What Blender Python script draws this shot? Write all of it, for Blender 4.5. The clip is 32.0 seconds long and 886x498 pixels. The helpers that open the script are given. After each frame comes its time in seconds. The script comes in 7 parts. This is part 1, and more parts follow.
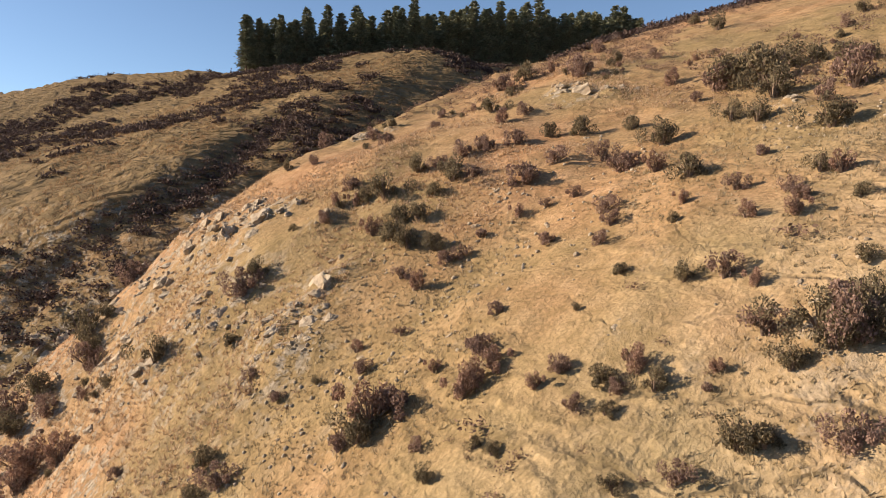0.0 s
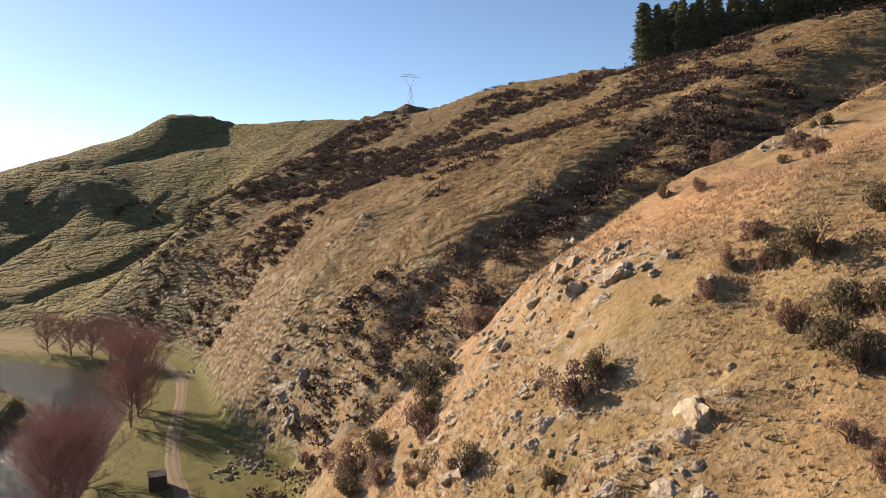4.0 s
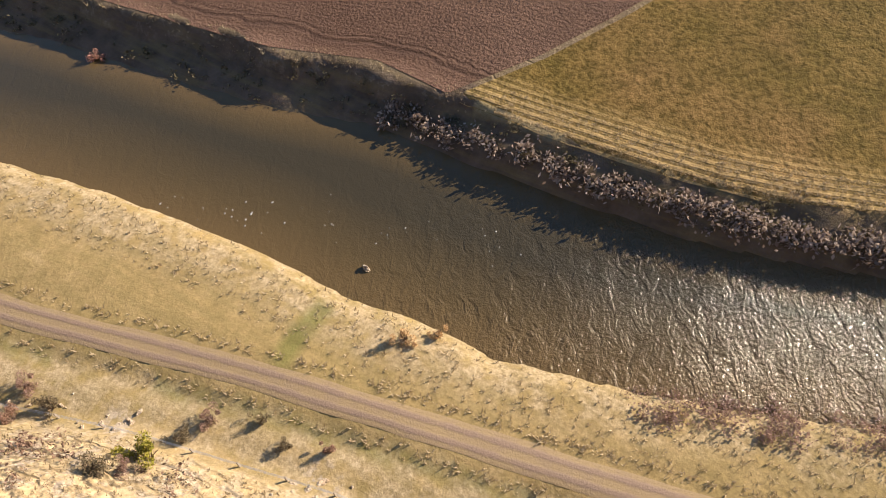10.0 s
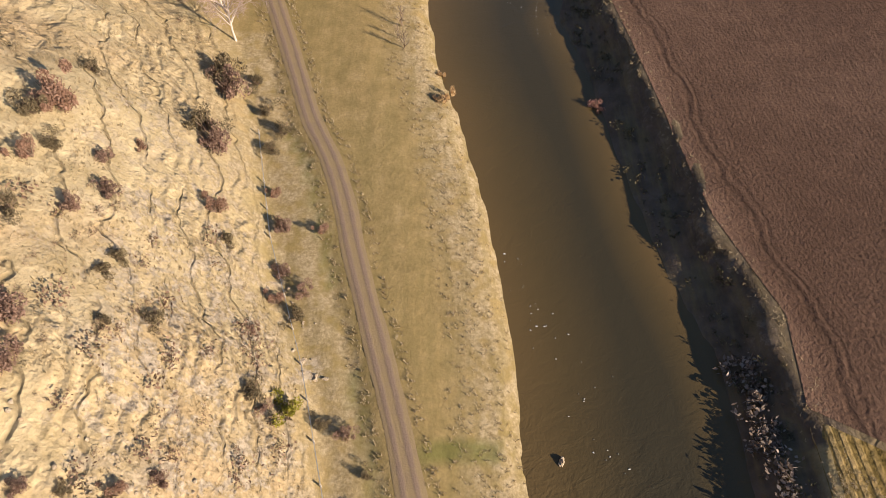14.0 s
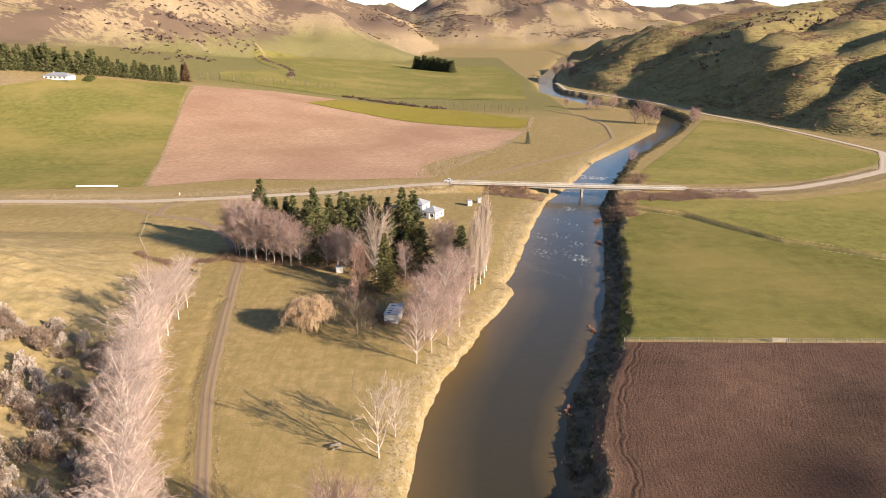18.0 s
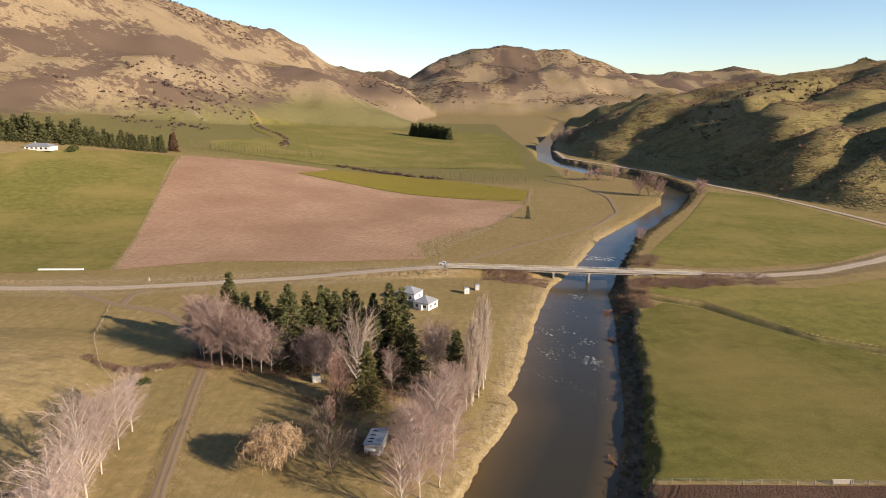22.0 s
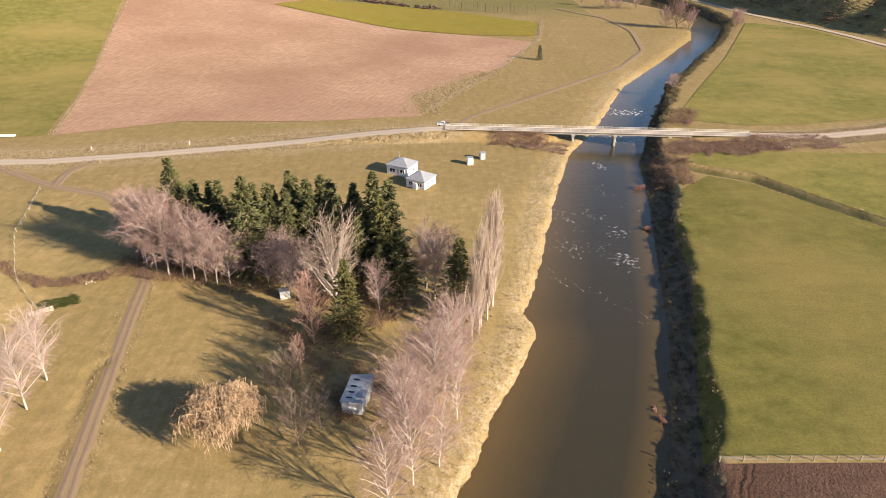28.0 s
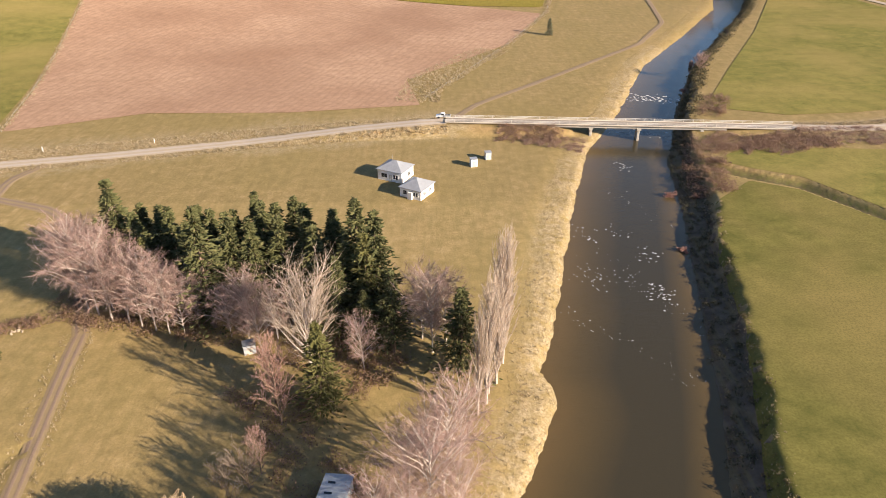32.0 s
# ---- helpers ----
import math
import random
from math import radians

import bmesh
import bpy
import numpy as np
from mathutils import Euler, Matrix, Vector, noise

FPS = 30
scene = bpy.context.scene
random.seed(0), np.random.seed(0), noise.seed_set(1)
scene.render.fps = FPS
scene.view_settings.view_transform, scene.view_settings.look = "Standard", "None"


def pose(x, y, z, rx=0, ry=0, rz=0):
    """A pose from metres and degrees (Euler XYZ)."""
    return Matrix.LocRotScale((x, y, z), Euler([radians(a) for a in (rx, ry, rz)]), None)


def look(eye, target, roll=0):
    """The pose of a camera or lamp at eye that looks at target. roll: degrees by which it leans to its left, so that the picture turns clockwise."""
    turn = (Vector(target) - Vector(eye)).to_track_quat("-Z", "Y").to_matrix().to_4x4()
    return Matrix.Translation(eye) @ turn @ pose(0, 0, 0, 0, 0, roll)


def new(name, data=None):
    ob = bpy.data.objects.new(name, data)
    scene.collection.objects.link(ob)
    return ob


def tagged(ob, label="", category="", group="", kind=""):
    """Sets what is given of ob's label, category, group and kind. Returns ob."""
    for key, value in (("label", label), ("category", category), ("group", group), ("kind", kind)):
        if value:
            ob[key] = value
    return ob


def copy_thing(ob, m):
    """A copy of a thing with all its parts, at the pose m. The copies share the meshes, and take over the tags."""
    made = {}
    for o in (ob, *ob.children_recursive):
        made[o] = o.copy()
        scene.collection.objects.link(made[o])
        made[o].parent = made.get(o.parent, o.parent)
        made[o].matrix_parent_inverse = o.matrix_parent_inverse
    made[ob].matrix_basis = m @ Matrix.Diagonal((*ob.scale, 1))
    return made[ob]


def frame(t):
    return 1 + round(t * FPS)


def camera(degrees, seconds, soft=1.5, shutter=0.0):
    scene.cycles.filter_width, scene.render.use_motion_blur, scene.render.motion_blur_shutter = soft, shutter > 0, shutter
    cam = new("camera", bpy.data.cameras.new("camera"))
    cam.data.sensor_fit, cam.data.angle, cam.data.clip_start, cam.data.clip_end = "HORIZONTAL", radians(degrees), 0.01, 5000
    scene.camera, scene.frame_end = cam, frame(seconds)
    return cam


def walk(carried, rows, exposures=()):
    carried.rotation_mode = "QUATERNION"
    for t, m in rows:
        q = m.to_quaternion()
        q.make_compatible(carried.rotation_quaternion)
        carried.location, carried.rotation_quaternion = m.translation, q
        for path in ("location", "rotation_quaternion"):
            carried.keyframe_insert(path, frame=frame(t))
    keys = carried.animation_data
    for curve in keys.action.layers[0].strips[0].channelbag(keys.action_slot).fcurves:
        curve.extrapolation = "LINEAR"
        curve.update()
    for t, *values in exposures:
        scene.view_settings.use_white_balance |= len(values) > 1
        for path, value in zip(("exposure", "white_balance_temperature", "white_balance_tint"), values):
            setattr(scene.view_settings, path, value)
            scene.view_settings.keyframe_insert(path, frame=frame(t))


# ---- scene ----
cam = camera(65.40, 32.0, soft=0.8)
PATH = [
    (0, (-26.53, 23.05, 43.86), (-31.279, 14.266, 43.359), -0.10),
    (0.5, (-28.16, 19.81, 44.54), (-32.608, 10.866, 44.049), -0.06),
    (1, (-29.67, 16.61, 45.16), (-33.671, 7.454, 44.697), -0.00),
    (1.5, (-31.26, 13.44, 45.83), (-34.770, 4.084, 45.379), -0.18),
    (2, (-32.75, 10.22, 46.46), (-35.758, 0.690, 46.028), -0.21),
    (2.5, (-34.03, 7.05, 47.11), (-36.379, -2.665, 46.695), -0.32),
    (3, (-35.37, 3.87, 47.96), (-36.677, -6.031, 47.556), -0.60),
    (3.5, (-36.68, -0.04, 48.68), (-36.686, -10.031, 48.298), -0.83),
    (5.5, (-37.31, -7.45, 53.46), (-35.182, -16.981, 51.294), 0.49),
    (6, (-37.35, -11.44, 54.39), (-33.840, -20.380, 51.617), 0.40),
    (6.5, (-37.29, -15.35, 55.21), (-32.469, -23.440, 51.848), 0.37),
    (7, (-37.02, -19.28, 56.32), (-31.042, -26.274, 52.395), -0.11),
    (7.5, (-36.31, -23.27, 57.46), (-29.297, -28.830, 52.993), -0.52),
    (8, (-34.67, -26.06, 58.65), (-26.875, -29.785, 53.623), -0.19),
    (8.2, (-33.93, -27.05, 59.11), (-25.941, -29.971, 53.852), -0.04),
    (8.5, (-32.63, -28.63, 59.51), (-24.547, -30.368, 53.894), 0.11),
    (9, (-31.05, -30.87, 60.24), (-23.521, -30.584, 53.663), 0.22),
    (9.5, (-29.05, -33.47, 61.03), (-22.732, -31.593, 53.511), -0.04),
    (10, (-26.66, -35.73, 61.30), (-21.691, -32.817, 53.123), -0.50),
    (10.2, (-25.65, -36.46, 61.65), (-21.111, -33.206, 53.355), -0.47),
    (10.5, (-23.87, -36.84, 62.23), (-19.834, -33.237, 53.817), -0.30),
    (11, (-21.20, -37.36, 63.11), (-17.676, -33.263, 54.696), -0.10),
    (11.5, (-18.56, -37.34, 64.20), (-15.816, -32.715, 55.767), 0.14),
    (12, (-15.85, -36.82, 65.23), (-14.003, -31.801, 56.783), 0.15),
    (12.5, (-13.22, -35.83, 66.25), (-12.163, -30.606, 57.786), -0.00),
    (13, (-10.97, -34.29, 67.19), (-10.472, -28.991, 58.727), -0.01),
    (13.5, (-8.97, -32.35, 68.18), (-8.835, -26.969, 59.749), -0.06),
    (14, (-7.19, -29.94, 69.20), (-7.141, -24.209, 61.002), 0.02),
    (14.5, (-5.62, -27.35, 70.25), (-5.582, -21.074, 62.466), 0.10),
    (16.5, (-1.29, -17.58, 73.66), (-1.323, -9.768, 67.418), 0.14),
    (17, (-0.75, -13.89, 74.82), (-0.771, -5.443, 69.476), 0.21),
    (17.5, (-0.60, -10.42, 75.96), (-0.603, -1.390, 71.659), 0.39),
    (18, (-0.36, -7.02, 76.93), (-0.364, 2.464, 73.765), 0.45),
    (18.2, (-0.24, -5.61, 77.20), (-0.251, 3.998, 74.409), 0.54),
    (18.5, (-0.17, -3.52, 77.34), (-0.179, 6.184, 74.921), 0.47),
    (19, (0.00, -0.00, 78.00), (0.000, 9.723, 75.662), 0.50),
    (19.5, (0.37, 3.57, 78.86), (0.376, 13.292, 76.530), 0.50),
    (20, (0.60, 7.34, 79.69), (0.608, 17.067, 77.367), 0.48),
    (20.5, (0.66, 11.13, 80.26), (0.675, 20.854, 77.938), 0.53),
    (21, (0.89, 14.72, 80.28), (0.894, 24.449, 77.960), 0.52),
    (21.5, (0.91, 18.44, 80.19), (0.928, 28.173, 77.874), 0.55),
    (22, (0.95, 21.99, 80.30), (0.970, 31.716, 77.981), 0.53),
    (22.5, (0.81, 25.77, 80.56), (0.841, 35.495, 78.235), 0.58),
    (23, (0.67, 29.42, 80.43), (0.712, 39.135, 78.061), 0.58),
    (23.5, (0.82, 33.12, 80.51), (0.865, 42.783, 77.940), 0.56),
    (24, (0.81, 36.90, 80.59), (0.854, 46.510, 77.818), 0.57),
    (24.5, (0.77, 40.65, 80.60), (0.825, 50.200, 77.626), 0.54),
    (25, (0.79, 44.33, 80.71), (0.849, 53.817, 77.535), 0.53),
    (25.5, (0.81, 48.00, 80.97), (0.868, 57.411, 77.599), 0.49),
    (27.5, (1.16, 63.98, 80.50), (1.198, 73.067, 76.327), 0.10),
    (28, (1.30, 67.82, 80.36), (1.329, 76.690, 75.753), 0.00),
    (28.5, (1.49, 71.74, 80.44), (1.504, 80.410, 75.467), -0.08),
    (29, (1.53, 75.71, 80.59), (1.546, 84.343, 75.555), -0.12),
    (29.5, (1.55, 79.52, 80.81), (1.560, 88.151, 75.762), -0.13),
    (30, (1.57, 83.40, 80.89), (1.586, 92.029, 75.831), -0.15),
    (30.5, (1.71, 87.59, 80.42), (1.713, 96.223, 75.371), -0.23),
    (31, (1.89, 91.52, 80.30), (1.889, 100.152, 75.249), -0.36),
    (31.5, (1.97, 95.51, 80.01), (1.962, 104.144, 74.959), -0.42),
    (32, (2.20, 99.63, 79.65), (2.185, 108.271, 74.607), -0.50),
]
walk(cam, [(t, look(eye, target, roll)) for t, eye, target, roll in PATH],
     exposures=[(0, 0.95, 6500, 10), (3.5, 0.95, 6500, 10), (5.5, 0.9, 6400, 12), (6.3, 1.0, 6300, 16), (7, 1.3, 6300, 40), (7.6, 1.25, 6200, 72), (8.2, 1.05, 5950, 42), (9, 1.3, 5800, 20),
                (9.6, 1.5, 6300, 12), (11, 1.55, 6500, 10), (13, 1.12, 6500, 10), (15, 1.1, 6500, 10), (17, 1.62, 6500, 10), (18, 1.55, 6500, 10), (19, 1.02, 6500, 10), (20, 0.97, 6500, 10),
                (23.5, 0.97, 6500, 10), (25, 1.2, 6500, 10), (28, 1.55, 6500, 10), (32, 1.55, 6500, 10)])

# ---- light: clear winter sky, low sun across the river ----
SUN_HEADING, SUN_HEIGHT = 121.0, 21.5
world = bpy.data.worlds.new("world")
scene.world = world
world.use_nodes = True
wn = world.node_tree.nodes
sky = wn.new("ShaderNodeTexSky")
sky.sky_type = "NISHITA"
sky.sun_disc = False
sky.sun_elevation = radians(SUN_HEIGHT)
sky.sun_rotation = radians(SUN_HEADING)
sky.altitude = 200
sky.air_density, sky.dust_density, sky.ozone_density = 0.75, 0.2, 1.7
wn["Background"].inputs["Strength"].default_value = 0.085
world.node_tree.links.new(sky.outputs[0], wn["Background"].inputs["Color"])
sun_data = bpy.data.lights.new("sun", "SUN")
sun_data.energy, sun_data.angle, sun_data.color = 5.0, radians(0.53), (1.0, 0.83, 0.64)
sun = new("sun", sun_data)
a, b = radians(SUN_HEADING), radians(SUN_HEIGHT)
TO_SUN = Vector((math.sin(a) * math.cos(b), math.cos(a) * math.cos(b), math.sin(b)))
sun.matrix_world = look((0, 0, 300), Vector((0, 0, 300)) - TO_SUN)

# ---- plan of the valley: metres, y runs up the valley ----
WATER_Z = -2.0
WEST_BANK = [(1500, -330), (800, -290), (540, -262), (460, -252), (397, -249), (330, -236), (262, -231), (218, -239), (184, -239), (155, -241), (126, -232), (102, -222), (87, -214), (73, -197), (60, -177), (53, -158), (43, -132),
             (36, -111), (34, -102), (33, -93), (30, -87), (25, -79), (17, -66), (12, -54), (6, -37), (3, -25), (1.5, -5), (1, 10), (-1.3, 27), (-4, 42), (-7, 53), (-9, 70), (-6, 80),
             (-6, 94), (-4, 116), (0, 133), (8, 153), (13, 166), (21.5, 187), (20, 196), (25, 211), (30, 234), (38, 267), (47, 298),
             (65, 335), (87, 391), (122, 448), (157, 509), (178, 570), (176, 620), (160, 660), (140, 678), (122, 737), (108, 795),
             (120, 900), (132, 996), (158, 1110), (200, 1300), (260, 1600)]
EAST_BANK = [(1500, -280), (800, -246), (540, -222), (430, -208), (350, -203), (300, -199), (252, -200), (224, -203), (191, -206), (169, -207.5), (143, -207), (118, -198.5),
             (101, -189.5), (88, -180), (82, -173), (75.5, -160), (72, -145), (69.5, -132), (65, -117), (62.5, -104), (59, -95), (55.5, -87), (48, -80),
             (41.5, -73), (37, -65.5), (33, -58.5), (29.5, -48), (27, -38), (26, -30), (24.5, -10),
             (24, 4), (20.5, 16), (17.5, 35), (15.3, 55), (12.6, 65), (14, 74), (22, 93), (21.8, 102), (26, 122), (39.5, 156),
             (48, 186), (53, 211), (57.5, 232), (64, 263), (68, 290), (73, 303), (84, 334), (105, 384), (134, 438), (167, 496),
             (196, 561), (196, 620), (182, 690), (158, 706), (142, 750), (125, 800), (138, 900), (152, 996), (178, 1110),
             (222, 1300), (282, 1600)]
TRACK = [(-67, 205), (-65.5, 196), (-61, 173), (-55.5, 145), (-51.5, 126), (-43, 97), (-35.5, 73), (-29.7, 56), (-25, 40), (-21.3, 33), (-17.3, 17), (-13.6, 3),
         (-11, -7), (-9.5, -14), (-7.5, -23), (-3, -44), (2.2, -62), (4.7, -76), (6.8, -86), (10, -97.5), (14.6, -113), (19.6, -121), (25.6, -130),
         (32.8, -145), (38.9, -160), (46, -178), (56, -200), (75, -226), (105, -247), (140, -262), (173, -269), (223, -268), (252, -259), (277, -254), (331, -258), (397, -268), (500, -280), (800, -320)]
ROAD_WEST = [(-700, 262), (-420, 272), (-191, 284), (-131, 286), (-95, 294), (-60, 303), (-28, 310), (3, 314)]
ROAD_EAST = [(112, 305), (137, 306), (166, 313), (203, 333), (233, 354), (300, 400), (420, 470), (700, 600)]
DITCH = [(76, 279), (86, 272), (97, 266), (109, 248), (121.5, 231.5), (146.5, 215.5), (200, 191), (420, 171)]
TOE_A = [(-2, -122), (-4, -108), (-4.7, -98), (-5.5, -86), (-9, -74), (-11, -60), (-14, -40), (-17, -18), (-21, 0), (-26, 12), (-30, 28), (-37, 54), (-46, 80), (-57, 105), (-70, 150), (-84, 190), (-100, 250), (-130, 400)]
TOE_B = [(6, -131), (13, -143), (22, -151), (33, -169), (46, -192), (58, -214), (78, -238), (108, -257), (142, -271), (175, -278), (225, -277), (254, -268), (278, -263), (332, -268), (400, -279), (500, -292), (800, -340), (1500, -380)]
TOE_E = [(700, 200), (520, 330), (400, 400), (310, 438), (274, 468), (263, 500), (249, 545), (229, 595), (209, 675), (183, 738), (156, 800), (152, 900), (167, 1000), (192, 1110), (237, 1300), (330, 1600)]
GULLIES = [[(410, -293), (336, -290), (304, -308), (287, -334), (265, -390)], [(271, -260), (262, -280), (249, -307), (235, -351), (222, -400)],
           [(225, -272), (206, -295), (180, -309), (161, -333), (140, -365)], [(-84, -186), (-68, -165), (-55, -149), (-44, -141), (-34, -137), (-22, -134)], [(166, -280), (145, -287), (109, -296), (75, -310), (40, -330)]]
GULLIES_E = [[(227, 818), (278, 800), (301, 712), (381, 768), (504, 882)], [(249, 600), (286, 599), (325, 627), (420, 690), (540, 760)], [(263, 520), (300, 540), (380, 590), (500, 640)]]
HUMPS_B = [(-50, -392, 4.5, 50), (100, -565, 11, 70), (190, -616, 8, 60)]
MOUNDS = [(75, 85, 4.8, 13.5), (94, 112, 3.4, 14), (58, 128, 1.2, 12)]
SCREE = [(12, -132), (-2, -115)]
CREST_A = [(3, -122, -6), (-6, -115, 4), (-13, -110, 11), (-20, -106, 17.5), (-27, -101, 25), (-35, -96, 33), (-45, -91, 43), (-55, -88, 50), (-71, -90, 57), (-94, -98.5, 67), (-118, -110, 77),
           (-145, -123, 87), (-178, -141, 98), (-245, -181, 119), (-500, -330, 150)]
EDGE_B = [(34, -124), (5, -130), (-12, -134), (-35, -139), (-80, -168), (-130, -214), (-220, -280), (-340, -310), (-500, -380)]


def gap(px, py, line):
    """Distance to a polyline, the side (positive: to the left of its way) and the length along it."""
    best, side, along, run = np.full(px.shape, 1e12), np.zeros(px.shape), np.zeros(px.shape), 0.0
    for (ax, ay), (bx, by) in zip(line, line[1:]):
        dx, dy = bx - ax, by - ay
        size = math.hypot(dx, dy)
        k = np.clip(((px - ax) * dx + (py - ay) * dy) / size**2, 0, 1)
        d = np.hypot(px - ax - k * dx, py - ay - k * dy)
        near = d < best - 1e-9
        best = np.where(near, d, best)
        side = np.where(near, dx * (py - ay) - dy * (px - ax), side)
        along = np.where(near, run + k * size, along)
        run += size
    return best, np.sign(side), along


def inside(px, py, ring):
    hit = np.zeros(px.shape, bool)
    for (ax, ay), (bx, by) in zip(ring, ring[1:] + ring[:1]):
        if ay != by:
            cross = ((ay > py) != (by > py)) & (px < (bx - ax) * (py - ay) / (by - ay) + ax)
            hit ^= cross
    return hit


def lattice(ix, iy, seed):
    n = (ix.astype(np.int64) * 374761393 + iy.astype(np.int64) * 668265263 + seed * 974634541) & 0x7FFFFFFF
    n = ((n ^ (n >> 13)) * 1274126177) & 0x7FFFFFFF
    return ((n ^ (n >> 16)) & 0xFFFF) / 65535.0


def value_noise(x, y, seed=0):
    ix, iy = np.floor(x), np.floor(y)
    fx, fy = x - ix, y - iy
    fx, fy = fx * fx * (3 - 2 * fx), fy * fy * (3 - 2 * fy)
    a, b = lattice(ix, iy, seed), lattice(ix + 1, iy, seed)
    c, d = lattice(ix, iy + 1, seed), lattice(ix + 1, iy + 1, seed)
    return (a + (b - a) * fx) * (1 - fy) + (c + (d - c) * fx) * fy - 0.5


def fbm(x, y, size, octaves=4, seed=0):
    total, gain = 0.0, 1.0
    for n in range(octaves):
        total = total + gain * value_noise(x / size * 2**n + 17.3 * n, y / size * 2**n - 9.1 * n, seed + n)
        gain *= 0.5
    return total


def step(lo, hi, v):
    k = np.clip((v - lo) / (hi - lo), 0, 1)
    return k * k * (3 - 2 * k)


def ridge(px, py, crest, slope):
    """A hill that falls off evenly on both sides of a crest of (x, y, z)."""
    d, _, run = gap(px, py, [c[:2] for c in crest])
    stops = np.cumsum([0] + [math.dist(a[:2], b[:2]) for a, b in zip(crest, crest[1:])])
    return np.interp(run, stops, [c[2] for c in crest]) - slope * d


RIVER = WEST_BANK + EAST_BANK[::-1]
# far hills: crest and the fall of the sides
RIDGES = [
    ([(232, -571, 142), (171, -638, 145), (103, -707, 150), (51, -753, 160), (-40, -800, 150), (-300, -850, 150)], 0.62),
    ([(-120, 2250, 55), (-300, 2010, 150), (-421, 1853, 196), (-573, 1640, 262), (-760, 1500, 330), (-1000, 1300, 420), (-1500, 900, 520), (-2300, 500, 560)], 0.42),
    ([(-150, 2950, 90), (20, 2860, 180), (190, 2800, 224), (380, 2780, 221), (560, 2800, 186), (840, 2850, 130)], 0.25),
    ([(-330, 3500, 150), (-150, 3300, 120), (0, 3100, 90)], 0.35),
    ([(600, 3700, 122), (900, 3600, 140), (1400, 3400, 146), (1800, 3300, 140)], 0.16),
    ([(330, 2000, 45), (460, 2150, 70), (640, 2260, 85)], 0.3),
    ([(255, 1480, 10), (340, 1420, 52), (470, 1300, 76), (640, 1250, 112), (900, 1150, 150)], 0.55),
    ([(2600, -700, 130), (2000, -1300, 150), (1650, -1700, 175), (1500, -1800, 200), (1300, -1900, 165), (700, -2300, 190)], 0.25),
]


def slope_a(px, py):
    """The near hill's even face above its toe."""
    da, sa, _ = gap(px, py, TOE_A)
    s = np.where(sa > 0, da, -da)
    face = np.interp(s, [-5, 0, 18, 40, 55, 78, 110, 170, 240, 330, 900], [-6, 0, 19, 36, 45, 56, 69, 93, 115, 128, 165])
    south = np.interp(s, [-5, 0, 8, 15, 25, 36, 50, 80, 110, 170, 240, 330, 900], [-6, 0, 9, 17, 30, 41, 50, 60, 70, 92, 114, 127, 165])
    face = face + (south - face) * step(30, 70, -py)
    return face * np.interp(py, [0, 30, 60, 110, 170, 215, 240], [1, 0.85, 0.5, 0.5, 0.4, 0.12, 0])


def near_crest(run, stops):
    """The even face's height along the crest line."""
    at = slope_a(*(np.array([c[k] for c in CREST_A], float) for k in (0, 1)))
    return np.interp(run, stops, at)


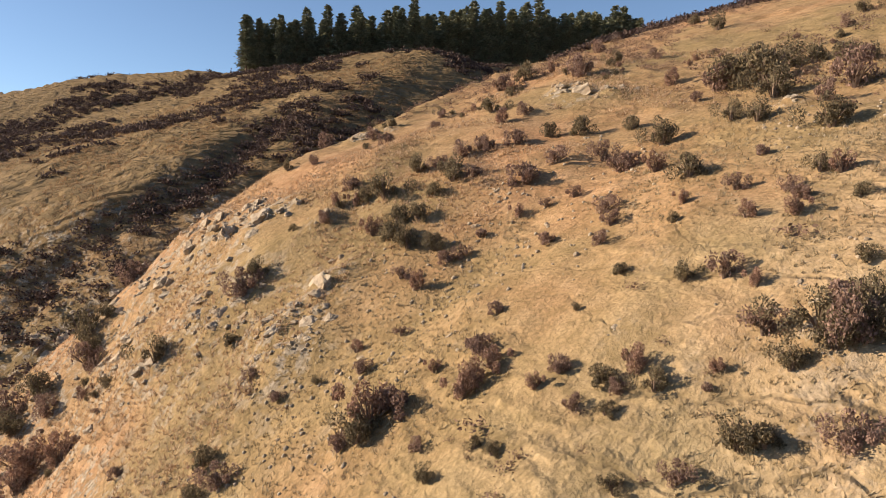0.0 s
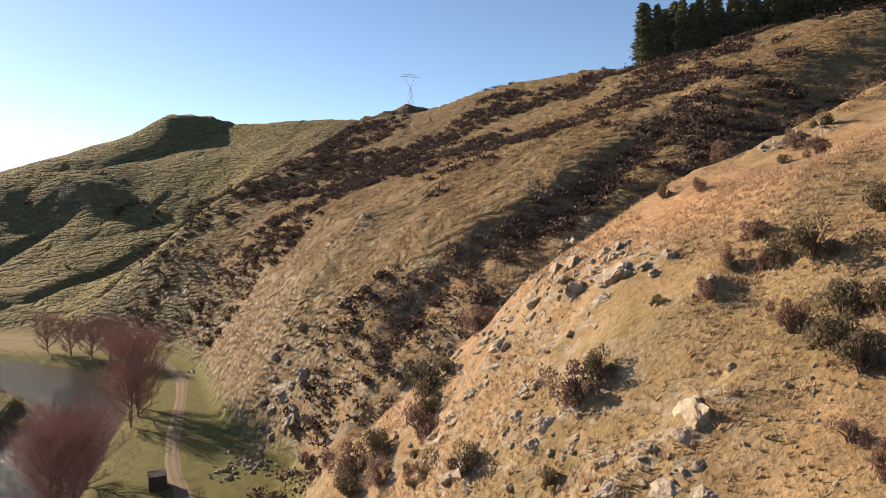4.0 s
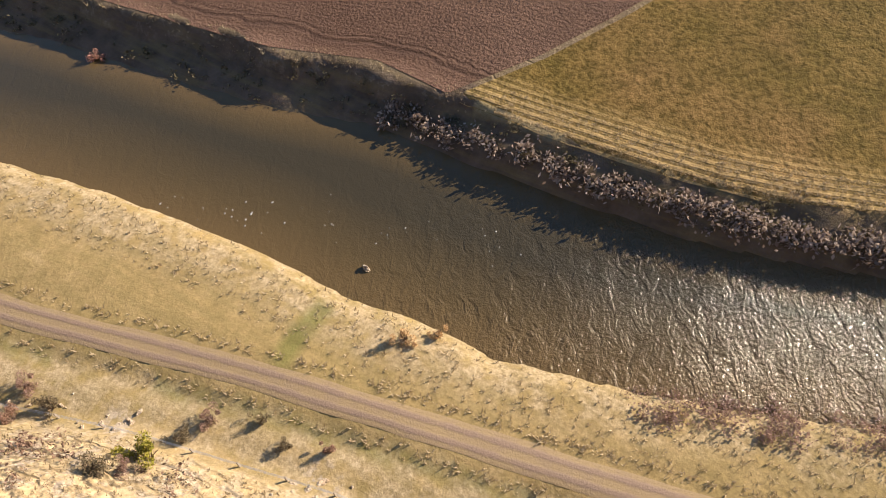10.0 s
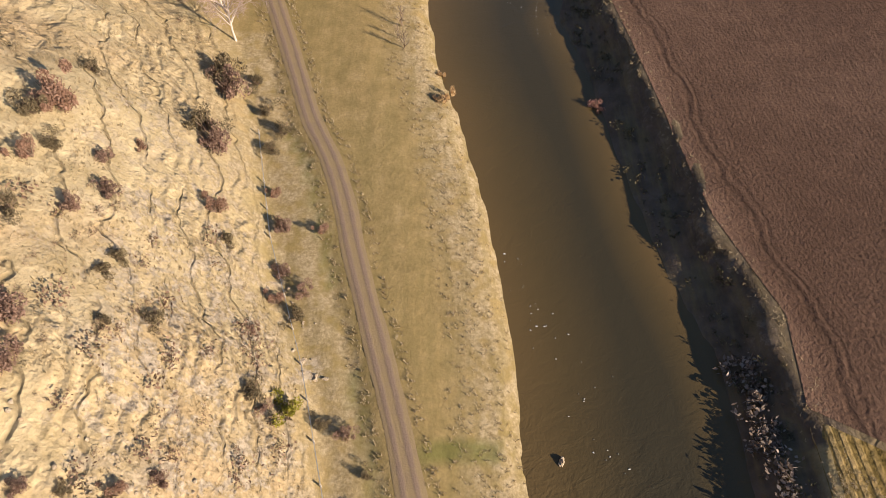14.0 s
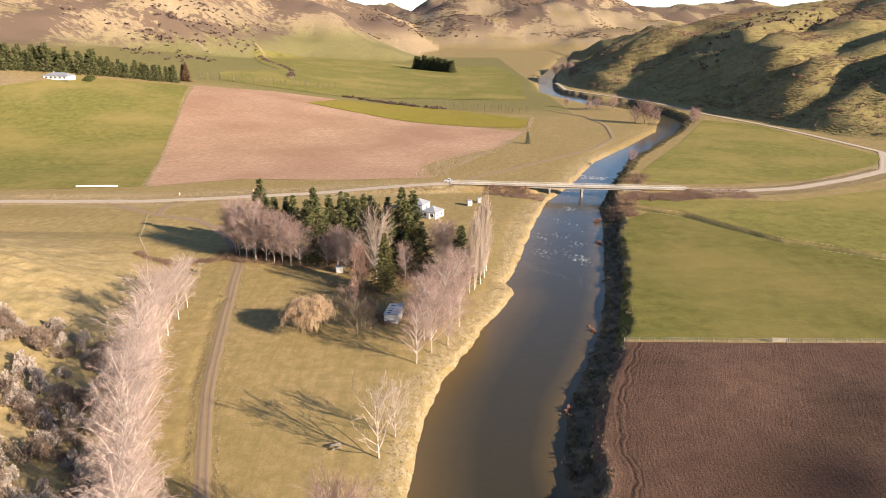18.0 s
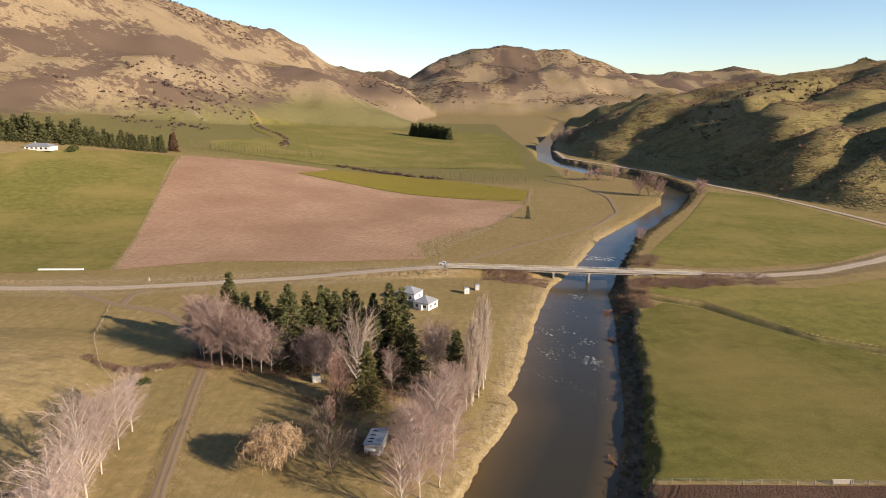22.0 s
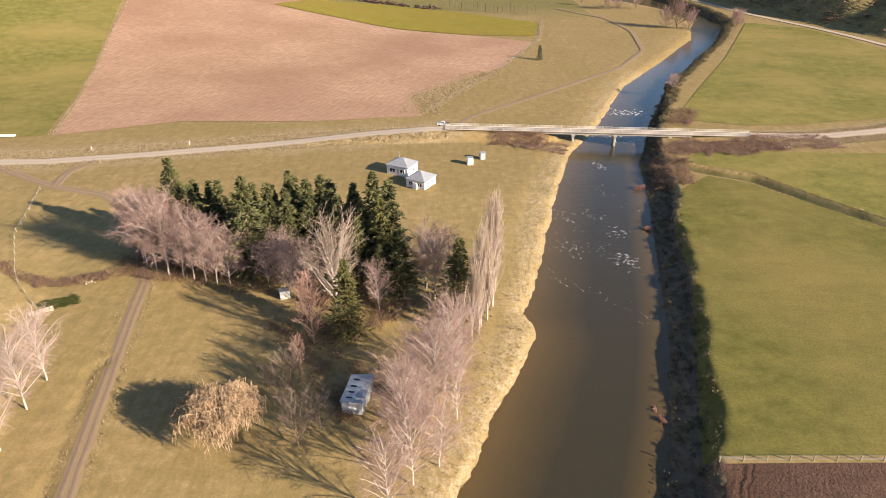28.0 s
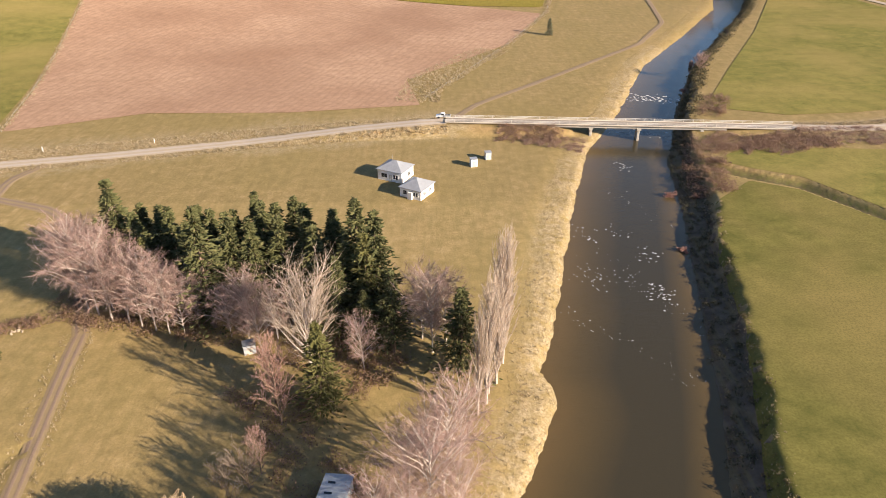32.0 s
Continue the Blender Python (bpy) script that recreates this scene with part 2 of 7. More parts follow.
def height(px, py):
    """The ground's height, without the fine relief."""
    dw, sw, _ = gap(px, py, WEST_BANK)
    de, se, _ = gap(px, py, EAST_BANK)
    wet = inside(px, py, RIVER)
    # flood plain, rising gently to the north-west
    z = 0.135 * 30 * np.log1p(np.exp(np.clip((-px - 40) / 30, -30, 60))) * step(345, 560, py) * (1 - 0.35 * step(700, 1100, py))
    z = z + 0.5 * fbm(px, py, 60, 2, 3)
    east = (de < dw) & ~wet
    z = np.where(east, z + 1.8, z)
    # the near hill over the track
    face = slope_a(px, py)
    # its southern crest, falling off sharply into the gully
    d, side, run = gap(px, py, [c[:2] for c in CREST_A])
    stops = np.cumsum([0] + [math.dist(a[:2], b[:2]) for a, b in zip(CREST_A, CREST_A[1:])])
    crest = np.interp(run, stops, [c[2] for c in CREST_A])
    face = face + np.clip(crest - near_crest(run, stops), -14, 16) * (1 - step(4, 30 + 0.5 * run, d))
    face = np.where(side > 0, np.minimum(face, crest - 1.15 * np.maximum(0, d - 1.5)), face)
    # the second hill beyond the gully, and the long slope beyond it
    db, sb, run = gap(px, py, TOE_B)
    s2 = np.where(sb < 0, db, -db)
    skew = run - 0.55 * s2
    spur = np.sin(skew / 15.0 + 5.0 * fbm(px, py, 220, 2, 9)) * np.clip(s2 / 60, 0, 1) * step(60, 140, run) * (3.2 + 5 * fbm(px, py, 120, 2, 12))
    slope_b = np.interp(s2, [-5, 0, 7, 20, 38, 58, 110, 200, 300, 450, 900], [-6, 0, 12, 33, 48, 57, 76, 115, 125, 133, 152])
    gentle = np.interp(s2, [-5, 0, 60, 120, 160, 200, 300, 450, 900], [-6, 0, 20, 45, 68, 92, 124, 132, 150])
    slope_b = slope_b + (gentle - slope_b) * step(160, 230, run)
    d2, side2, _ = gap(px, py, EDGE_B)
    over = np.where(side2 < 0, d2, -d2)
    slope_b = slope_b + 0.35 * spur - np.interp(px, [-90, -45, -10], [0.62, 1.0, 1.7]) * 5 * np.log1p(np.exp(np.clip(over / 5, -30, 60))) - 9 * step(-60, 20, px) * step(150, 260, s2)
    for line in GULLIES:
        dg, _, rg = gap(px, py, line)
        slope_b = slope_b - 3.6 * np.exp(-((dg + 3 * fbm(px, py, 30, 2, 17)) / 6) ** 2) * np.clip(s2 / 25, 0, 1)
    for mx, my, mz, mr in HUMPS_B:
        slope_b = slope_b + mz * np.exp(-((px - mx) ** 2 + (py - my) ** 2) / mr**2)
    slope_b = slope_b * np.interp(px, [180, 300, 480, 760], [1, 0.92, 0.6, 0.12])
    # the shaded hills over the road up the valley
    d3, s3, run3 = gap(px, py, TOE_E)
    s3 = np.where(s3 < 0, d3, -d3)
    slope_e = np.interp(s3, [-5, 0, 20, 70, 120, 220, 400, 700], [-6, 0, 16, 48, 65, 82, 112, 150])
    fold = np.sin((run3 - 0.8 * s3) / 42 + 5 * fbm(px, py, 260, 2, 15))
    slope_e = slope_e * np.interp(py, [1050, 1500], [1, 0.25])
    slope_e = slope_e + fold * np.clip(s3 / 70, 0, 1) * (3 + 4 * fbm(px, py, 170, 2, 16)) - np.clip(s3 / 40, 0, 1) * 7 * (1 - fold) * np.exp(-((s3 - 60) / 70) ** 2)
    for line in GULLIES_E:
        dg, _, rg = gap(px, py, line)
        slope_e = slope_e - 11 * np.exp(-((dg + 7 * fbm(px, py, 50, 3, 18)) / 13) ** 2) * np.clip(s3 / 30, 0, 1)
    slope_e = slope_e + np.clip(s3 / 30, 0, 1) * (7 * fbm(px, py, 60, 4, 19) - 9 * np.abs(fbm(px, py, 110, 3, 20)))
    rough = fbm(px, py, 34, 4, 21)
    hills = np.maximum(np.maximum(face, slope_b), slope_e)
    hills = hills + np.clip(hills / 12, 0, 1) * (2.6 * rough + 0.8 * fbm(px, py, 7, 3, 31) + 0.5 * fbm(px, py, 3, 2, 34))
    far = np.full(px.shape, -50.0)
    for crest, fall in RIDGES:
        far = np.maximum(far, ridge(px, py, crest, fall))
    radius = np.hypot(px, py - 300)
    far = np.maximum(far, (radius - 2900) * 0.16 * (0.6 + fbm(px, py, 900, 3, 5)))
    gully = np.abs(fbm(px, py, 330, 4, 41)) * 90
    far = far + np.clip(far / 45, 0, 1) * (26 * fbm(px, py, 420, 4, 44) - gully + 14 + 10 * fbm(px, py, 90, 3, 47))
    z = np.maximum(z, np.maximum(hills, far))
    # swells in the ploughed field
    for mx, my, mz, mr in MOUNDS:
        z = z + np.where(east, mz * np.exp(-((px - mx) ** 2 + (py - my) ** 2) / mr**2), 0)
    # road fill to the bridge, and the ditch
    ax = np.interp(px, [-60, -5, 36, 44, 46, 84, 86, 92, 112, 170], [0, 2.6, 2.2, 0.5, -3, -3, 0.5, 2.2, 2.8, 0.9])
    dr, _, _ = gap(px, py, ROAD_WEST[3:] + ROAD_EAST[:4])
    z = np.maximum(z, np.where((px > -60) & (px < 170), ax - 0.55 * np.maximum(0, dr - 3.2), -9))
    dd, _, _ = gap(px, py, DITCH)
    z = z - np.interp(dd + 0.8 * fbm(px, py, 7, 2, 67), [0, 1.0, 3.0], [1.9, 1.6, 0])
    # shallow drain along the track
    dt, st, _ = gap(px, py, TRACK[2:22])
    drain = np.where(st < 0, np.abs(dt - 3.4), 9)
    z = z - 0.55 * (1 - step(0.3, 1.5, drain)) * (0.6 + fbm(px, py, 9, 2, 61))
    # river bed and banks
    wob = 1.4 * fbm(px, py, 5, 3, 51)
    near_w = np.interp(dw + wob * np.clip(dw, 0, 1), [0, 0.6, 1.6, 5, 11], [-2.3, -1.7, -1.0, -0.45, 0])
    wide = np.interp(py, [90, 150, 290, 325], [1.0, 1.32, 1.32, 0.75])
    steep_e = step(4, 12, -py) * (1 - step(95, 110, -py))
    low_e = np.interp(de + 0.8 * wob * np.clip(de - 1, 0, 1), [0, 0.5, 1.4, 3.6, 5.0, 6.0], [-2.3, -1.3, 0.1, 0.5, 1.2, 1.8]) - 1.8
    near_e = np.interp((de + (1.3 * wob + 3.0 * fbm(px, py, 17, 2, 53)) * np.clip(de - 1, 0, 1)) / wide, [0, 0.7, 2.6, 4.6, 5.4, 6.0], [-2.3, -1.7, -1.0, -0.4, 1.4, 1.8]) - 1.8
    near_e = near_e + (low_e - near_e) * steep_e
    z = np.where(~wet & ~east & (dw < 11), np.minimum(z, z + near_w), z)
    z = np.where(east & (de < 8.5), np.minimum(z, z + near_e), z)
    z = np.where(wet, -2.2 - np.clip(np.minimum(dw, de) * 0.25, 0, 1.4), z)
    return z

# ---- materials ----
class Nodes:
    """A short way to write a node tree."""

    def __init__(self, name):
        self.mat = bpy.data.materials.new(name)
        self.mat.use_nodes = True
        self.tree = self.mat.node_tree
        self.bsdf = self.tree.nodes["Principled BSDF"]

    def add(self, kind, **values):
        node = self.tree.nodes.new("ShaderNode" + kind)
        for key, value in values.items():
            if key in node.inputs:
                self.put(node.inputs[key], value)
        return node

    def put(self, socket, value):
        if isinstance(value, bpy.types.NodeSocket):
            self.tree.links.new(value, socket)
        else:
            socket.default_value = (*value, 1) if isinstance(value, tuple) and socket.type == "RGBA" and len(value) == 3 else value

    def place(self, scale=(1, 1, 1)):
        node = self.add("NewGeometry")
        return self.scaled(node.outputs["Position"], scale)

    def local(self, scale=(1, 1, 1)):
        return self.scaled(self.add("TexCoord").outputs["Object"], scale)

    def scaled(self, vec, scale):
        m = self.add("Mapping", Vector=vec)
        m.inputs["Scale"].default_value = scale
        return m.outputs[0]

    def noise(self, vec, scale, detail=4.0, rough=0.55, warp=0.0):
        n = self.add("TexNoise", Vector=vec, Scale=scale, Detail=detail, Roughness=rough, Distortion=warp)
        return n.outputs["Fac"]

    def ramp(self, fac, stops):
        r = self.add("ValToRGB", Fac=fac)
        while len(r.color_ramp.elements) < len(stops):
            r.color_ramp.elements.new(0.5)
        for e, (pos, col) in zip(r.color_ramp.elements, stops):
            e.position, e.color = pos, (*col, 1) if isinstance(col, tuple) else (col, col, col, 1)
        return r.outputs["Color"]

    def mix(self, fac, a, b, blend="MIX"):
        m = self.tree.nodes.new("ShaderNodeMix")
        m.data_type, m.blend_type = "RGBA", blend
        self.put(m.inputs[0], fac)
        self.put(m.inputs[6], a)
        self.put(m.inputs[7], b)
        return m.outputs[2]

    def math(self, op, a, b=0.0, clamp=False):
        m = self.tree.nodes.new("ShaderNodeMath")
        m.operation, m.use_clamp = op, clamp
        self.put(m.inputs[0], a)
        self.put(m.inputs[1], b)
        return m.outputs[0]

    def attr(self, name):
        n = self.add("Attribute")
        n.attribute_name = name
        return n.outputs["Fac"]

    def range(self, v, lo, hi, a=0.0, b=1.0):
        n = self.add("MapRange", Value=v)
        for key, val in (("From Min", lo), ("From Max", hi), ("To Min", a), ("To Max", b)):
            n.inputs[key].default_value = val
        return n.outputs[0]

    def bump(self, h, strength=0.5, dist=0.1, normal=None):
        n = self.add("Bump", Height=h, Strength=strength, Distance=dist)
        if normal is not None:
            self.put(n.inputs["Normal"], normal)
        return n.outputs[0]

    def end(self, color, rough=0.9, normal=None, spec=0.2, **more):
        b = self.bsdf.inputs
        self.put(b["Base Color"], color)
        self.put(b["Roughness"], rough)
        b["Specular IOR Level"].default_value = spec
        if normal is not None:
            self.put(b["Normal"], normal)
        for key, value in more.items():
            self.put(b[key.replace("_", " ")], value)
        return self.mat


def ground_material():
    n = Nodes("dry_grass_ground")
    p = n.place()
    hill, rock, lush, scrub = n.attr("hill"), n.attr("rock"), n.attr("lush"), n.attr("scrub")
    big, mid, fine = n.noise(p, 0.035, 5), n.noise(p, 0.35, 6, 0.65), n.noise(p, 2.6, 5, 0.7)
    flat = n.ramp(mid, [(0.3, (0.225, 0.165, 0.07)), (0.55, (0.315, 0.228, 0.102)), (0.75, (0.4, 0.295, 0.155))])
    flat = n.mix(n.range(big, 0.4, 0.62), flat, n.ramp(mid, [(0.3, (0.21, 0.16, 0.064)), (0.7, (0.32, 0.235, 0.1))]))
    orange = n.ramp(mid, [(0.28, (0.26, 0.135, 0.068)), (0.5, (0.45, 0.255, 0.135)), (0.72, (0.56, 0.35, 0.205))])
    olive = n.ramp(mid, [(0.3, (0.23, 0.16, 0.075)), (0.7, (0.41, 0.285, 0.145))])
    straw = n.ramp(mid, [(0.3, (0.35, 0.272, 0.148)), (0.7, (0.525, 0.428, 0.27))])
    dry = n.mix(n.range(big, 0.36, 0.6), orange, olive)
    dry = n.mix(n.math("MULTIPLY", n.attr("straw"), n.range(big, 0.3, 0.5, 0.6, 1.0)), dry, straw)
    dull = n.ramp(mid, [(0.3, (0.135, 0.09, 0.043)), (0.7, (0.3, 0.198, 0.102))])
    dry = n.mix(n.attr("dull"), dry, dull)
    dry = n.mix(n.attr("olive"), dry, n.ramp(mid, [(0.3, (0.15, 0.125, 0.048)), (0.7, (0.34, 0.272, 0.115))]))
    dry = n.mix(n.attr("north"), dry, n.ramp(mid, [(0.3, (0.235, 0.172, 0.107)), (0.7, (0.385, 0.293, 0.19))]))
    col = n.mix(hill, flat, dry)
    verge = n.math("MULTIPLY", n.attr("verge"), n.range(n.noise(p, 0.5, 4), 0.35, 0.55))
    col = n.mix(verge, col, n.ramp(n.noise(p, 1.3, 4, 0.7), [(0.35, (0.265, 0.2, 0.108)), (0.65, (0.41, 0.325, 0.2))]))
    green = n.ramp(mid, [(0.3, (0.065, 0.085, 0.02)), (0.7, (0.15, 0.16, 0.04))])
    col = n.mix(lush, col, green)
    col = n.mix(n.attr("mud_and_shade"), col, n.ramp(mid, [(0.3, (0.06, 0.045, 0.034)), (0.7, (0.14, 0.105, 0.08))]))
    # terracettes: small steps along the contours
    z = n.add("SeparateXYZ", Vector=p).outputs["Z"]
    wobble = n.math("ADD", n.math("MULTIPLY", z, 4.6), n.math("MULTIPLY", n.noise(p, 0.22, 4), 16.0))
    steps = n.math("SINE", wobble)
    stepmask = n.math("MULTIPLY", hill, n.range(n.noise(p, 0.09, 3), 0.42, 0.6))
    wide = n.math("SINE", n.math("ADD", n.math("MULTIPLY", z, 1.9), n.math("MULTIPLY", n.noise(p, 0.06, 5), 30.0)))
    steps = n.math("ADD", n.math("MULTIPLY", steps, stepmask), n.math("MULTIPLY", wide, n.math("MULTIPLY", n.math("MULTIPLY", n.attr("dull"), hill), 1.0)))
    # shaded sides of the steps, put in as a darker colour
    col = n.mix(n.range(steps, 0.5, 0.95, 0.0, 0.4), col, (0.17, 0.12, 0.06))
    # narrow sheep tracks that wander along the contours
    wander = n.math("ADD", n.math("MULTIPLY", z, 1.0), n.math("MULTIPLY", n.noise(p, 0.07, 4, 0.6), 8.0))
    trail = n.range(n.math("ABSOLUTE", n.math("SINE", wander)), 0.03, 0.2, 1.0, 0.0)
    trail = n.math("MULTIPLY", n.math("MULTIPLY", trail, hill), n.range(n.noise(p, 0.12, 3), 0.36, 0.5))
    trail = n.math("MULTIPLY", trail, n.math("MULTIPLY", n.math("SUBTRACT", 1.0, n.attr("dull")), n.range(n.attr("straw"), 0.0, 1.0, 0.2, 1.0)))
    col = n.mix(n.math("MULTIPLY", trail, 0.55), col, (0.14, 0.1, 0.052))
    mown = n.noise(n.scaled(p, (0.75, 0.09, 1)), 1.0, 4, 0.6)
    col = n.mix(n.math("MULTIPLY", n.range(mown, 0.45, 0.65, 0.0, 0.45), n.math("SUBTRACT", 1.0, hill)), col, (0.2, 0.155, 0.065))
    stone = n.ramp(n.noise(p, 1.6, 6, 0.7), [(0.3, (0.17, 0.135, 0.1)), (0.6, (0.46, 0.385, 0.295))])
    col = n.mix(n.math("MULTIPLY", rock, n.range(n.noise(p, 0.5, 5, 0.75), 0.5, 0.56)), col, stone)
    col = n.mix(n.math("MULTIPLY", scrub, n.range(n.math("ADD", n.noise(n.scaled(p, (1, 0.6, 1)), 0.0065, 4, 0.55, 0.3), n.math("MULTIPLY", n.noise(p, 0.09, 4, 0.7), 0.45)), 0.69, 0.735)), col, (0.125, 0.085, 0.07))
    col = n.mix(n.math("MULTIPLY", n.range(fine, 0.34, 0.66, 0.6, 0.0), n.range(n.attr("straw"), 0.0, 1.0, 1.0, 0.55)), col, (0.11, 0.08, 0.035))
    lumps = n.noise(p, 1.1, 5, 0.7)
    relief = n.math("MULTIPLY", steps, n.math("ADD", n.range(n.attr("dull"), 0.0, 1.0, 0.25, 0.9), n.math("ADD", n.math("MULTIPLY", n.attr("olive"), 1.6), n.math("MULTIPLY", n.attr("straw"), 0.45))))
    h = n.math("ADD", n.math("MULTIPLY", fine, 0.3), n.math("ADD", n.math("MULTIPLY", lumps, 0.8), relief))
    h = n.math("SUBTRACT", h, n.math("MULTIPLY", trail, 0.8))
    h = n.math("MULTIPLY", h, n.range(hill, 0.0, 0.6, 0.3, 1.0))
    return n.end(col, 0.95, n.bump(h, 0.8, 0.5), 0.1)


def water_material():
    n = Nodes("river_water")
    p = n.place()
    depth = n.attr("depth")
    silt = n.noise(p, 0.06, 4)
    col = n.ramp(n.math("ADD", n.math("MULTIPLY", depth, 0.9), n.math("MULTIPLY", silt, 0.25)),
                 [(0.12, (0.1, 0.067, 0.028)), (0.45, (0.068, 0.049, 0.022)), (0.9, (0.037, 0.031, 0.018))])
    turned = n.add("Mapping", Vector=p)
    turned.inputs["Rotation"].default_value = (0, 0, radians(-25))
    wave = n.noise(n.scaled(turned.outputs[0], (0.62, 1.0, 1)), 0.55, 3, 0.6, 0.9)
    small = n.noise(p, 3.2, 3, 0.6)
    ruffle = n.math("MULTIPLY", n.range(n.noise(p, 0.04, 3), 0.35, 0.65, 0.5, 1.0), n.attr("rough_water"))
    h = n.math("MULTIPLY", n.math("ADD", wave, n.math("MULTIPLY", small, 0.4)), ruffle)
    return n.end(col, n.range(n.attr("rough_water"), 0.14, 1.0, 0.09, 0.13), n.bump(h, 1.0, 0.6), 0.5, IOR=1.33)


GROUND, WATER = ground_material(), water_material()

# ---- bushes and outcrops on the near hill: x, y and width ----
BUSHES_A = [(-45.8, -24.0, 3.9), (-46.6, -18.1, 1.1), (-53.4, -21.2, 2.4), (-51.4, -18.7, 2.1), (-53.2, -18.9, 1.9), (-55.7, -10.2, 1.7), (-57.4, -8.5, 1.7), (-57.0, -6.8, 1.6), (-55.8, -8.7, 1.1), (-54.7, -13.0, 1.5), (-53.1, -13.6, 1.1), (-53.4, -10.1, 1.1), (-54.3, -8.0, 1.2), (-57.1, -0.9, 2.3), (-60.0, 3.6, 2.0), (-61.6, -1.2, 1.6), (-64.2, 0.7, 2.9), (-62.7, -3.8, 1.9), (-66.1, 0.5, 2.3), (-65.1, -8.7, 1.8), (-64.1, -11.1, 1.5), (-63.3, -16.5, 1.2), (-65.2, -28.2, 1.5), (-59.3, -16.9, 0.6), (-70.5, -26.2, 2.2), (-68.8, -23.9, 1.8), (-66.0, -22.1, 1.5), (-74.8, -15.7, 1.4), (-70.9, -11.5, 1.4), (-75.6, -11.2, 1.2)]
BUSHES_B = [(-78.6, -9.1, 1.8), (-78.2, -10.6, 1.5), (-80.6, -17.4, 1.1), (-71.3, -40.4, 3.2), (-79.4, -37.1, 2.3), (-78.5, -33.0, 3.1), (-84.7, -33.4, 2.7), (-87.6, -40.9, 2.2), (-89.9, -25.2, 2.6), (-90.9, -29.2, 2.4), (-103.6, -38.3, 5.7), (-104.2, -35.4, 5.7), (-110.7, -36.9, 4.3), (-87.1, -15.4, 3.0), (-101.3, -22.1, 4.3), (-111.2, -33.2, 3.0), (-110.9, -29.4, 2.9), (-83.6, -45.6, 2.6), (-81.4, -49.1, 2.2), (-83.9, -67.3, 2.7), (-81.1, -59.9, 2.1), (-75.8, -40.7, 2.6), (-57.4, -44.8, 3.1), (-60.5, -45.6, 2.5), (-59.0, -47.5, 2.5), (-57.7, -42.5, 2.4), (-59.7, -40.0, 2.0), (-59.5, -37.2, 1.7), (-56.2, -48.2, 1.9), (-59.8, -53.2, 3.4)]
BUSHES_C = [(-65.5, -55.5, 2.9), (-66.8, -52.0, 2.4), (-71.1, -53.9, 2.2), (-68.4, -46.7, 2.0), (-63.9, -48.1, 2.0), (-58.2, -55.6, 2.1), (-59.0, -77.8, 1.7), (-75.2, -86.1, 2.5), (-70.8, -82.9, 2.1), (-55.6, -35.7, 1.6), (-55.2, -38.8, 1.4), (-47.9, -31.0, 1.5), (-48.8, -34.5, 1.3), (-51.0, -23.6, 1.1), (-45.3, -35.1, 1.0), (-43.7, -25.1, 1.8), (-28.0, -90.6, 4.7), (-22.2, -88.2, 3.7), (-21.7, -72.0, 4.9), (-18.6, -90.4, 4.8), (-63.6, -37.5, 1.2), (-67.8, -36.5, 1.5), (-72.3, -33.3, 1.5), (-70.0, -35.0, 1.3), (-71.7, -18.2, 1.1), (-69.4, -1.8, 1.4), (-74.7, -9.6, 1.4), (-76.1, -6.1, 1.3), (-58.5, -4.3, 0.7), (-59.7, -4.5, 0.9)]
BUSHES_D = [(-68.8, -16.7, 0.9), (-45.6, -14.8, 1.3), (-48.9, -12.1, 1.1), (-48.5, -13.5, 0.9), (-53.9, -2.0, 1.3), (-51.6, -4.3, 1.3), (-65.0, 1.7, 1.8), (-97.5, -40.2, 1.6), (-102.9, -49.1, 2.2), (-108.9, -67.4, 2.0), (-114.3, -63.7, 2.1), (-47.6, 25.4, 4.2), (-37.7, 47.6, 4.4), (-36.3, 44.3, 4.3), (-37.2, 33.9, 3.5), (-35.7, 31.4, 4.2), (-33.8, 48.2, 2.0), (-31.4, 42.1, 1.9), (-28.6, 38.4, 2.3), (-29.9, 34.9, 2.0), (-33.2, 20.4, 2.5), (-31.5, 16.6, 1.7), (-26.8, 21.4, 2.2), (-33.4, 1.2, 2.5), (-25.6, -2.6, 2.3), (-16.7, -4.9, 1.7), (-39.9, -6.8, 2.5), (-41.2, -2.9, 3.1), (-45.4, 8.4, 2.4), (-49.0, 22.7, 2.7)]
BUSHES_E = [(-47.0, 16.5, 2.3), (-40.7, 15.2, 2.2), (-31.5, -17.8, 3.3), (-29.4, -17.3, 2.0), (-33.8, -20.7, 2.1), (-28.5, -19.2, 2.2), (-36.5, -16.0, 1.4), (-36.8, -19.3, 1.1), (-35.9, -1.0, 1.3), (-40.9, 25.0, 1.4), (-24.6, -4.1, 1.4), (-26.9, 5.1, 1.4), (-14.6, -9.1, 1.1), (-48.1, 34.8, 1.9), (-38.0, 5.1, 1.7), (-37.7, 7.5, 1.8), (-46.1, 18.9, 2.0), (-42.8, 20.3, 1.7), (2.1, -101.6, 4.6), (-10.0, -82.7, 4.5), (-14.8, -81.6, 4.3), (-19.8, -76.2, 3.9), (-20.1, -71.2, 3.7), (-15.1, -74.9, 4.1), (-24.8, -66.3, 3.4), (2.7, -107.6, 3.9), (-29.0, -86.5, 3.3), (-23.1, -82.9, 3.0)]
BUSHES_F = [(-40.8, -50.4, 1.5), (-45.1, -55.0, 2.3), (-3.5, -121.9, 3.1), (-16.0, -97.3, 3.2), (12.4, -88.0, 3.5), (5.1, -88.2, 2.5), (-4.4, -83.0, 3.1)]
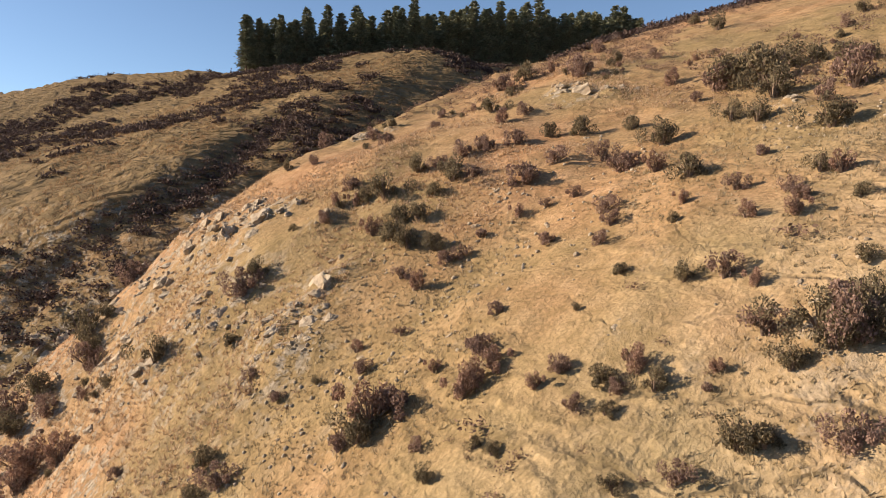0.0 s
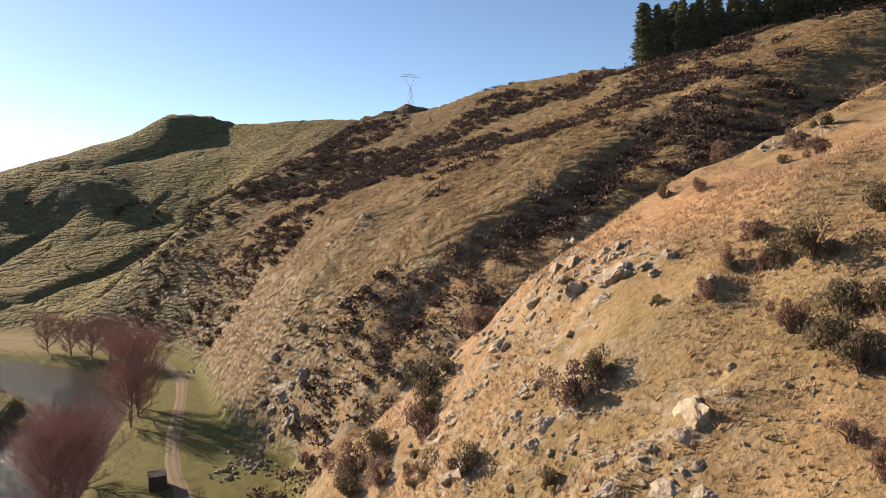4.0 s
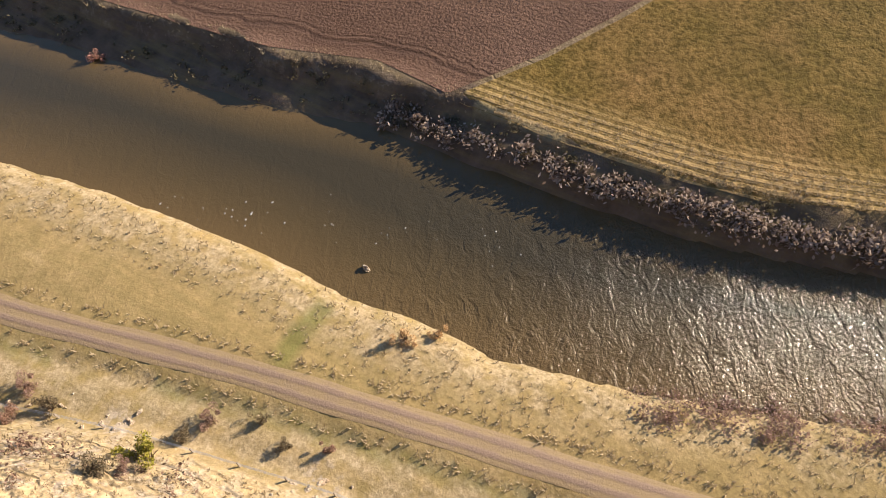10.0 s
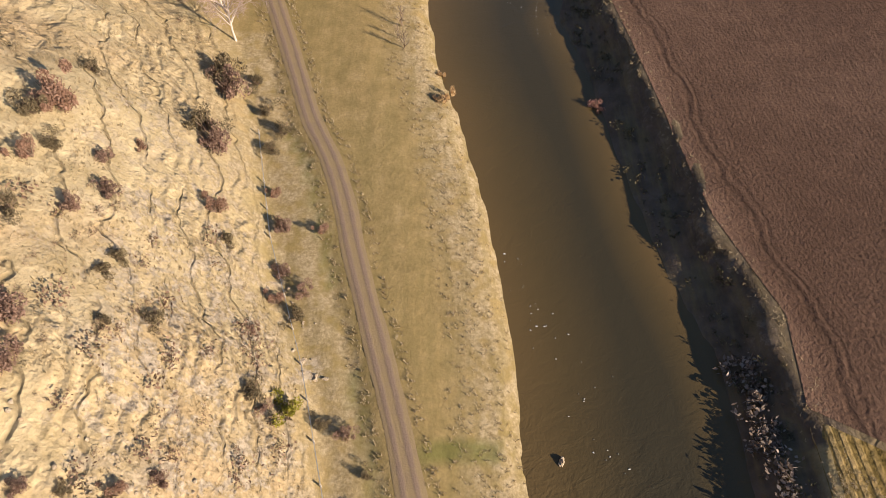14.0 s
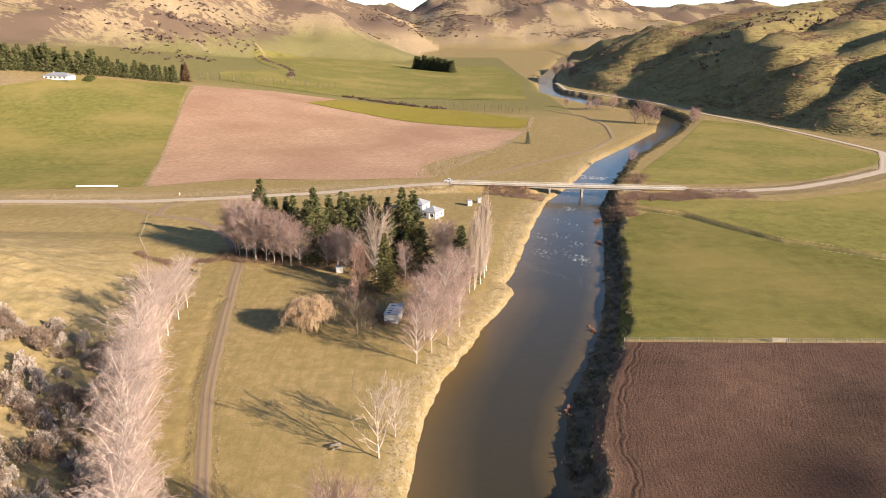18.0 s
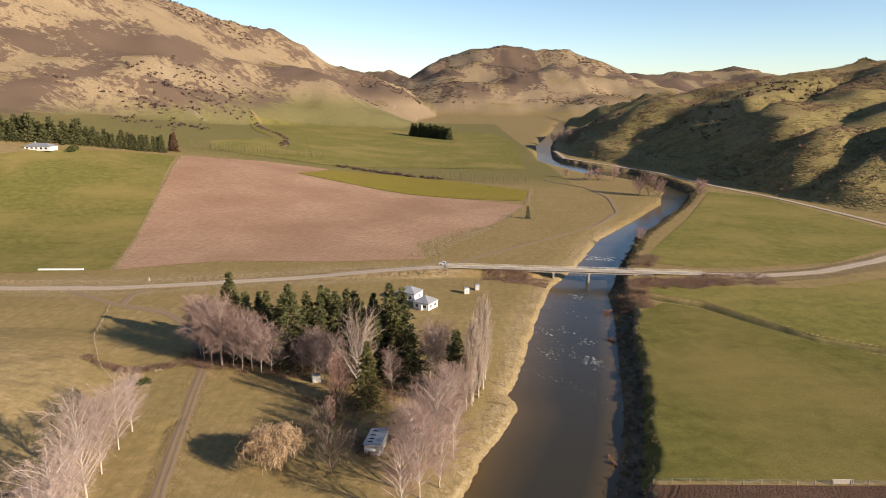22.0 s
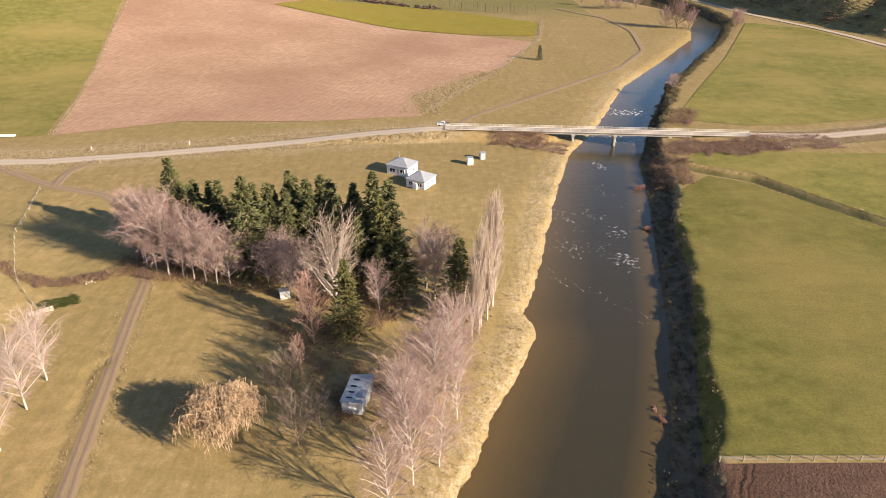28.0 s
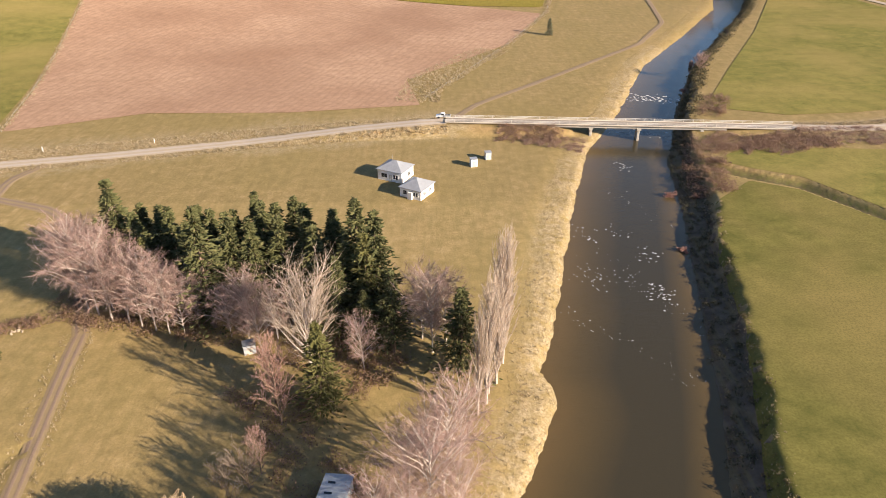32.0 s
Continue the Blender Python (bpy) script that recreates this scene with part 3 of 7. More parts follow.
BUSHES_G = [(-61.0, -36.5, 1.4), (-56.6, -23.4, 1.2), (-50.7, -18.7, 2.1), (-51.8, -31.4, 1.1), (-47.5, -23.2, 2.6), (-44.6, -23.8, 2.6), (-42.4, -37.6, 1.4), (-41.3, -42.5, 1.4), (-43.5, -54.5, 3.3), (-36.7, -33.9, 2.2), (-36.2, -38.5, 2.3), (-18.8, -86.6, 4.0), (-28.2, -83.8, 3.8), (-34.5, -58.7, 2.9), (-35.3, -94.1, 3.3), (-31.1, -89.8, 2.4), (-57.9, 0.0, 1.7), (-63.8, -1.0, 2.8), (-63.3, 0.3, 2.5), (-65.4, -6.3, 1.2), (-72.6, -8.8, 1.6), (-75.5, -21.1, 2.8), (-76.7, -50.0, 2.5), (-95.4, -82.6, 3.6), (-101.2, -82.9, 3.7), (-74.0, -53.0, 2.5), (-66.4, -48.5, 2.9), (-65.7, -90.8, 2.5), (-84.7, -59.5, 2.1), (-102.1, -40.5, 4.5)]
BUSHES_H = [(-98.4, -29.5, 4.5), (-94.8, -21.0, 2.3), (-109.9, -25.3, 2.0), (-127.7, -93.3, 3.3), (-99.9, -65.4, 4.5), (-138.6, -71.6, 3.2), (-162.4, -98.3, 3.3), (-124.5, -37.1, 2.1), (-137.8, -42.6, 2.3), (-77.8, -27.4, 2.0), (-48.2, 24.1, 2.6), (-26.0, 14.8, 2.1), (-26.0, 10.6, 2.0), (-23.5, 8.8, 2.0), (-19.5, -3.9, 1.6), (-34.3, -15.7, 1.2), (-31.6, -15.0, 1.6), (-29.5, -13.5, 1.7), (-42.4, 11.4, 2.1), (-22.9, 12.4, 1.7), (-13.9, -16.2, 1.2), (-15.6, -12.5, 1.2), (-21.6, 21.1, 1.5), (-28.2, 26.8, 1.6), (-5.2, -102.4, 3.2), (-13.2, -80.3, 3.6), (-6.8, -84.8, 3.2), (1.5, -96.0, 2.3)]
BUSHES = BUSHES_A + BUSHES_B + BUSHES_C + BUSHES_D + BUSHES_E + BUSHES_F + BUSHES_G + BUSHES_H
ROCKS_A = [(-48.9, -68.2, 4.6), (-45.2, -71.9, 4.0), (-44.6, -85.5, 4.5), (-42.0, -82.0, 3.9), (-33.8, -120.6, 4.1), (-39.7, -62.6, 3.2), (-41.5, -55.3, 3.0), (-49.4, -45.6, 3.9), (-37.5, -79.9, 3.4), (-53.4, -56.4, 1.9), (-44.2, -44.3, 2.3), (-47.0, -42.2, 2.3), (-31.9, -72.8, 4.0), (-34.6, -59.6, 2.8), (-24.8, -120.0, 4.7), (-93.1, -58.4, 5.2), (-95.3, -54.7, 2.6), (-92.9, -62.2, 2.7), (-76.5, -22.3, 1.7), (-93.7, -24.1, 1.7), (-65.2, -0.6, 1.9), (-64.2, -4.4, 1.2), (-36.7, -38.7, 1.6), (-23.2, -88.2, 3.7), (-46.1, -40.2, 1.7), (-55.4, -138.8, 4.0), (-52.1, -133.5, 4.5), (-49.1, -77.3, 3.4), (-50.9, -68.6, 3.1), (-52.3, -65.4, 2.3)]
ROCKS_B = [(-36.1, -84.9, 3.1), (-37.9, -74.5, 2.4), (-44.6, -47.7, 2.4), (-46.5, -46.2, 2.1), (-44.2, -42.0, 2.3), (-33.0, -74.5, 3.2), (-30.8, -78.0, 3.0), (-26.6, -119.9, 4.1), (-20.2, -123.4, 4.3), (-28.0, -62.3, 2.2), (-58.8, -12.1, 0.7), (-66.7, -4.2, 0.8), (-69.2, -40.6, 1.6), (-68.7, -42.1, 1.4), (-48.9, -33.4, 1.3), (-42.7, -52.2, 1.9), (-39.8, -54.5, 2.3), (-39.1, -59.0, 2.4), (-70.0, -86.1, 2.4), (-72.0, -85.8, 1.9), (-74.4, -84.3, 1.7), (-53.6, -25.6, 0.9), (-64.3, -39.3, 1.1), (-32.7, -62.1, 2.1), (-33.7, -16.1, 1.0), (-32.0, -15.8, 1.2), (-31.4, -14.3, 1.2), (-30.3, -15.8, 1.1), (-34.7, -18.1, 1.2), (-35.4, -17.3, 0.8)]
ROCKS_C = [(-26.5, 14.4, 1.7), (-25.5, 11.8, 1.4), (-24.4, 8.6, 1.2), (-19.7, -4.1, 1.2), (-16.3, -17.4, 2.0), (-32.5, -17.1, 0.9), (-30.6, -17.6, 1.1), (-28.5, -16.2, 0.9), (-33.3, -15.3, 0.8), (-34.7, -16.9, 0.8), (-21.5, 1.9, 1.9), (-22.4, 3.4, 1.6), (-27.2, 12.1, 1.1), (-22.8, 8.2, 0.9), (7.9, -147.1, 9.2), (11.1, -147.0, 5.0), (2.4, -143.3, 4.7), (-4.4, -176.0, 3.4), (3.8, -177.2, 2.8), (57.1, -209.6, 3.7), (-32.6, -92.6, 3.5), (-35.1, -119.5, 2.7), (-41.3, -64.8, 1.9), (-42.9, -56.1, 2.0), (-40.3, -62.6, 1.8), (-33.9, -63.3, 1.4), (-36.1, -60.6, 1.8), (-22.9, -86.7, 2.8), (-0.8, -133.8, 3.3), (-45.5, -47.7, 1.7)]
ROCKS_D = [(-43.3, -86.7, 3.8), (-46.2, -82.9, 3.6), (-47.7, -73.4, 2.6), (-44.2, -78.4, 2.8), (-49.0, -72.6, 2.6), (-40.9, -56.6, 1.6), (-22.2, -119.1, 3.8), (-17.1, -102.4, 2.5)]
ROCKS = ROCKS_A + ROCKS_B + ROCKS_C + ROCKS_D

# ---- the ground: one sheet to the horizon ----
def graded(lo, hi, size, growth, reach):
    """Even steps from lo to hi, then ever wider ones out to the reach."""
    mid = list(np.arange(lo, hi + size / 2, size))
    for sign, end in ((-1, -reach), (1, reach)):
        v, s = (mid[0], size) if sign < 0 else (mid[-1], size)
        while v * sign < reach:
            s *= growth
            v += sign * s
            mid.insert(0, v) if sign < 0 else mid.append(v)
    return np.array(mid)


def sheet(name, gx, gy, gz, material):
    nx, ny = gx.shape[1], gx.shape[0]
    me = bpy.data.meshes.new(name)
    me.vertices.add(nx * ny)
    me.vertices.foreach_set("co", np.stack([gx, gy, gz], -1).astype(np.float32).ravel())
    idx = np.arange(nx * ny).reshape(ny, nx)
    quads = np.stack([idx[:-1, :-1], idx[:-1, 1:], idx[1:, 1:], idx[1:, :-1]], -1).reshape(-1, 4)
    me.loops.add(quads.size)
    me.loops.foreach_set("vertex_index", quads.ravel().astype(np.int32))
    me.polygons.add(len(quads))
    me.polygons.foreach_set("loop_start", np.arange(0, quads.size, 4, dtype=np.int32))
    me.polygons.foreach_set("use_smooth", np.ones(len(quads), bool))
    me.update(calc_edges=True)
    me.materials.append(material)
    return new(name, me)


def mark(ob, name, values):
    a = ob.data.attributes.new(name, "FLOAT", "POINT")
    a.data.foreach_set("value", np.asarray(values, np.float32).ravel())


xs, ys = graded(-112, 128, 1.15, 1.03, 4300), graded(-190, 330, 1.15, 1.03, 4300)
GX, GY = np.meshgrid(xs, ys)
GZ = height(GX, GY)
# craggy relief where the outcrops stand
CRAG = np.zeros(GX.shape)
for rock_x, rock_y, rock_s in ROCKS:
    if rock_s > 1.6:
        near = (np.abs(GX - rock_x) < 12) & (np.abs(GY - rock_y) < 12)
        CRAG[near] = np.maximum(CRAG[near], np.exp(-((GX[near] - rock_x) ** 2 + (GY[near] - rock_y) ** 2) / (0.9 * rock_s) ** 2))
GZ = GZ + CRAG * np.clip(GZ / 6, 0, 1) * (0.5 + 2.4 * np.abs(fbm(GX, GY, 4.5, 2, 81)) + 1.3 * fbm(GX, GY, 2.4, 1, 83))
# stock terraces along the contours of the hill across the gully
ledge = step(112, 124, -GY) * step(5, 12, GZ) * np.clip(0.62 + 1.3 * fbm(GX, GY, 26, 3, 87), 0, 1) * (1 - CRAG)
GZ = GZ + 0.52 * ledge * np.sin(6.2832 * (GZ / 2.5 + 2.2 * fbm(GX, GY, 38, 3, 88)))
ground = tagged(sheet("ground", GX, GY, GZ, GROUND), "dry winter grass on hills and valley floor", "ground", kind="structure")
slope_y, slope_x = np.gradient(GZ, ys, xs)
steep = np.hypot(slope_x, slope_y)
rise = np.clip(GZ / 3.5, 0, 1)
mark(ground, "hill", np.maximum(step(0.12, 0.3, steep) * rise, step(-150, -90, -GY) * rise) * (1 - 0.75 * step(50, 85, GY) * (GY < 270)))
mark(ground, "rock", np.maximum(step(0.75, 1.25, steep) * rise, step(0.25, 0.6, CRAG)))
ditch_d, _, _ = gap(GX, GY, DITCH)
track_d, side_t, _ = gap(GX, GY, TRACK)
seep_d, _, _ = gap(GX, GY, [(-9.5, -7.2), (-5, -6.2), (-1.8, -6.7)])
drain_d = np.where(side_t < 0, np.abs(track_d - 3.4), 9)
mark(ground, "lush", np.clip(0.7 * (1 - step(0.5, 1.6, seep_d)) + 0.5 * (1 - step(0.3, 1.0, drain_d)) * (fbm(GX, GY, 8, 2, 68) > -0.05) * (GY > -60) * (GY < 40) + step(60, 110, -GY) * (GX > -20) * (GZ < 4) * (GY > -240) * 0.8 + (1 - step(1.0, 3.5, ditch_d)) + 0.7 * step(560, 640, GY) * (1 - step(38, 72, GZ + 16 * fbm(GX, GY, 120, 3, 63))) * (GX < 110) * (GY < 1500), 0, 1))
mark(ground, "scrub", step(500, 900, np.hypot(GX, GY)) * step(25, 60, GZ) * (1 - step(110, 170, GX) * (GY < 1500)))

road_w, side_w, _ = gap(GX, GY, ROAD_WEST)
road_e, side_e, _ = gap(GX, GY, ROAD_EAST)
road_verge = np.maximum(1 - step(6, 13 + 9 * (side_w > 0), road_w + 7 * fbm(GX, GY, 25, 3, 64)), 1 - step(5, 11, road_e + 5 * fbm(GX, GY, 25, 3, 65))) * ((GX < 40) | (GX > 84))
edge_e, _, _ = gap(GX, GY, EAST_BANK)
edge_w, _, _ = gap(GX, GY, WEST_BANK)
headland_d, _, _ = gap(GX, GY, [(29, -3), (43, -10), (57, -16), (73, -22), (100, -25.5), (125, -27), (200, -24), (420, -10)])
# bare soil and mud on bank and headland; in the ditch, painted shade
mark(ground, "mud_and_shade", 0.8 * (1 - step(1.8, 3.2, headland_d)) + (1 - step(5.0, 6.4, edge_e / np.interp(GY, [90, 150], [1.0, 1.32]))) * (GZ < 1.5) * (edge_e < edge_w) + (1 - step(8.0, 9.5, edge_e)) * (edge_e < edge_w) * (GY > -6) * (GY < 147) * 0.9 + 0.9 * (1 - step(0.7, 1.6, ditch_d)))
mark(ground, "straw", np.where(GZ < 22, step(-48, -8, GY), step(-25, 22, GY)) * (GY < 260))
mark(ground, "dull", step(112, 150, -GY))
mark(ground, "olive", np.maximum(step(120, 180, -GY) * step(40, 120, GX), step(330, 400, GY) * step(110, 170, GX) * (GY < 1500)))
mark(ground, "north", step(300, 500, GY) * (1 - step(110, 170, GX) * (GY < 1500)))
mark(ground, "verge", (1 - step(4.0, 9.0, edge_w + 4 * fbm(GX, GY, 14, 3, 62))) * (edge_w < edge_e) * (GY > -110) * (GY < 420) + road_verge + 1.0 * (side_t < 0) * (1 - step(12, 24, track_d + 4 * fbm(GX, GY, 12, 3, 66))) * step(2.0, 3.0, track_d) * (GY > -60) * (GY < 60))


# ---- the river ----
def even(line, count):
    pts = np.array(line, float)
    run = np.r_[0, np.cumsum(np.hypot(*np.diff(pts, axis=0).T))]
    at = np.linspace(0, run[-1], count)
    return np.stack([np.interp(at, run, pts[:, 0]), np.interp(at, run, pts[:, 1])], -1)


def river_sheet():
    a, b = even(WEST_BANK, 900), even(EAST_BANK, 900)
    mid = (a + b) / 2
    way = np.gradient(mid, axis=0)
    way /= np.hypot(way[:, 0], way[:, 1])[:, None]
    left = np.stack([-way[:, 1], way[:, 0]], -1)
    half = np.hypot(*(a - b).T) / 2 + 3
    cols = np.linspace(-1, 1, 25)
    gx = mid[:, :1] + left[:, :1] * half[:, None] * cols
    gy = mid[:, 1:] + left[:, 1:] * half[:, None] * cols
    ob = sheet("river_water", gx, gy, np.full(gx.shape, WATER_Z), WATER)
    dw, _, _ = gap(gx, gy, WEST_BANK)
    de, _, _ = gap(gx, gy, EAST_BANK)
    mark(ob, "depth", np.clip(np.minimum(dw / 14, de / 7), 0, 1))
    mark(ob, "rough_water", 0.12 + 0.88 * step(-4, 48, -gy))
    return tagged(ob, "brown rippled river water between grassy banks", "river", kind="structure")


river_sheet()

# ---- fields: sheets on the ground's own grid, cut along their edges ----
def ground_z(px, py):
    px, py = np.asarray(px, float), np.asarray(py, float)
    i = np.clip(np.searchsorted(xs, px) - 1, 0, len(xs) - 2)
    j = np.clip(np.searchsorted(ys, py) - 1, 0, len(ys) - 2)
    u, v = (px - xs[i]) / (xs[i + 1] - xs[i]), (py - ys[j]) / (ys[j + 1] - ys[j])
    return (GZ[j, i] * (1 - u) + GZ[j, i + 1] * u) * (1 - v) + (GZ[j + 1, i] * (1 - u) + GZ[j + 1, i + 1] * u) * v


def nearest(px, py, ring):
    best, qx, qy = np.full(px.shape, 1e12), px.copy(), py.copy()
    for (ax, ay), (bx, by) in zip(ring, ring[1:] + ring[:1]):
        dx, dy = bx - ax, by - ay
        k = np.clip(((px - ax) * dx + (py - ay) * dy) / (dx * dx + dy * dy), 0, 1)
        d = np.hypot(px - ax - k * dx, py - ay - k * dy)
        near = d < best
        best, qx, qy = np.where(near, d, best), np.where(near, ax + k * dx, qx), np.where(near, ay + k * dy, qy)
    return qx, qy


def field(name, ring, material, label, lift=0.06):
    cx, cy = (xs[:-1] + xs[1:]) / 2, (ys[:-1] + ys[1:]) / 2
    mx, my = np.meshgrid(cx, cy)
    cell = inside(mx, my, ring)
    jj, ii = np.nonzero(cell)
    nx = len(xs)
    quads = np.stack([jj * nx + ii, jj * nx + ii + 1, (jj + 1) * nx + ii + 1, (jj + 1) * nx + ii], -1)
    used, back = np.unique(quads.ravel(), return_inverse=True)
    count = np.bincount(back, minlength=len(used))
    vx, vy = GX.ravel()[used].copy(), GY.ravel()[used].copy()
    rim = count < 4
    vx[rim], vy[rim] = nearest(vx[rim], vy[rim], ring)
    vz = ground_z(vx, vy) + lift + 0.0006 * np.maximum(0, np.hypot(vx, vy) - 250)
    me = bpy.data.meshes.new(name)
    me.from_pydata(np.stack([vx, vy, vz], -1).tolist(), [], back.reshape(-1, 4).tolist())
    me.polygons.foreach_set("use_smooth", np.ones(len(me.polygons), bool))
    me.materials.append(material)
    ob = new(name, me)
    off, _, _ = gap(vx, vy, EAST_BANK)
    mark(ob, "rows", off)
    return tagged(ob, label, "field", kind="structure")


def ribbon(name, line, width, material, label, lift=0.07, every=2.0, wander=0.25, category="road"):
    length = sum(math.dist(a, b) for a, b in zip(line, line[1:]))
    mid = even(line, int(length / every) + 2)
    for _ in range(6):
        mid[1:-1] = (mid[:-2] + 2 * mid[1:-1] + mid[2:]) / 4
    way = np.gradient(mid, axis=0)
    way /= np.hypot(way[:, 0], way[:, 1])[:, None]
    left = np.stack([-way[:, 1], way[:, 0]], -1)
    cols = np.array([-1, -0.75, -0.35, 0, 0.35, 0.75, 1.0])
    edge = 1 + wander * np.stack([fbm(mid[:, 0], mid[:, 1], 6, 3, 60 + n) for n in range(2)], -1)
    half = width / 2 * np.where(cols[None] < 0, edge[:, :1], edge[:, 1:])
    gx, gy = mid[:, :1] + left[:, :1] * half * cols, mid[:, 1:] + left[:, 1:] * half * cols
    gz = np.maximum(ground_z(gx, gy), ground_z(mid[:, 0], mid[:, 1])[:, None] - 0.25)
    gz = gz + lift * np.array([0.3, 1, 0.75, 1.1, 0.75, 1, 0.3]) + 0.0007 * np.maximum(0, np.hypot(gx, gy) - 250)
    ob = sheet(name, gx, gy, gz, material)
    mark(ob, "across", np.broadcast_to(cols, gx.shape))
    return tagged(ob, label, category, kind="structure")


def soil_material(name, dark, light, furrow, lumps=0.28, speck=1.0):
    n = Nodes(name)
    p = n.place()
    big, mid, fine = n.noise(p, 0.018, 4), n.noise(p, 0.3, 5, 0.65), n.noise(p, 2.2, 4, 0.7)
    col = n.mix(n.range(big, 0.35, 0.65), dark, light)
    col = n.mix(n.range(mid, 0.35, 0.7, 0.0, 0.55), col, tuple(v * 0.68 for v in dark))
    col = n.mix(n.range(fine, 0.55, 0.8, 0.0, 0.4 * speck), col, tuple(min(1, v * 1.3) for v in light))
    col = n.mix(n.range(fine, 0.32, 0.5, 0.6 * speck, 0.0), col, tuple(v * 0.5 for v in dark))
    rows = n.math("SINE", n.math("ADD", n.math("MULTIPLY", n.attr("rows"), furrow), n.math("MULTIPLY", n.noise(p, 0.08, 3), 14.0)))
    # shading between the plough rows, painted as darker soil
    col = n.mix(n.range(rows, 0.2, 1.0, 0.0, 0.2), col, tuple(v * 0.6 for v in dark))
    drift = n.math("ADD", n.attr("rows"), n.math("MULTIPLY", n.noise(p, 0.12, 3), 5.0))
    col = n.mix(n.range(drift, 9.5, 12.5, 0.55, 0.0), col, tuple(v * 1.5 for v in light))
    furrows = n.math("ADD", n.range(n.math("ABSOLUTE", n.math("SUBTRACT", drift, 13.3)), 0.1, 0.6, 0.7, 0.0), n.range(n.math("ABSOLUTE", n.math("SUBTRACT", drift, 14.6)), 0.1, 0.4, 0.4, 0.0))
    # shadow inside the furrows, painted along with the groove
    col = n.mix(n.math("MULTIPLY", furrows, 0.45), col, tuple(v * 0.4 for v in dark))
    h = n.math("SUBTRACT", n.math("ADD", n.math("MULTIPLY", rows, 0.03), fine), n.math("MULTIPLY", furrows, 0.6))
    return n.end(col, 0.95, n.bump(h, 0.9, lumps), 0.1)


def turf_material(name, dark, light, warm, clumps=1.4, depth=0.2, speck=0.85, stubble=False):
    n = Nodes(name)
    p = n.place()
    big, mid, fine = n.noise(p, 0.016, 4, 0.6, 0.4), n.noise(p, 0.25, 5, 0.65), n.noise(p, clumps, 4, 0.7)
    col = n.mix(n.range(mid, 0.36, 0.64), dark, light)
    col = n.mix(n.range(big, 0.45, 0.68, 0.0, 0.8), col, warm)
    mown = n.noise(n.scaled(p, (0.02, 0.16, 1)), 1.0, 4, 0.6)
    col = n.mix(n.range(mown, 0.42, 0.62, 0.0, 0.16), col, tuple(v * 0.75 for v in dark))
    col = n.mix(n.range(fine, 0.34, 0.58, speck, 0.0), col, tuple(v * 0.5 for v in dark))
    h = n.math("ADD", fine, n.math("MULTIPLY", mid, 0.5))
    if stubble:
        # straw rows along the edge over the river
        off = n.math("ADD", n.attr("rows"), n.math("MULTIPLY", n.noise(p, 0.1, 3), 3.0))
        rows = n.range(n.math("SINE", n.math("MULTIPLY", n.attr("rows"), 5.2)), -0.4, 0.5)
        band = n.math("MULTIPLY", n.range(off, 9.5, 15.0, 1.0, 0.0), n.range(rows, 0.0, 1.0, 0.25, 0.9))
        col = n.mix(n.math("MULTIPLY", band, n.range(fine, 0.35, 0.55, 0.35, 1.0)), col, (0.35, 0.25, 0.115))
        h = n.math("ADD", h, n.math("MULTIPLY", band, 0.5))
    return n.end(col, 0.95, n.bump(h, 0.8, depth), 0.04)


def gravel_material(name, stone, verge):
    n = Nodes(name)
    p = n.place()
    across = n.attr("across")
    ruts = n.range(n.math("ABSOLUTE", n.math("SUBTRACT", n.math("ABSOLUTE", across), 0.45)), 0.1, 0.28, 1.0, 0.0)
    fine = n.noise(p, 5.0, 4, 0.7)
    mid = n.noise(p, 0.5, 4, 0.6)
    worn = n.math("ADD", ruts, n.range(mid, 0.35, 0.65, -0.25, 0.35), True)
    col = n.mix(worn, verge, n.mix(fine, tuple(v * 0.75 for v in stone), tuple(min(1, v * 1.2) for v in stone)))
    return n.end(col, 0.92, n.bump(n.math("SUBTRACT", fine, n.math("MULTIPLY", ruts, 0.6)), 0.6, 0.08), 0.15)


SOIL_EAST = soil_material("red_brown_soil", (0.085, 0.049, 0.033), (0.142, 0.086, 0.06), 6.5, 0.5)
SOIL_NORTH = soil_material("pale_brown_soil", (0.29, 0.175, 0.112), (0.4, 0.26, 0.172), 2.2, 0.06, 0.35)
CROP = turf_material("winter_crop", (0.098, 0.071, 0.019), (0.16, 0.107, 0.033), (0.215, 0.125, 0.056), 1.1, 0.4, 0.85, True)
PASTURE = turf_material("green_pasture", (0.135, 0.128, 0.036), (0.208, 0.182, 0.054), (0.28, 0.212, 0.078), 2.2, 0.04, 0.4)
STRIP = turf_material("yellow_green_crop", (0.2, 0.17, 0.03), (0.27, 0.22, 0.045), (0.26, 0.19, 0.05))
TRACK_GRAVEL = gravel_material("track_gravel", (0.21, 0.15, 0.11), (0.245, 0.18, 0.1))
ROAD_GRAVEL = gravel_material("road_gravel", (0.4, 0.34, 0.28), (0.36, 0.29, 0.21))

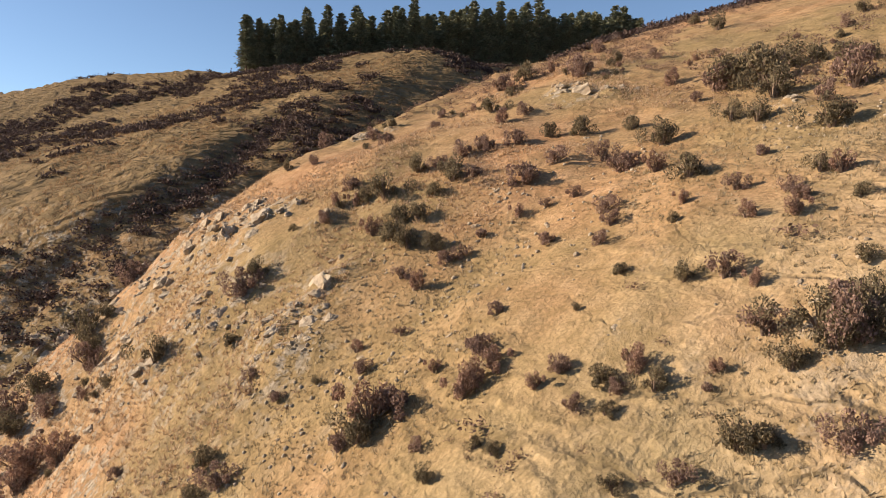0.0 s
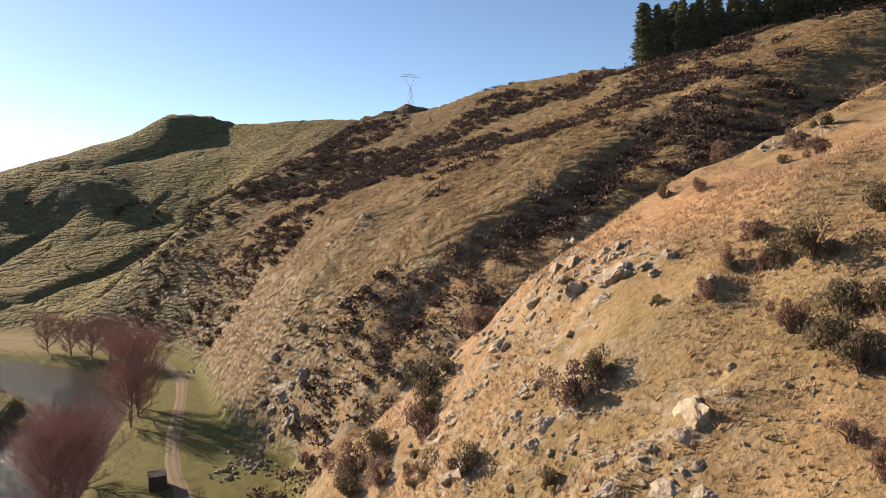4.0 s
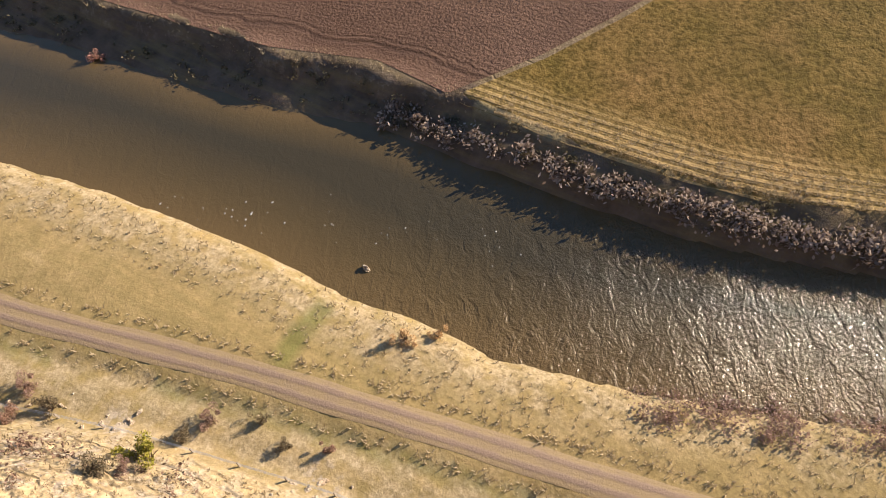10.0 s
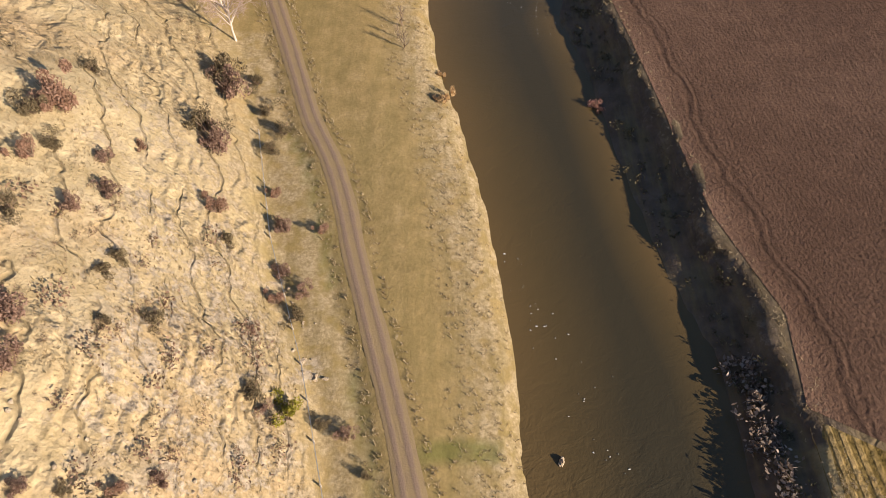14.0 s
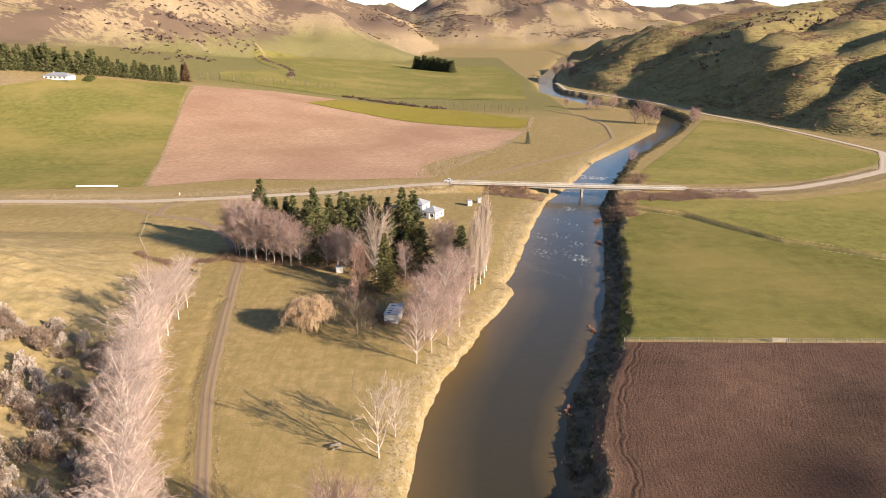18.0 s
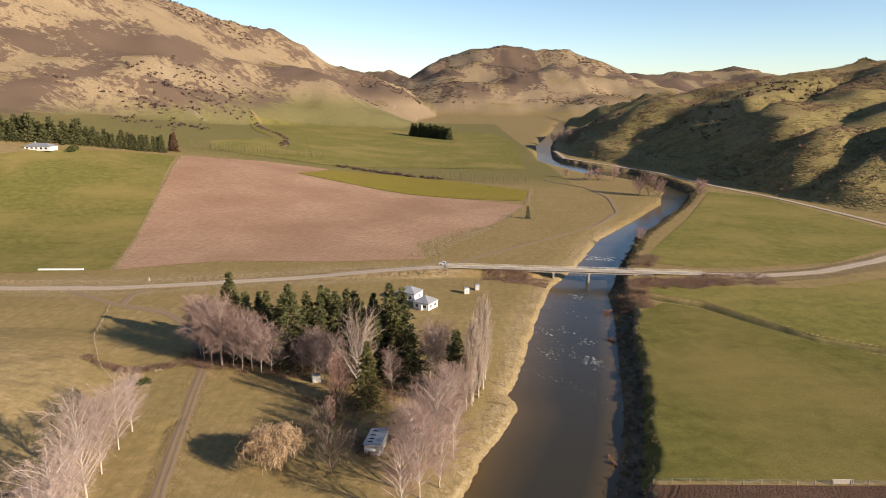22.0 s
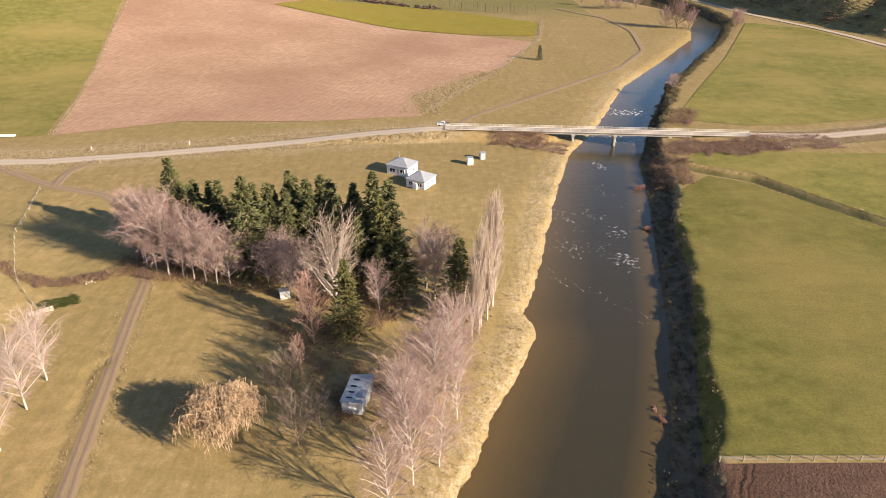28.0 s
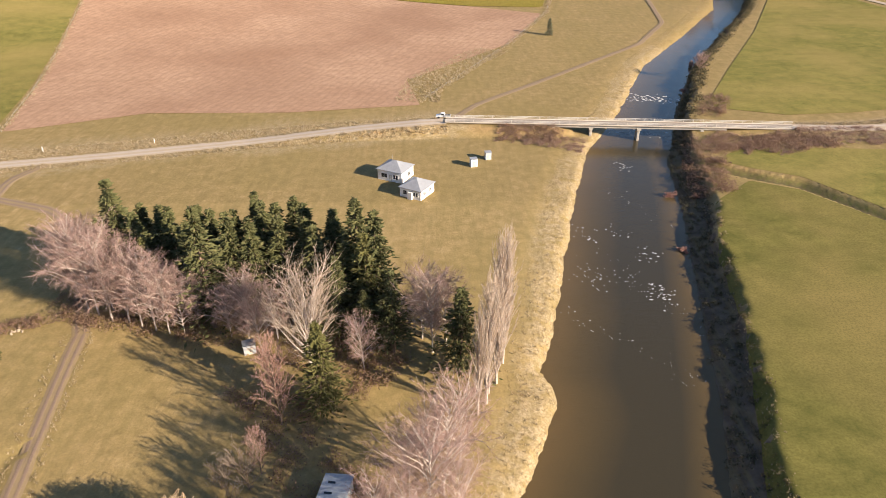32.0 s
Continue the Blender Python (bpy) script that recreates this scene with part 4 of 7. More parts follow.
field("ploughed_field", [(30.5, -3), (31.5, 8), (26.5, 22), (24, 40), (22, 55), (20, 68), (22, 79), (29, 92), (28, 105), (35, 127), (44, 147),
      (110, 147.5), (260, 148), (420, 150), (420, -10), (200, -24), (125, -27), (100, -25.5), (73, -22), (57, -16), (43, -10)],
      SOIL_EAST, "red-brown ploughed field above the river bank")
field("crop_field", [(30.5, -4), (43, -11), (57, -17), (73, -23), (100, -26.5), (125, -28), (200, -25), (420, -11), (520, -60), (520, -120), (420, -128),
      (330, -135), (246, -143), (214, -146.5), (197, -147), (175, -153), (147, -166), (128, -173), (108, -181), (97, -175), (88, -166), (85, -156), (84, -145), (81, -131), (77.5, -117), (75, -108),
      (71, -99), (67, -91), (61, -84.5), (53, -79), (47, -70), (42, -61), (37, -52), (33, -41), (31, -30), (30, -16)], CROP, "olive-green winter crop grazed short beside the ploughed field")
field("ploughed_field", [(109, -182.5), (129, -174.5), (148, -167.5), (176, -154.5), (198, -148.5), (215, -148), (247, -144.5), (330, -136.5), (420, -129.5), (520, -121.5), (600, -130), (600, -212),
      (430, -199), (350, -194), (300, -190), (252, -191), (224, -194), (191, -197), (169, -198.5), (143, -198), (122, -191)], SOIL_EAST, "dark brown grazed-out field beside the river bend")
# PASTURE's turf with its colours about a fifth darker
PADDOCK = turf_material("darker_pasture", (0.104, 0.1, 0.028), (0.162, 0.143, 0.042), (0.222, 0.17, 0.062), 2.2, 0.04, 0.4)
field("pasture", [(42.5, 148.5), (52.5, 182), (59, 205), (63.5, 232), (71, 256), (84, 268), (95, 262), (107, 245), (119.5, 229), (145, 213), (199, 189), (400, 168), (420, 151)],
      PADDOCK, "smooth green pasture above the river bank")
field("pasture", [(80, 282), (90, 291), (150, 288), (205, 311), (260, 338), (420, 420), (420, 174), (201, 194), (148, 218), (123, 234), (111, 251), (99, 270), (88, 276)],
      PASTURE, "green pasture between ditch and gravel road")
field("pasture", [(92, 328), (116, 373), (152, 438), (206, 548), (237, 526), (257, 395), (236, 368), (184, 331), (139, 321), (116, 319)],
      PASTURE, "green pasture beyond the bridge")
field("ploughed_field", [(-142, 314), (-101, 331), (-51, 331), (-6, 338), (-12, 368), (34, 425), (57, 490), (19, 508), (-24, 521), (-65, 546), (-115, 569), (-94, 616),
      (-150, 612), (-207, 577), (-174, 434)], SOIL_NORTH, "pale brown bare field with scattered clods")
field("crop_strip", [(-115, 571), (-65, 548), (-24, 523), (19, 510), (59, 507), (68, 555), (7, 605), (-44, 622), (-94, 614)], STRIP, "yellow-green strip of standing crop")
field("pasture", [(-210, 572), (-145, 314), (-173, 309), (-202, 306), (-420, 300), (-420, 470), (-318, 494), (-278, 540)], PASTURE, "bright green pasture beside the shelter belt")
field("pasture", [(-206, 640), (-225, 700), (-190, 820), (-235, 900), (-285, 1060), (-210, 1150), (-60, 1220), (90, 1200), (104, 980), (82, 700), (-14, 690), (-97, 642)], PASTURE, "green terrace pasture under the mountain")

ribbon("farm_track", TRACK, 3.0, TRACK_GRAVEL, "narrow two-rut gravel farm track through dry grass")
ribbon("gravel_road", ROAD_WEST, 5.6, ROAD_GRAVEL, "pale gravel road leading to the bridge")
ribbon("gravel_road", ROAD_EAST, 5.6, ROAD_GRAVEL, "pale gravel road leaving the bridge")
ribbon("gravel_road", [(233, 354), (252, 385), (266, 410), (257, 463), (243, 528), (222, 582), (200, 671), (173, 722), (136, 785), (140, 900)], 4.6, ROAD_GRAVEL, "gravel road along the foot of the hills")
ribbon("farm_drive", [(-147, 283), (-130, 272), (-117, 264), (-97, 257), (-80, 236), (-67, 205)], 3.2, TRACK_GRAVEL, "worn farm drive under the trees", 0.09)
ribbon("farm_drive", [(-114, 287), (-119, 276), (-117, 265)], 3.2, TRACK_GRAVEL, "short gravel fork of the farm drive", 0.11)
ribbon("field_track", [(3, 318), (14, 338), (49, 374), (93, 422), (116, 466), (124, 526), (118, 575), (90, 620)], 2.8, TRACK_GRAVEL, "faint wheel track across the river flat")
ribbon("creek", [(-290, 1085), (-268, 1060), (-240, 958), (-205, 880), (-183, 840), (-170, 790), (-162, 738)], 5.0, GROUND, "dark winding creek line through the pasture", 0.1, 4.0, 0.6, "creek")

# ---- helpers for things ----
def link(name, verts, faces, material, parent=None, label="", smooth=False):
    me = bpy.data.meshes.new(name)
    me.from_pydata([tuple(v) for v in verts], [], faces)
    if smooth:
        me.polygons.foreach_set("use_smooth", np.ones(len(me.polygons), bool))
    me.materials.append(material)
    ob = new(name, me)
    if parent is not None:
        ob.parent = parent
    return tagged(ob, label)


def part(name, bm, material, parent, label=""):
    me = bpy.data.meshes.new(name)
    bm.to_mesh(me)
    bm.free()
    me.materials.append(material)
    ob = new(name, me)
    ob.parent = parent
    return tagged(ob, label)


def thing(name, m, label, category, group=""):
    ob = new(name)
    ob.empty_display_size = 0.5
    ob.matrix_basis = m
    return tagged(ob, label, category, group)


def block(size, at=(0, 0, 0), turn=0.0, bevel=0.0):
    """A box that stands on at, as a bmesh."""
    bm = bmesh.new()
    bmesh.ops.create_cube(bm, size=1)
    bmesh.ops.scale(bm, vec=size, verts=bm.verts)
    bmesh.ops.translate(bm, vec=(0, 0, size[2] / 2), verts=bm.verts)
    if bevel:
        bmesh.ops.bevel(bm, geom=bm.edges[:], offset=bevel, segments=1, affect="EDGES")
    bmesh.ops.transform(bm, matrix=pose(*at, 0, 0, turn), verts=bm.verts)
    return bm


def plain(name, col, rough=0.8, grain=3.0, vary=0.3, metal=0.0, bumpy=0.3):
    n = Nodes(name)
    p = n.local()
    a, b = n.noise(p, grain, 5, 0.65), n.noise(p, grain * 0.17, 3)
    c = n.mix(n.range(a, 0.3, 0.75), tuple(v * (1 - vary) for v in col), tuple(min(1, v * (1 + vary * 0.6)) for v in col))
    c = n.mix(n.range(b, 0.45, 0.7, 0.0, 0.5), c, tuple(v * (1 - vary) for v in col))
    return n.end(c, rough, n.bump(a, bumpy, 0.05), 0.3, Metallic=metal)


def leafy(name, cols, rough=0.8, through_light=0.35):
    """Foliage or twigs: colour by island and by object."""
    n = Nodes(name)
    g = n.add("NewGeometry")
    o = n.add("ObjectInfo")
    c = n.ramp(g.outputs["Random Per Island"], [(k / (len(cols) - 1), c) for k, c in enumerate(cols)])
    c = n.mix(n.math("MULTIPLY", o.outputs["Random"], 0.35), c, cols[0])
    n.end(c, rough, None, 0.1)
    thin = n.add("BsdfTranslucent", Color=c)
    both = n.add("MixShader", Fac=through_light)
    n.tree.links.new(n.bsdf.outputs[0], both.inputs[1])
    n.tree.links.new(thin.outputs[0], both.inputs[2])
    n.tree.links.new(both.outputs[0], n.tree.nodes["Material Output"].inputs["Surface"])
    return n.mat


class Sticks:
    """Tapered sticks gathered into one mesh."""

    def __init__(self):
        self.verts, self.faces = [], []

    def add(self, p, q, r, s, sides=3):
        p, q = Vector(p), Vector(q)
        way = (q - p)
        if way.length < 1e-5:
            return
        u = way.orthogonal().normalized()
        v = way.normalized().cross(u)
        base = len(self.verts)
        ring = [(math.cos(6.2832 * k / sides), math.sin(6.2832 * k / sides)) for k in range(sides)]
        self.verts += [p + (u * c + v * d) * r for c, d in ring]
        if s <= 0.003:
            self.verts.append(q)
            self.faces += [(base + k, base + (k + 1) % sides, base + sides) for k in range(sides)]
        else:
            self.verts += [q + (u * c + v * d) * s for c, d in ring]
            self.faces += [(base + k, base + (k + 1) % sides, base + sides + (k + 1) % sides, base + sides + k) for k in range(sides)]

    def bend(self, pts, r, s, sides=3):
        for k in range(len(pts) - 1):
            a, b = r + (s - r) * k / (len(pts) - 1), r + (s - r) * (k + 1) / (len(pts) - 1)
            self.add(pts[k], pts[k + 1], a, b, sides)


def any_way(rng):
    v = Vector((rng.gauss(0, 1), rng.gauss(0, 1), rng.gauss(0, 1)))
    return v.normalized()

# ---- trees ----
WHITE_BARK = plain("white_birch_bark", (0.52, 0.45, 0.4), 0.85, 4.0, 0.2)
PALE_BARK = plain("pale_bark", (0.5, 0.42, 0.36), 0.85, 4.0, 0.35)
BROWN_BARK = plain("brown_bark", (0.2, 0.14, 0.1), 0.9, 4.0, 0.35)
PINK_TWIGS = leafy("pinkish_bare_twigs", [(0.3, 0.195, 0.17), (0.43, 0.3, 0.262), (0.53, 0.4, 0.355)])
PALE_TWIGS = leafy("pale_bare_twigs", [(0.4, 0.31, 0.24), (0.55, 0.45, 0.36), (0.62, 0.52, 0.43)])
POPLAR_TWIGS = leafy("pale_pinkish_twigs", [(0.28, 0.2, 0.175), (0.4, 0.305, 0.268), (0.5, 0.4, 0.355)], 0.8, 0.15)
RED_TWIGS = leafy("red_brown_twigs", [(0.34, 0.2, 0.165), (0.48, 0.3, 0.255), (0.56, 0.39, 0.335)])
GOLD_TWIGS = leafy("golden_willow_twigs", [(0.33, 0.22, 0.135), (0.49, 0.35, 0.22), (0.6, 0.46, 0.31)])
GREY_TWIGS = leafy("grey_brown_twigs", [(0.2, 0.15, 0.12), (0.3, 0.24, 0.19), (0.36, 0.29, 0.23)])
NEEDLES = leafy("dark_conifer_needles", [(0.072, 0.078, 0.033), (0.12, 0.125, 0.053), (0.19, 0.178, 0.08)])
NEEDLES_GOLD = leafy("yellow_green_needles", [(0.09, 0.09, 0.032), (0.15, 0.142, 0.052), (0.21, 0.19, 0.075)])
PINE_NEEDLES = leafy("pine_needles", [(0.16, 0.165, 0.105), (0.25, 0.25, 0.16), (0.36, 0.35, 0.225)], 0.8, 0.5)


def bare_tree(name, seed, high, wide, shape, bark, twigs, limbs=26, subs=8, fine=9, thick=0.03, label="", stems=1):
    """A leafless tree: trunk and limbs as one part, the haze of twigs as the crown."""
    rng = random.Random(seed)
    wood, haze = Sticks(), Sticks()
    for stem in range(stems):
        lean = Vector((rng.uniform(-1, 1), rng.uniform(-1, 1), 0)) * (0.16 if stems > 1 else 0.03)
        knots = [Vector((0, 0, -0.3))]
        for k in range(1, 9):
            knots.append(Vector((lean.x * high * k / 8 + rng.uniform(-0.12, 0.12), lean.y * high * k / 8 + rng.uniform(-0.12, 0.12), high * {"broad": 0.7, "birch": 0.86}.get(shape, 0.94) * k / 8)))
        base = high * (0.008 if shape == "birch" else 0.01) + 0.03
        wood.bend(knots, base, 0.03, 7)
        for n in range(limbs // stems):
            f = 0.08 + 0.9 * (n + rng.random()) / (limbs // stems)
            if shape == "broad":
                f = 0.12 + 0.6 * (n + rng.random()) / (limbs // stems)
            at = knots[0].lerp(knots[-1], f) + Vector((0, 0, 0.3 * (1 - f)))
            turn = n * 2.399 + rng.uniform(-0.5, 0.5)
            if shape == "column":
                reach, rise = wide * (0.55 + 0.45 * math.sin(math.pi * min(1, f + 0.2))), 4.2
                size = min(high * 0.33, reach * 3.5)
            elif shape == "birch":
                f = 0.16 + 0.82 * (f - 0.08) / 0.9
                at = knots[0].lerp(knots[-1], f) + Vector((0, 0, 0.3 * (1 - f)))
                reach, rise = wide * math.sin(math.pi * min(1, 0.12 + 0.8 * f)) ** 0.6, 1.1 + 0.7 * f
                size = reach * 1.45
            elif shape == "broad":
                reach, rise = wide * (1.05 - 0.4 * abs(f - 0.3)), 1.0 + 1.8 * f
                size = reach * 1.5
            elif shape == "round":
                reach, rise = wide * math.sqrt(max(0.05, 1 - (2 * f - 0.95) ** 2)), 0.25 + 1.1 * f
                size = reach * 1.25
            else:
                reach, rise = wide * (math.sin(math.pi * min(1, 0.22 + 0.76 * f)) ** 0.7), 0.7 + 1.3 * f
                size = reach * 1.5
            size *= rng.uniform(0.75, 1.15)
            way = Vector((math.cos(turn), math.sin(turn), rise)).normalized()
            pts, here = [at], at
            for k in range(5):
                way = (way + any_way(rng) * 0.14 + Vector((0, 0, {"weep": -0.22, "birch": -0.05}.get(shape, 0.1)))).normalized()
                here = here + way * size / 5
                pts.append(here)
            wood.bend(pts, base * 0.45 * (1 - 0.6 * f) + 0.02, 0.02, 5)
            for s in range(subs):
                g = 0.2 + 0.8 * (s + rng.random()) / subs
                i = min(4, int(g * 5))
                root = pts[i].lerp(pts[i + 1], g * 5 - i)
                out = (way * 0.8 + any_way(rng) * (0.85 if shape != "column" else 0.3) + Vector((0, 0, {"weep": -0.5, "birch": 0.0}.get(shape, 0.35)))).normalized()
                long = size * rng.uniform(0.2, 0.42)
                tip = root + out * long
                haze.add(root, tip, thick * 0.9, thick * 0.5)
                for q in range(fine):
                    a = root.lerp(tip, rng.uniform(0.15, 1))
                    if shape == "weep":
                        d = Vector((rng.gauss(0, 0.35), rng.gauss(0, 0.35), -1))
                        mid_p = a + Vector((d.x, d.y, -0.1)) * long * 0.35
                        haze.add(a, mid_p, thick * 0.6, thick * 0.45)
                        haze.add(mid_p, mid_p + d * long * rng.uniform(0.5, 1.1), thick * 0.45, 0)
                    else:
                        d = (out * 0.9 + any_way(rng) * (0.8 if shape != "column" else 0.3) + Vector((0, 0, -0.3 if shape == "birch" else 0.3))).normalized()
                        haze.add(a, a + d * long * rng.uniform(0.3, 0.7), thick * 0.55, 0)
    root = thing(name, Matrix(), label, "tree")
    link("trunk", wood.verts, wood.faces, bark, root)
    link("crown", haze.verts, haze.faces, twigs, root)
    return root


def conifer(name, seed, high, wide, needles, label, whorls=26, arms=8, sprays=6, low=0.1, ragged=0.3, size=0.95, power=0.95):
    rng = random.Random(seed)
    wood = Sticks()
    wood.bend([Vector((0, 0, -0.3)), Vector((0.1, 0, high * 0.5)), Vector((0, 0.1, high))], high * 0.016 + 0.05, 0.03, 7)
    verts, faces = [], []
    for w in range(whorls):
        f = low + (1 - low) * (w + rng.random() * 0.6) / whorls
        reach = wide * (1 - f) ** power * rng.uniform(1 - ragged, 1 + ragged * 0.5) + 0.25
        for k in range(arms):
            if rng.random() < 0.16:
                continue
            turn = 6.2832 * (k + rng.random()) / arms
            out = Vector((math.cos(turn), math.sin(turn), 0))
            span = reach * rng.uniform(0.7, 1.15)
            wood.add((0, 0, f * high), Vector((0, 0, f * high)) + out * span * 0.9 + Vector((0, 0, -0.18 * span)), 0.05, 0.01)
            for s in range(sprays):
                g = (s + 0.4 + rng.random() * 0.6) / sprays
                at = Vector((0, 0, f * high)) + out * span * g + Vector((0, 0, -0.3 * span * g * g + rng.uniform(-0.2, 0.25)))
                at += Vector((-out.y, out.x, 0)) * span * 0.34 * rng.uniform(-1, 1) * (1.15 - 0.5 * g)
                d = (out + any_way(rng) * 0.55 + Vector((0, 0, 0.05))).normalized()
                side = d.cross(any_way(rng)).normalized()
                long, broad = size * rng.uniform(0.7, 1.5), size * rng.uniform(0.13, 0.28)
                b = len(verts)
                up = d.cross(side) * broad * 0.5
                verts += [at - d * long * 0.4, at + side * broad + up * 0.4, at + d * long * 0.6, at - side * broad + up * 0.4, at + up * 1.4, at - up * 0.8]
                faces += [(b, b + 1, b + 4), (b + 1, b + 2, b + 4), (b + 2, b + 3, b + 4), (b + 3, b, b + 4), (b, b + 5, b + 1), (b + 1, b + 5, b + 2), (b + 2, b + 5, b + 3), (b + 3, b + 5, b)]
    root = thing(name, Matrix(), label, "tree")
    link("trunk", wood.verts, wood.faces, BROWN_BARK, root)
    link("crown", verts, faces, needles, root)
    return root


def stand(ob, x, y, scale=1.0, turn=None, tall=1.0, rng=random.Random(77), sink=0.0):
    """The pose of a thing on the ground."""
    t = rng.uniform(0, 360) if turn is None else turn
    return Matrix.LocRotScale((x, y, float(ground_z(x, y)) - sink), Euler((0, 0, radians(t))), (scale, scale, scale * tall))


def plant(kinds, places, group="", label="", grow=1.25):
    """Puts copies of the kinds in turn at places of (x, y, scale); the first copy of each kind is the model itself."""
    rng = random.Random(5)
    fresh = list(kinds)
    for n, (x, y, s) in enumerate(places):
        kind = kinds[n % len(kinds)]
        m = stand(kind, x, y, s * grow, tall=rng.uniform(0.9, 1.12), rng=rng)
        if kind in fresh:
            fresh.remove(kind)
            kind.matrix_basis = m
            ob = kind
        else:
            ob = copy_thing(kind, m)
            ob.matrix_basis = m
        tagged(ob, label, "", group)


poplars = [bare_tree("bare_poplar", 10 + k, 17, 4.5, "birch", WHITE_BARK, POPLAR_TWIGS, 46, 11, 13, 0.023, "leafless pale-barked poplar with pinkish twigs beside the track") for k in range(4)]
plant(poplars, [(-38.5, 58, 0.85), (-42, 66, 0.95), (-45, 74, 1.0), (-48, 80, 0.85), (-50.5, 87, 0.9), (-53, 94, 1.05), (-56, 101, 0.95), (-58, 108, 0.9), (-61.5, 116, 1.0), (-64, 124, 1.0), (-66, 133, 0.85),
                (-68, 142, 1.0), (-70, 152, 0.8), (-71, 162, 0.85), (-71.5, 170, 0.75)], "row of bare poplars beside the track")
birches = [bare_tree("bare_birch", 20 + k, 14, 4.0, "birch", WHITE_BARK, PINK_TWIGS, 36, 11, 12, 0.021, "leafless silver birch with pink-grey twigs on the river bank") for k in range(3)]
plant(birches, [(-6.5, 139, 0.85), (-3, 145, 0.9), (-5, 151, 0.95), (-2, 156, 0.9), (0, 161, 1.0), (2, 167, 1.0), (4.5, 172, 0.95), (-3.5, 164, 0.85), (1, 149, 0.8), (-1, 170, 0.85), (4, 160, 0.75), (-7, 157, 0.8)], "birches along the river")
red_birch = [bare_tree("bare_birch", 31 + k, 14, 4.2, "birch", WHITE_BARK, PINK_TWIGS, 32, 11, 13, 0.024, "slender leafless birch at the edge of the clump") for k in range(3)]
plant(red_birch, [(-69, 213, 1.05), (-66, 211, 1.1), (-62.5, 209, 1.1), (-59, 208.5, 1.0), (-56, 207, 0.9), (-53, 206, 0.9), (-50, 205, 0.85), (-47, 204.5, 0.75), (-72, 221, 1.05), (-71, 216, 0.95), (-64, 213, 1.0), (-76, 230, 0.6),
                  (0, 199, 1.0), (2.5, 201, 0.95), (-2, 203, 0.9), (-12, 194, 0.6), (-38, 204, 0.65), (-34, 202, 0.75), (-31, 199, 0.7), (-29, 203, 0.7), (-35, 206, 0.7), (-45, 207, 0.8), (-54, 210, 0.85)], "birches round the clump")
brown_tree = bare_tree("bare_larch", 41, 12, 2.8, "oval", BROWN_BARK, RED_TWIGS, 30, 8, 9, 0.03, "red-brown leafless larch in front of the clump")
plant([brown_tree], [(-24, 181, 1.0), (-26, 186, 0.9), (-25, 171, 0.6)], "larches before the clump")
big_tree = bare_tree("bare_beech", 51, 22, 6.8, "broad", WHITE_BARK, PALE_TWIGS, 34, 9, 7, 0.045, "large spreading leafless tree with cream-white limbs")
plant([big_tree], [(-21, 193, 1.0)], grow=1.1)
lombardy = bare_tree("lombardy_poplar", 61, 21, 1.9, "column", PALE_BARK, PALE_TWIGS, 60, 9, 9, 0.026, "narrow upright leafless lombardy poplar")
plant([lombardy], [(7.5, 183, 0.72), (9, 185.5, 0.78), (9.5, 188, 0.8), (11, 190.5, 0.82), (11, 193.5, 0.85), (12.5, 196, 0.85), (12.5, 199.5, 0.85), (13.5, 202.5, 0.8)], "lombardy poplars by the river")


def weeping_willow(seed, high, wide):
    """A wide dome of arching limbs with curtains of hanging twigs."""
    rng = random.Random(seed)
    wood, haze = Sticks(), Sticks()
    wood.bend([Vector((0, 0, -0.3)), Vector((0.1, 0, 1.2)), Vector((0, 0.1, 2.4))], 0.5, 0.35, 8)
    for n in range(90):
        turn, r = n * 2.399, wide * math.sqrt((n + 0.5) / 90) * rng.uniform(0.85, 1.05)
        top = high * (1 - 0.5 * (r / wide) ** 2) * rng.uniform(0.86, 1.04)
        lump = 1 + 0.12 * math.sin(3 * turn + 1) + 0.1 * math.sin(5 * turn)
        tip = Vector((math.cos(turn) * r * lump, math.sin(turn) * r * lump, top))
        pts = [Vector((0, 0, 2.0)).lerp(tip, k / 5) + Vector((0, 0, 1.6 * math.sin(math.pi * k / 5) * r / wide)) for k in range(6)]
        wood.bend(pts, 0.13, 0.03, 4)
        for s in range(22):
            g = rng.uniform(0.55, 1)
            i = min(4, int(g * 5))
            a = pts[i].lerp(pts[i + 1], g * 5 - i) + any_way(rng) * 0.35
            b = a + Vector((rng.gauss(0, 0.55) + math.cos(turn) * 0.4, rng.gauss(0, 0.55) + math.sin(turn) * 0.4, rng.uniform(-0.1, 0.5)))
            c = b + Vector((rng.gauss(0, 0.35), rng.gauss(0, 0.35), -rng.uniform(0.5, 1.3)))
            d = c + Vector((rng.gauss(0, 0.2), rng.gauss(0, 0.2), -rng.uniform(0.5, min(2.6, 0.4 + 0.3 * top))))
            haze.add(a, b, 0.035, 0.03)
            haze.add(b, c, 0.03, 0.025)
            haze.add(c, d, 0.025, 0)
            for q in range(3):
                e = b.lerp(c, rng.random())
                haze.add(e, e + Vector((rng.gauss(0, 0.3), rng.gauss(0, 0.3), -rng.uniform(0.3, 1.0))), 0.024, 0)
    root = thing("golden_willow", Matrix(), "golden-twigged weeping willow without leaves on pasture", "tree")
    link("trunk", wood.verts, wood.faces, BROWN_BARK, root)
    link("crown", haze.verts, haze.faces, GOLD_TWIGS, root)
    return root


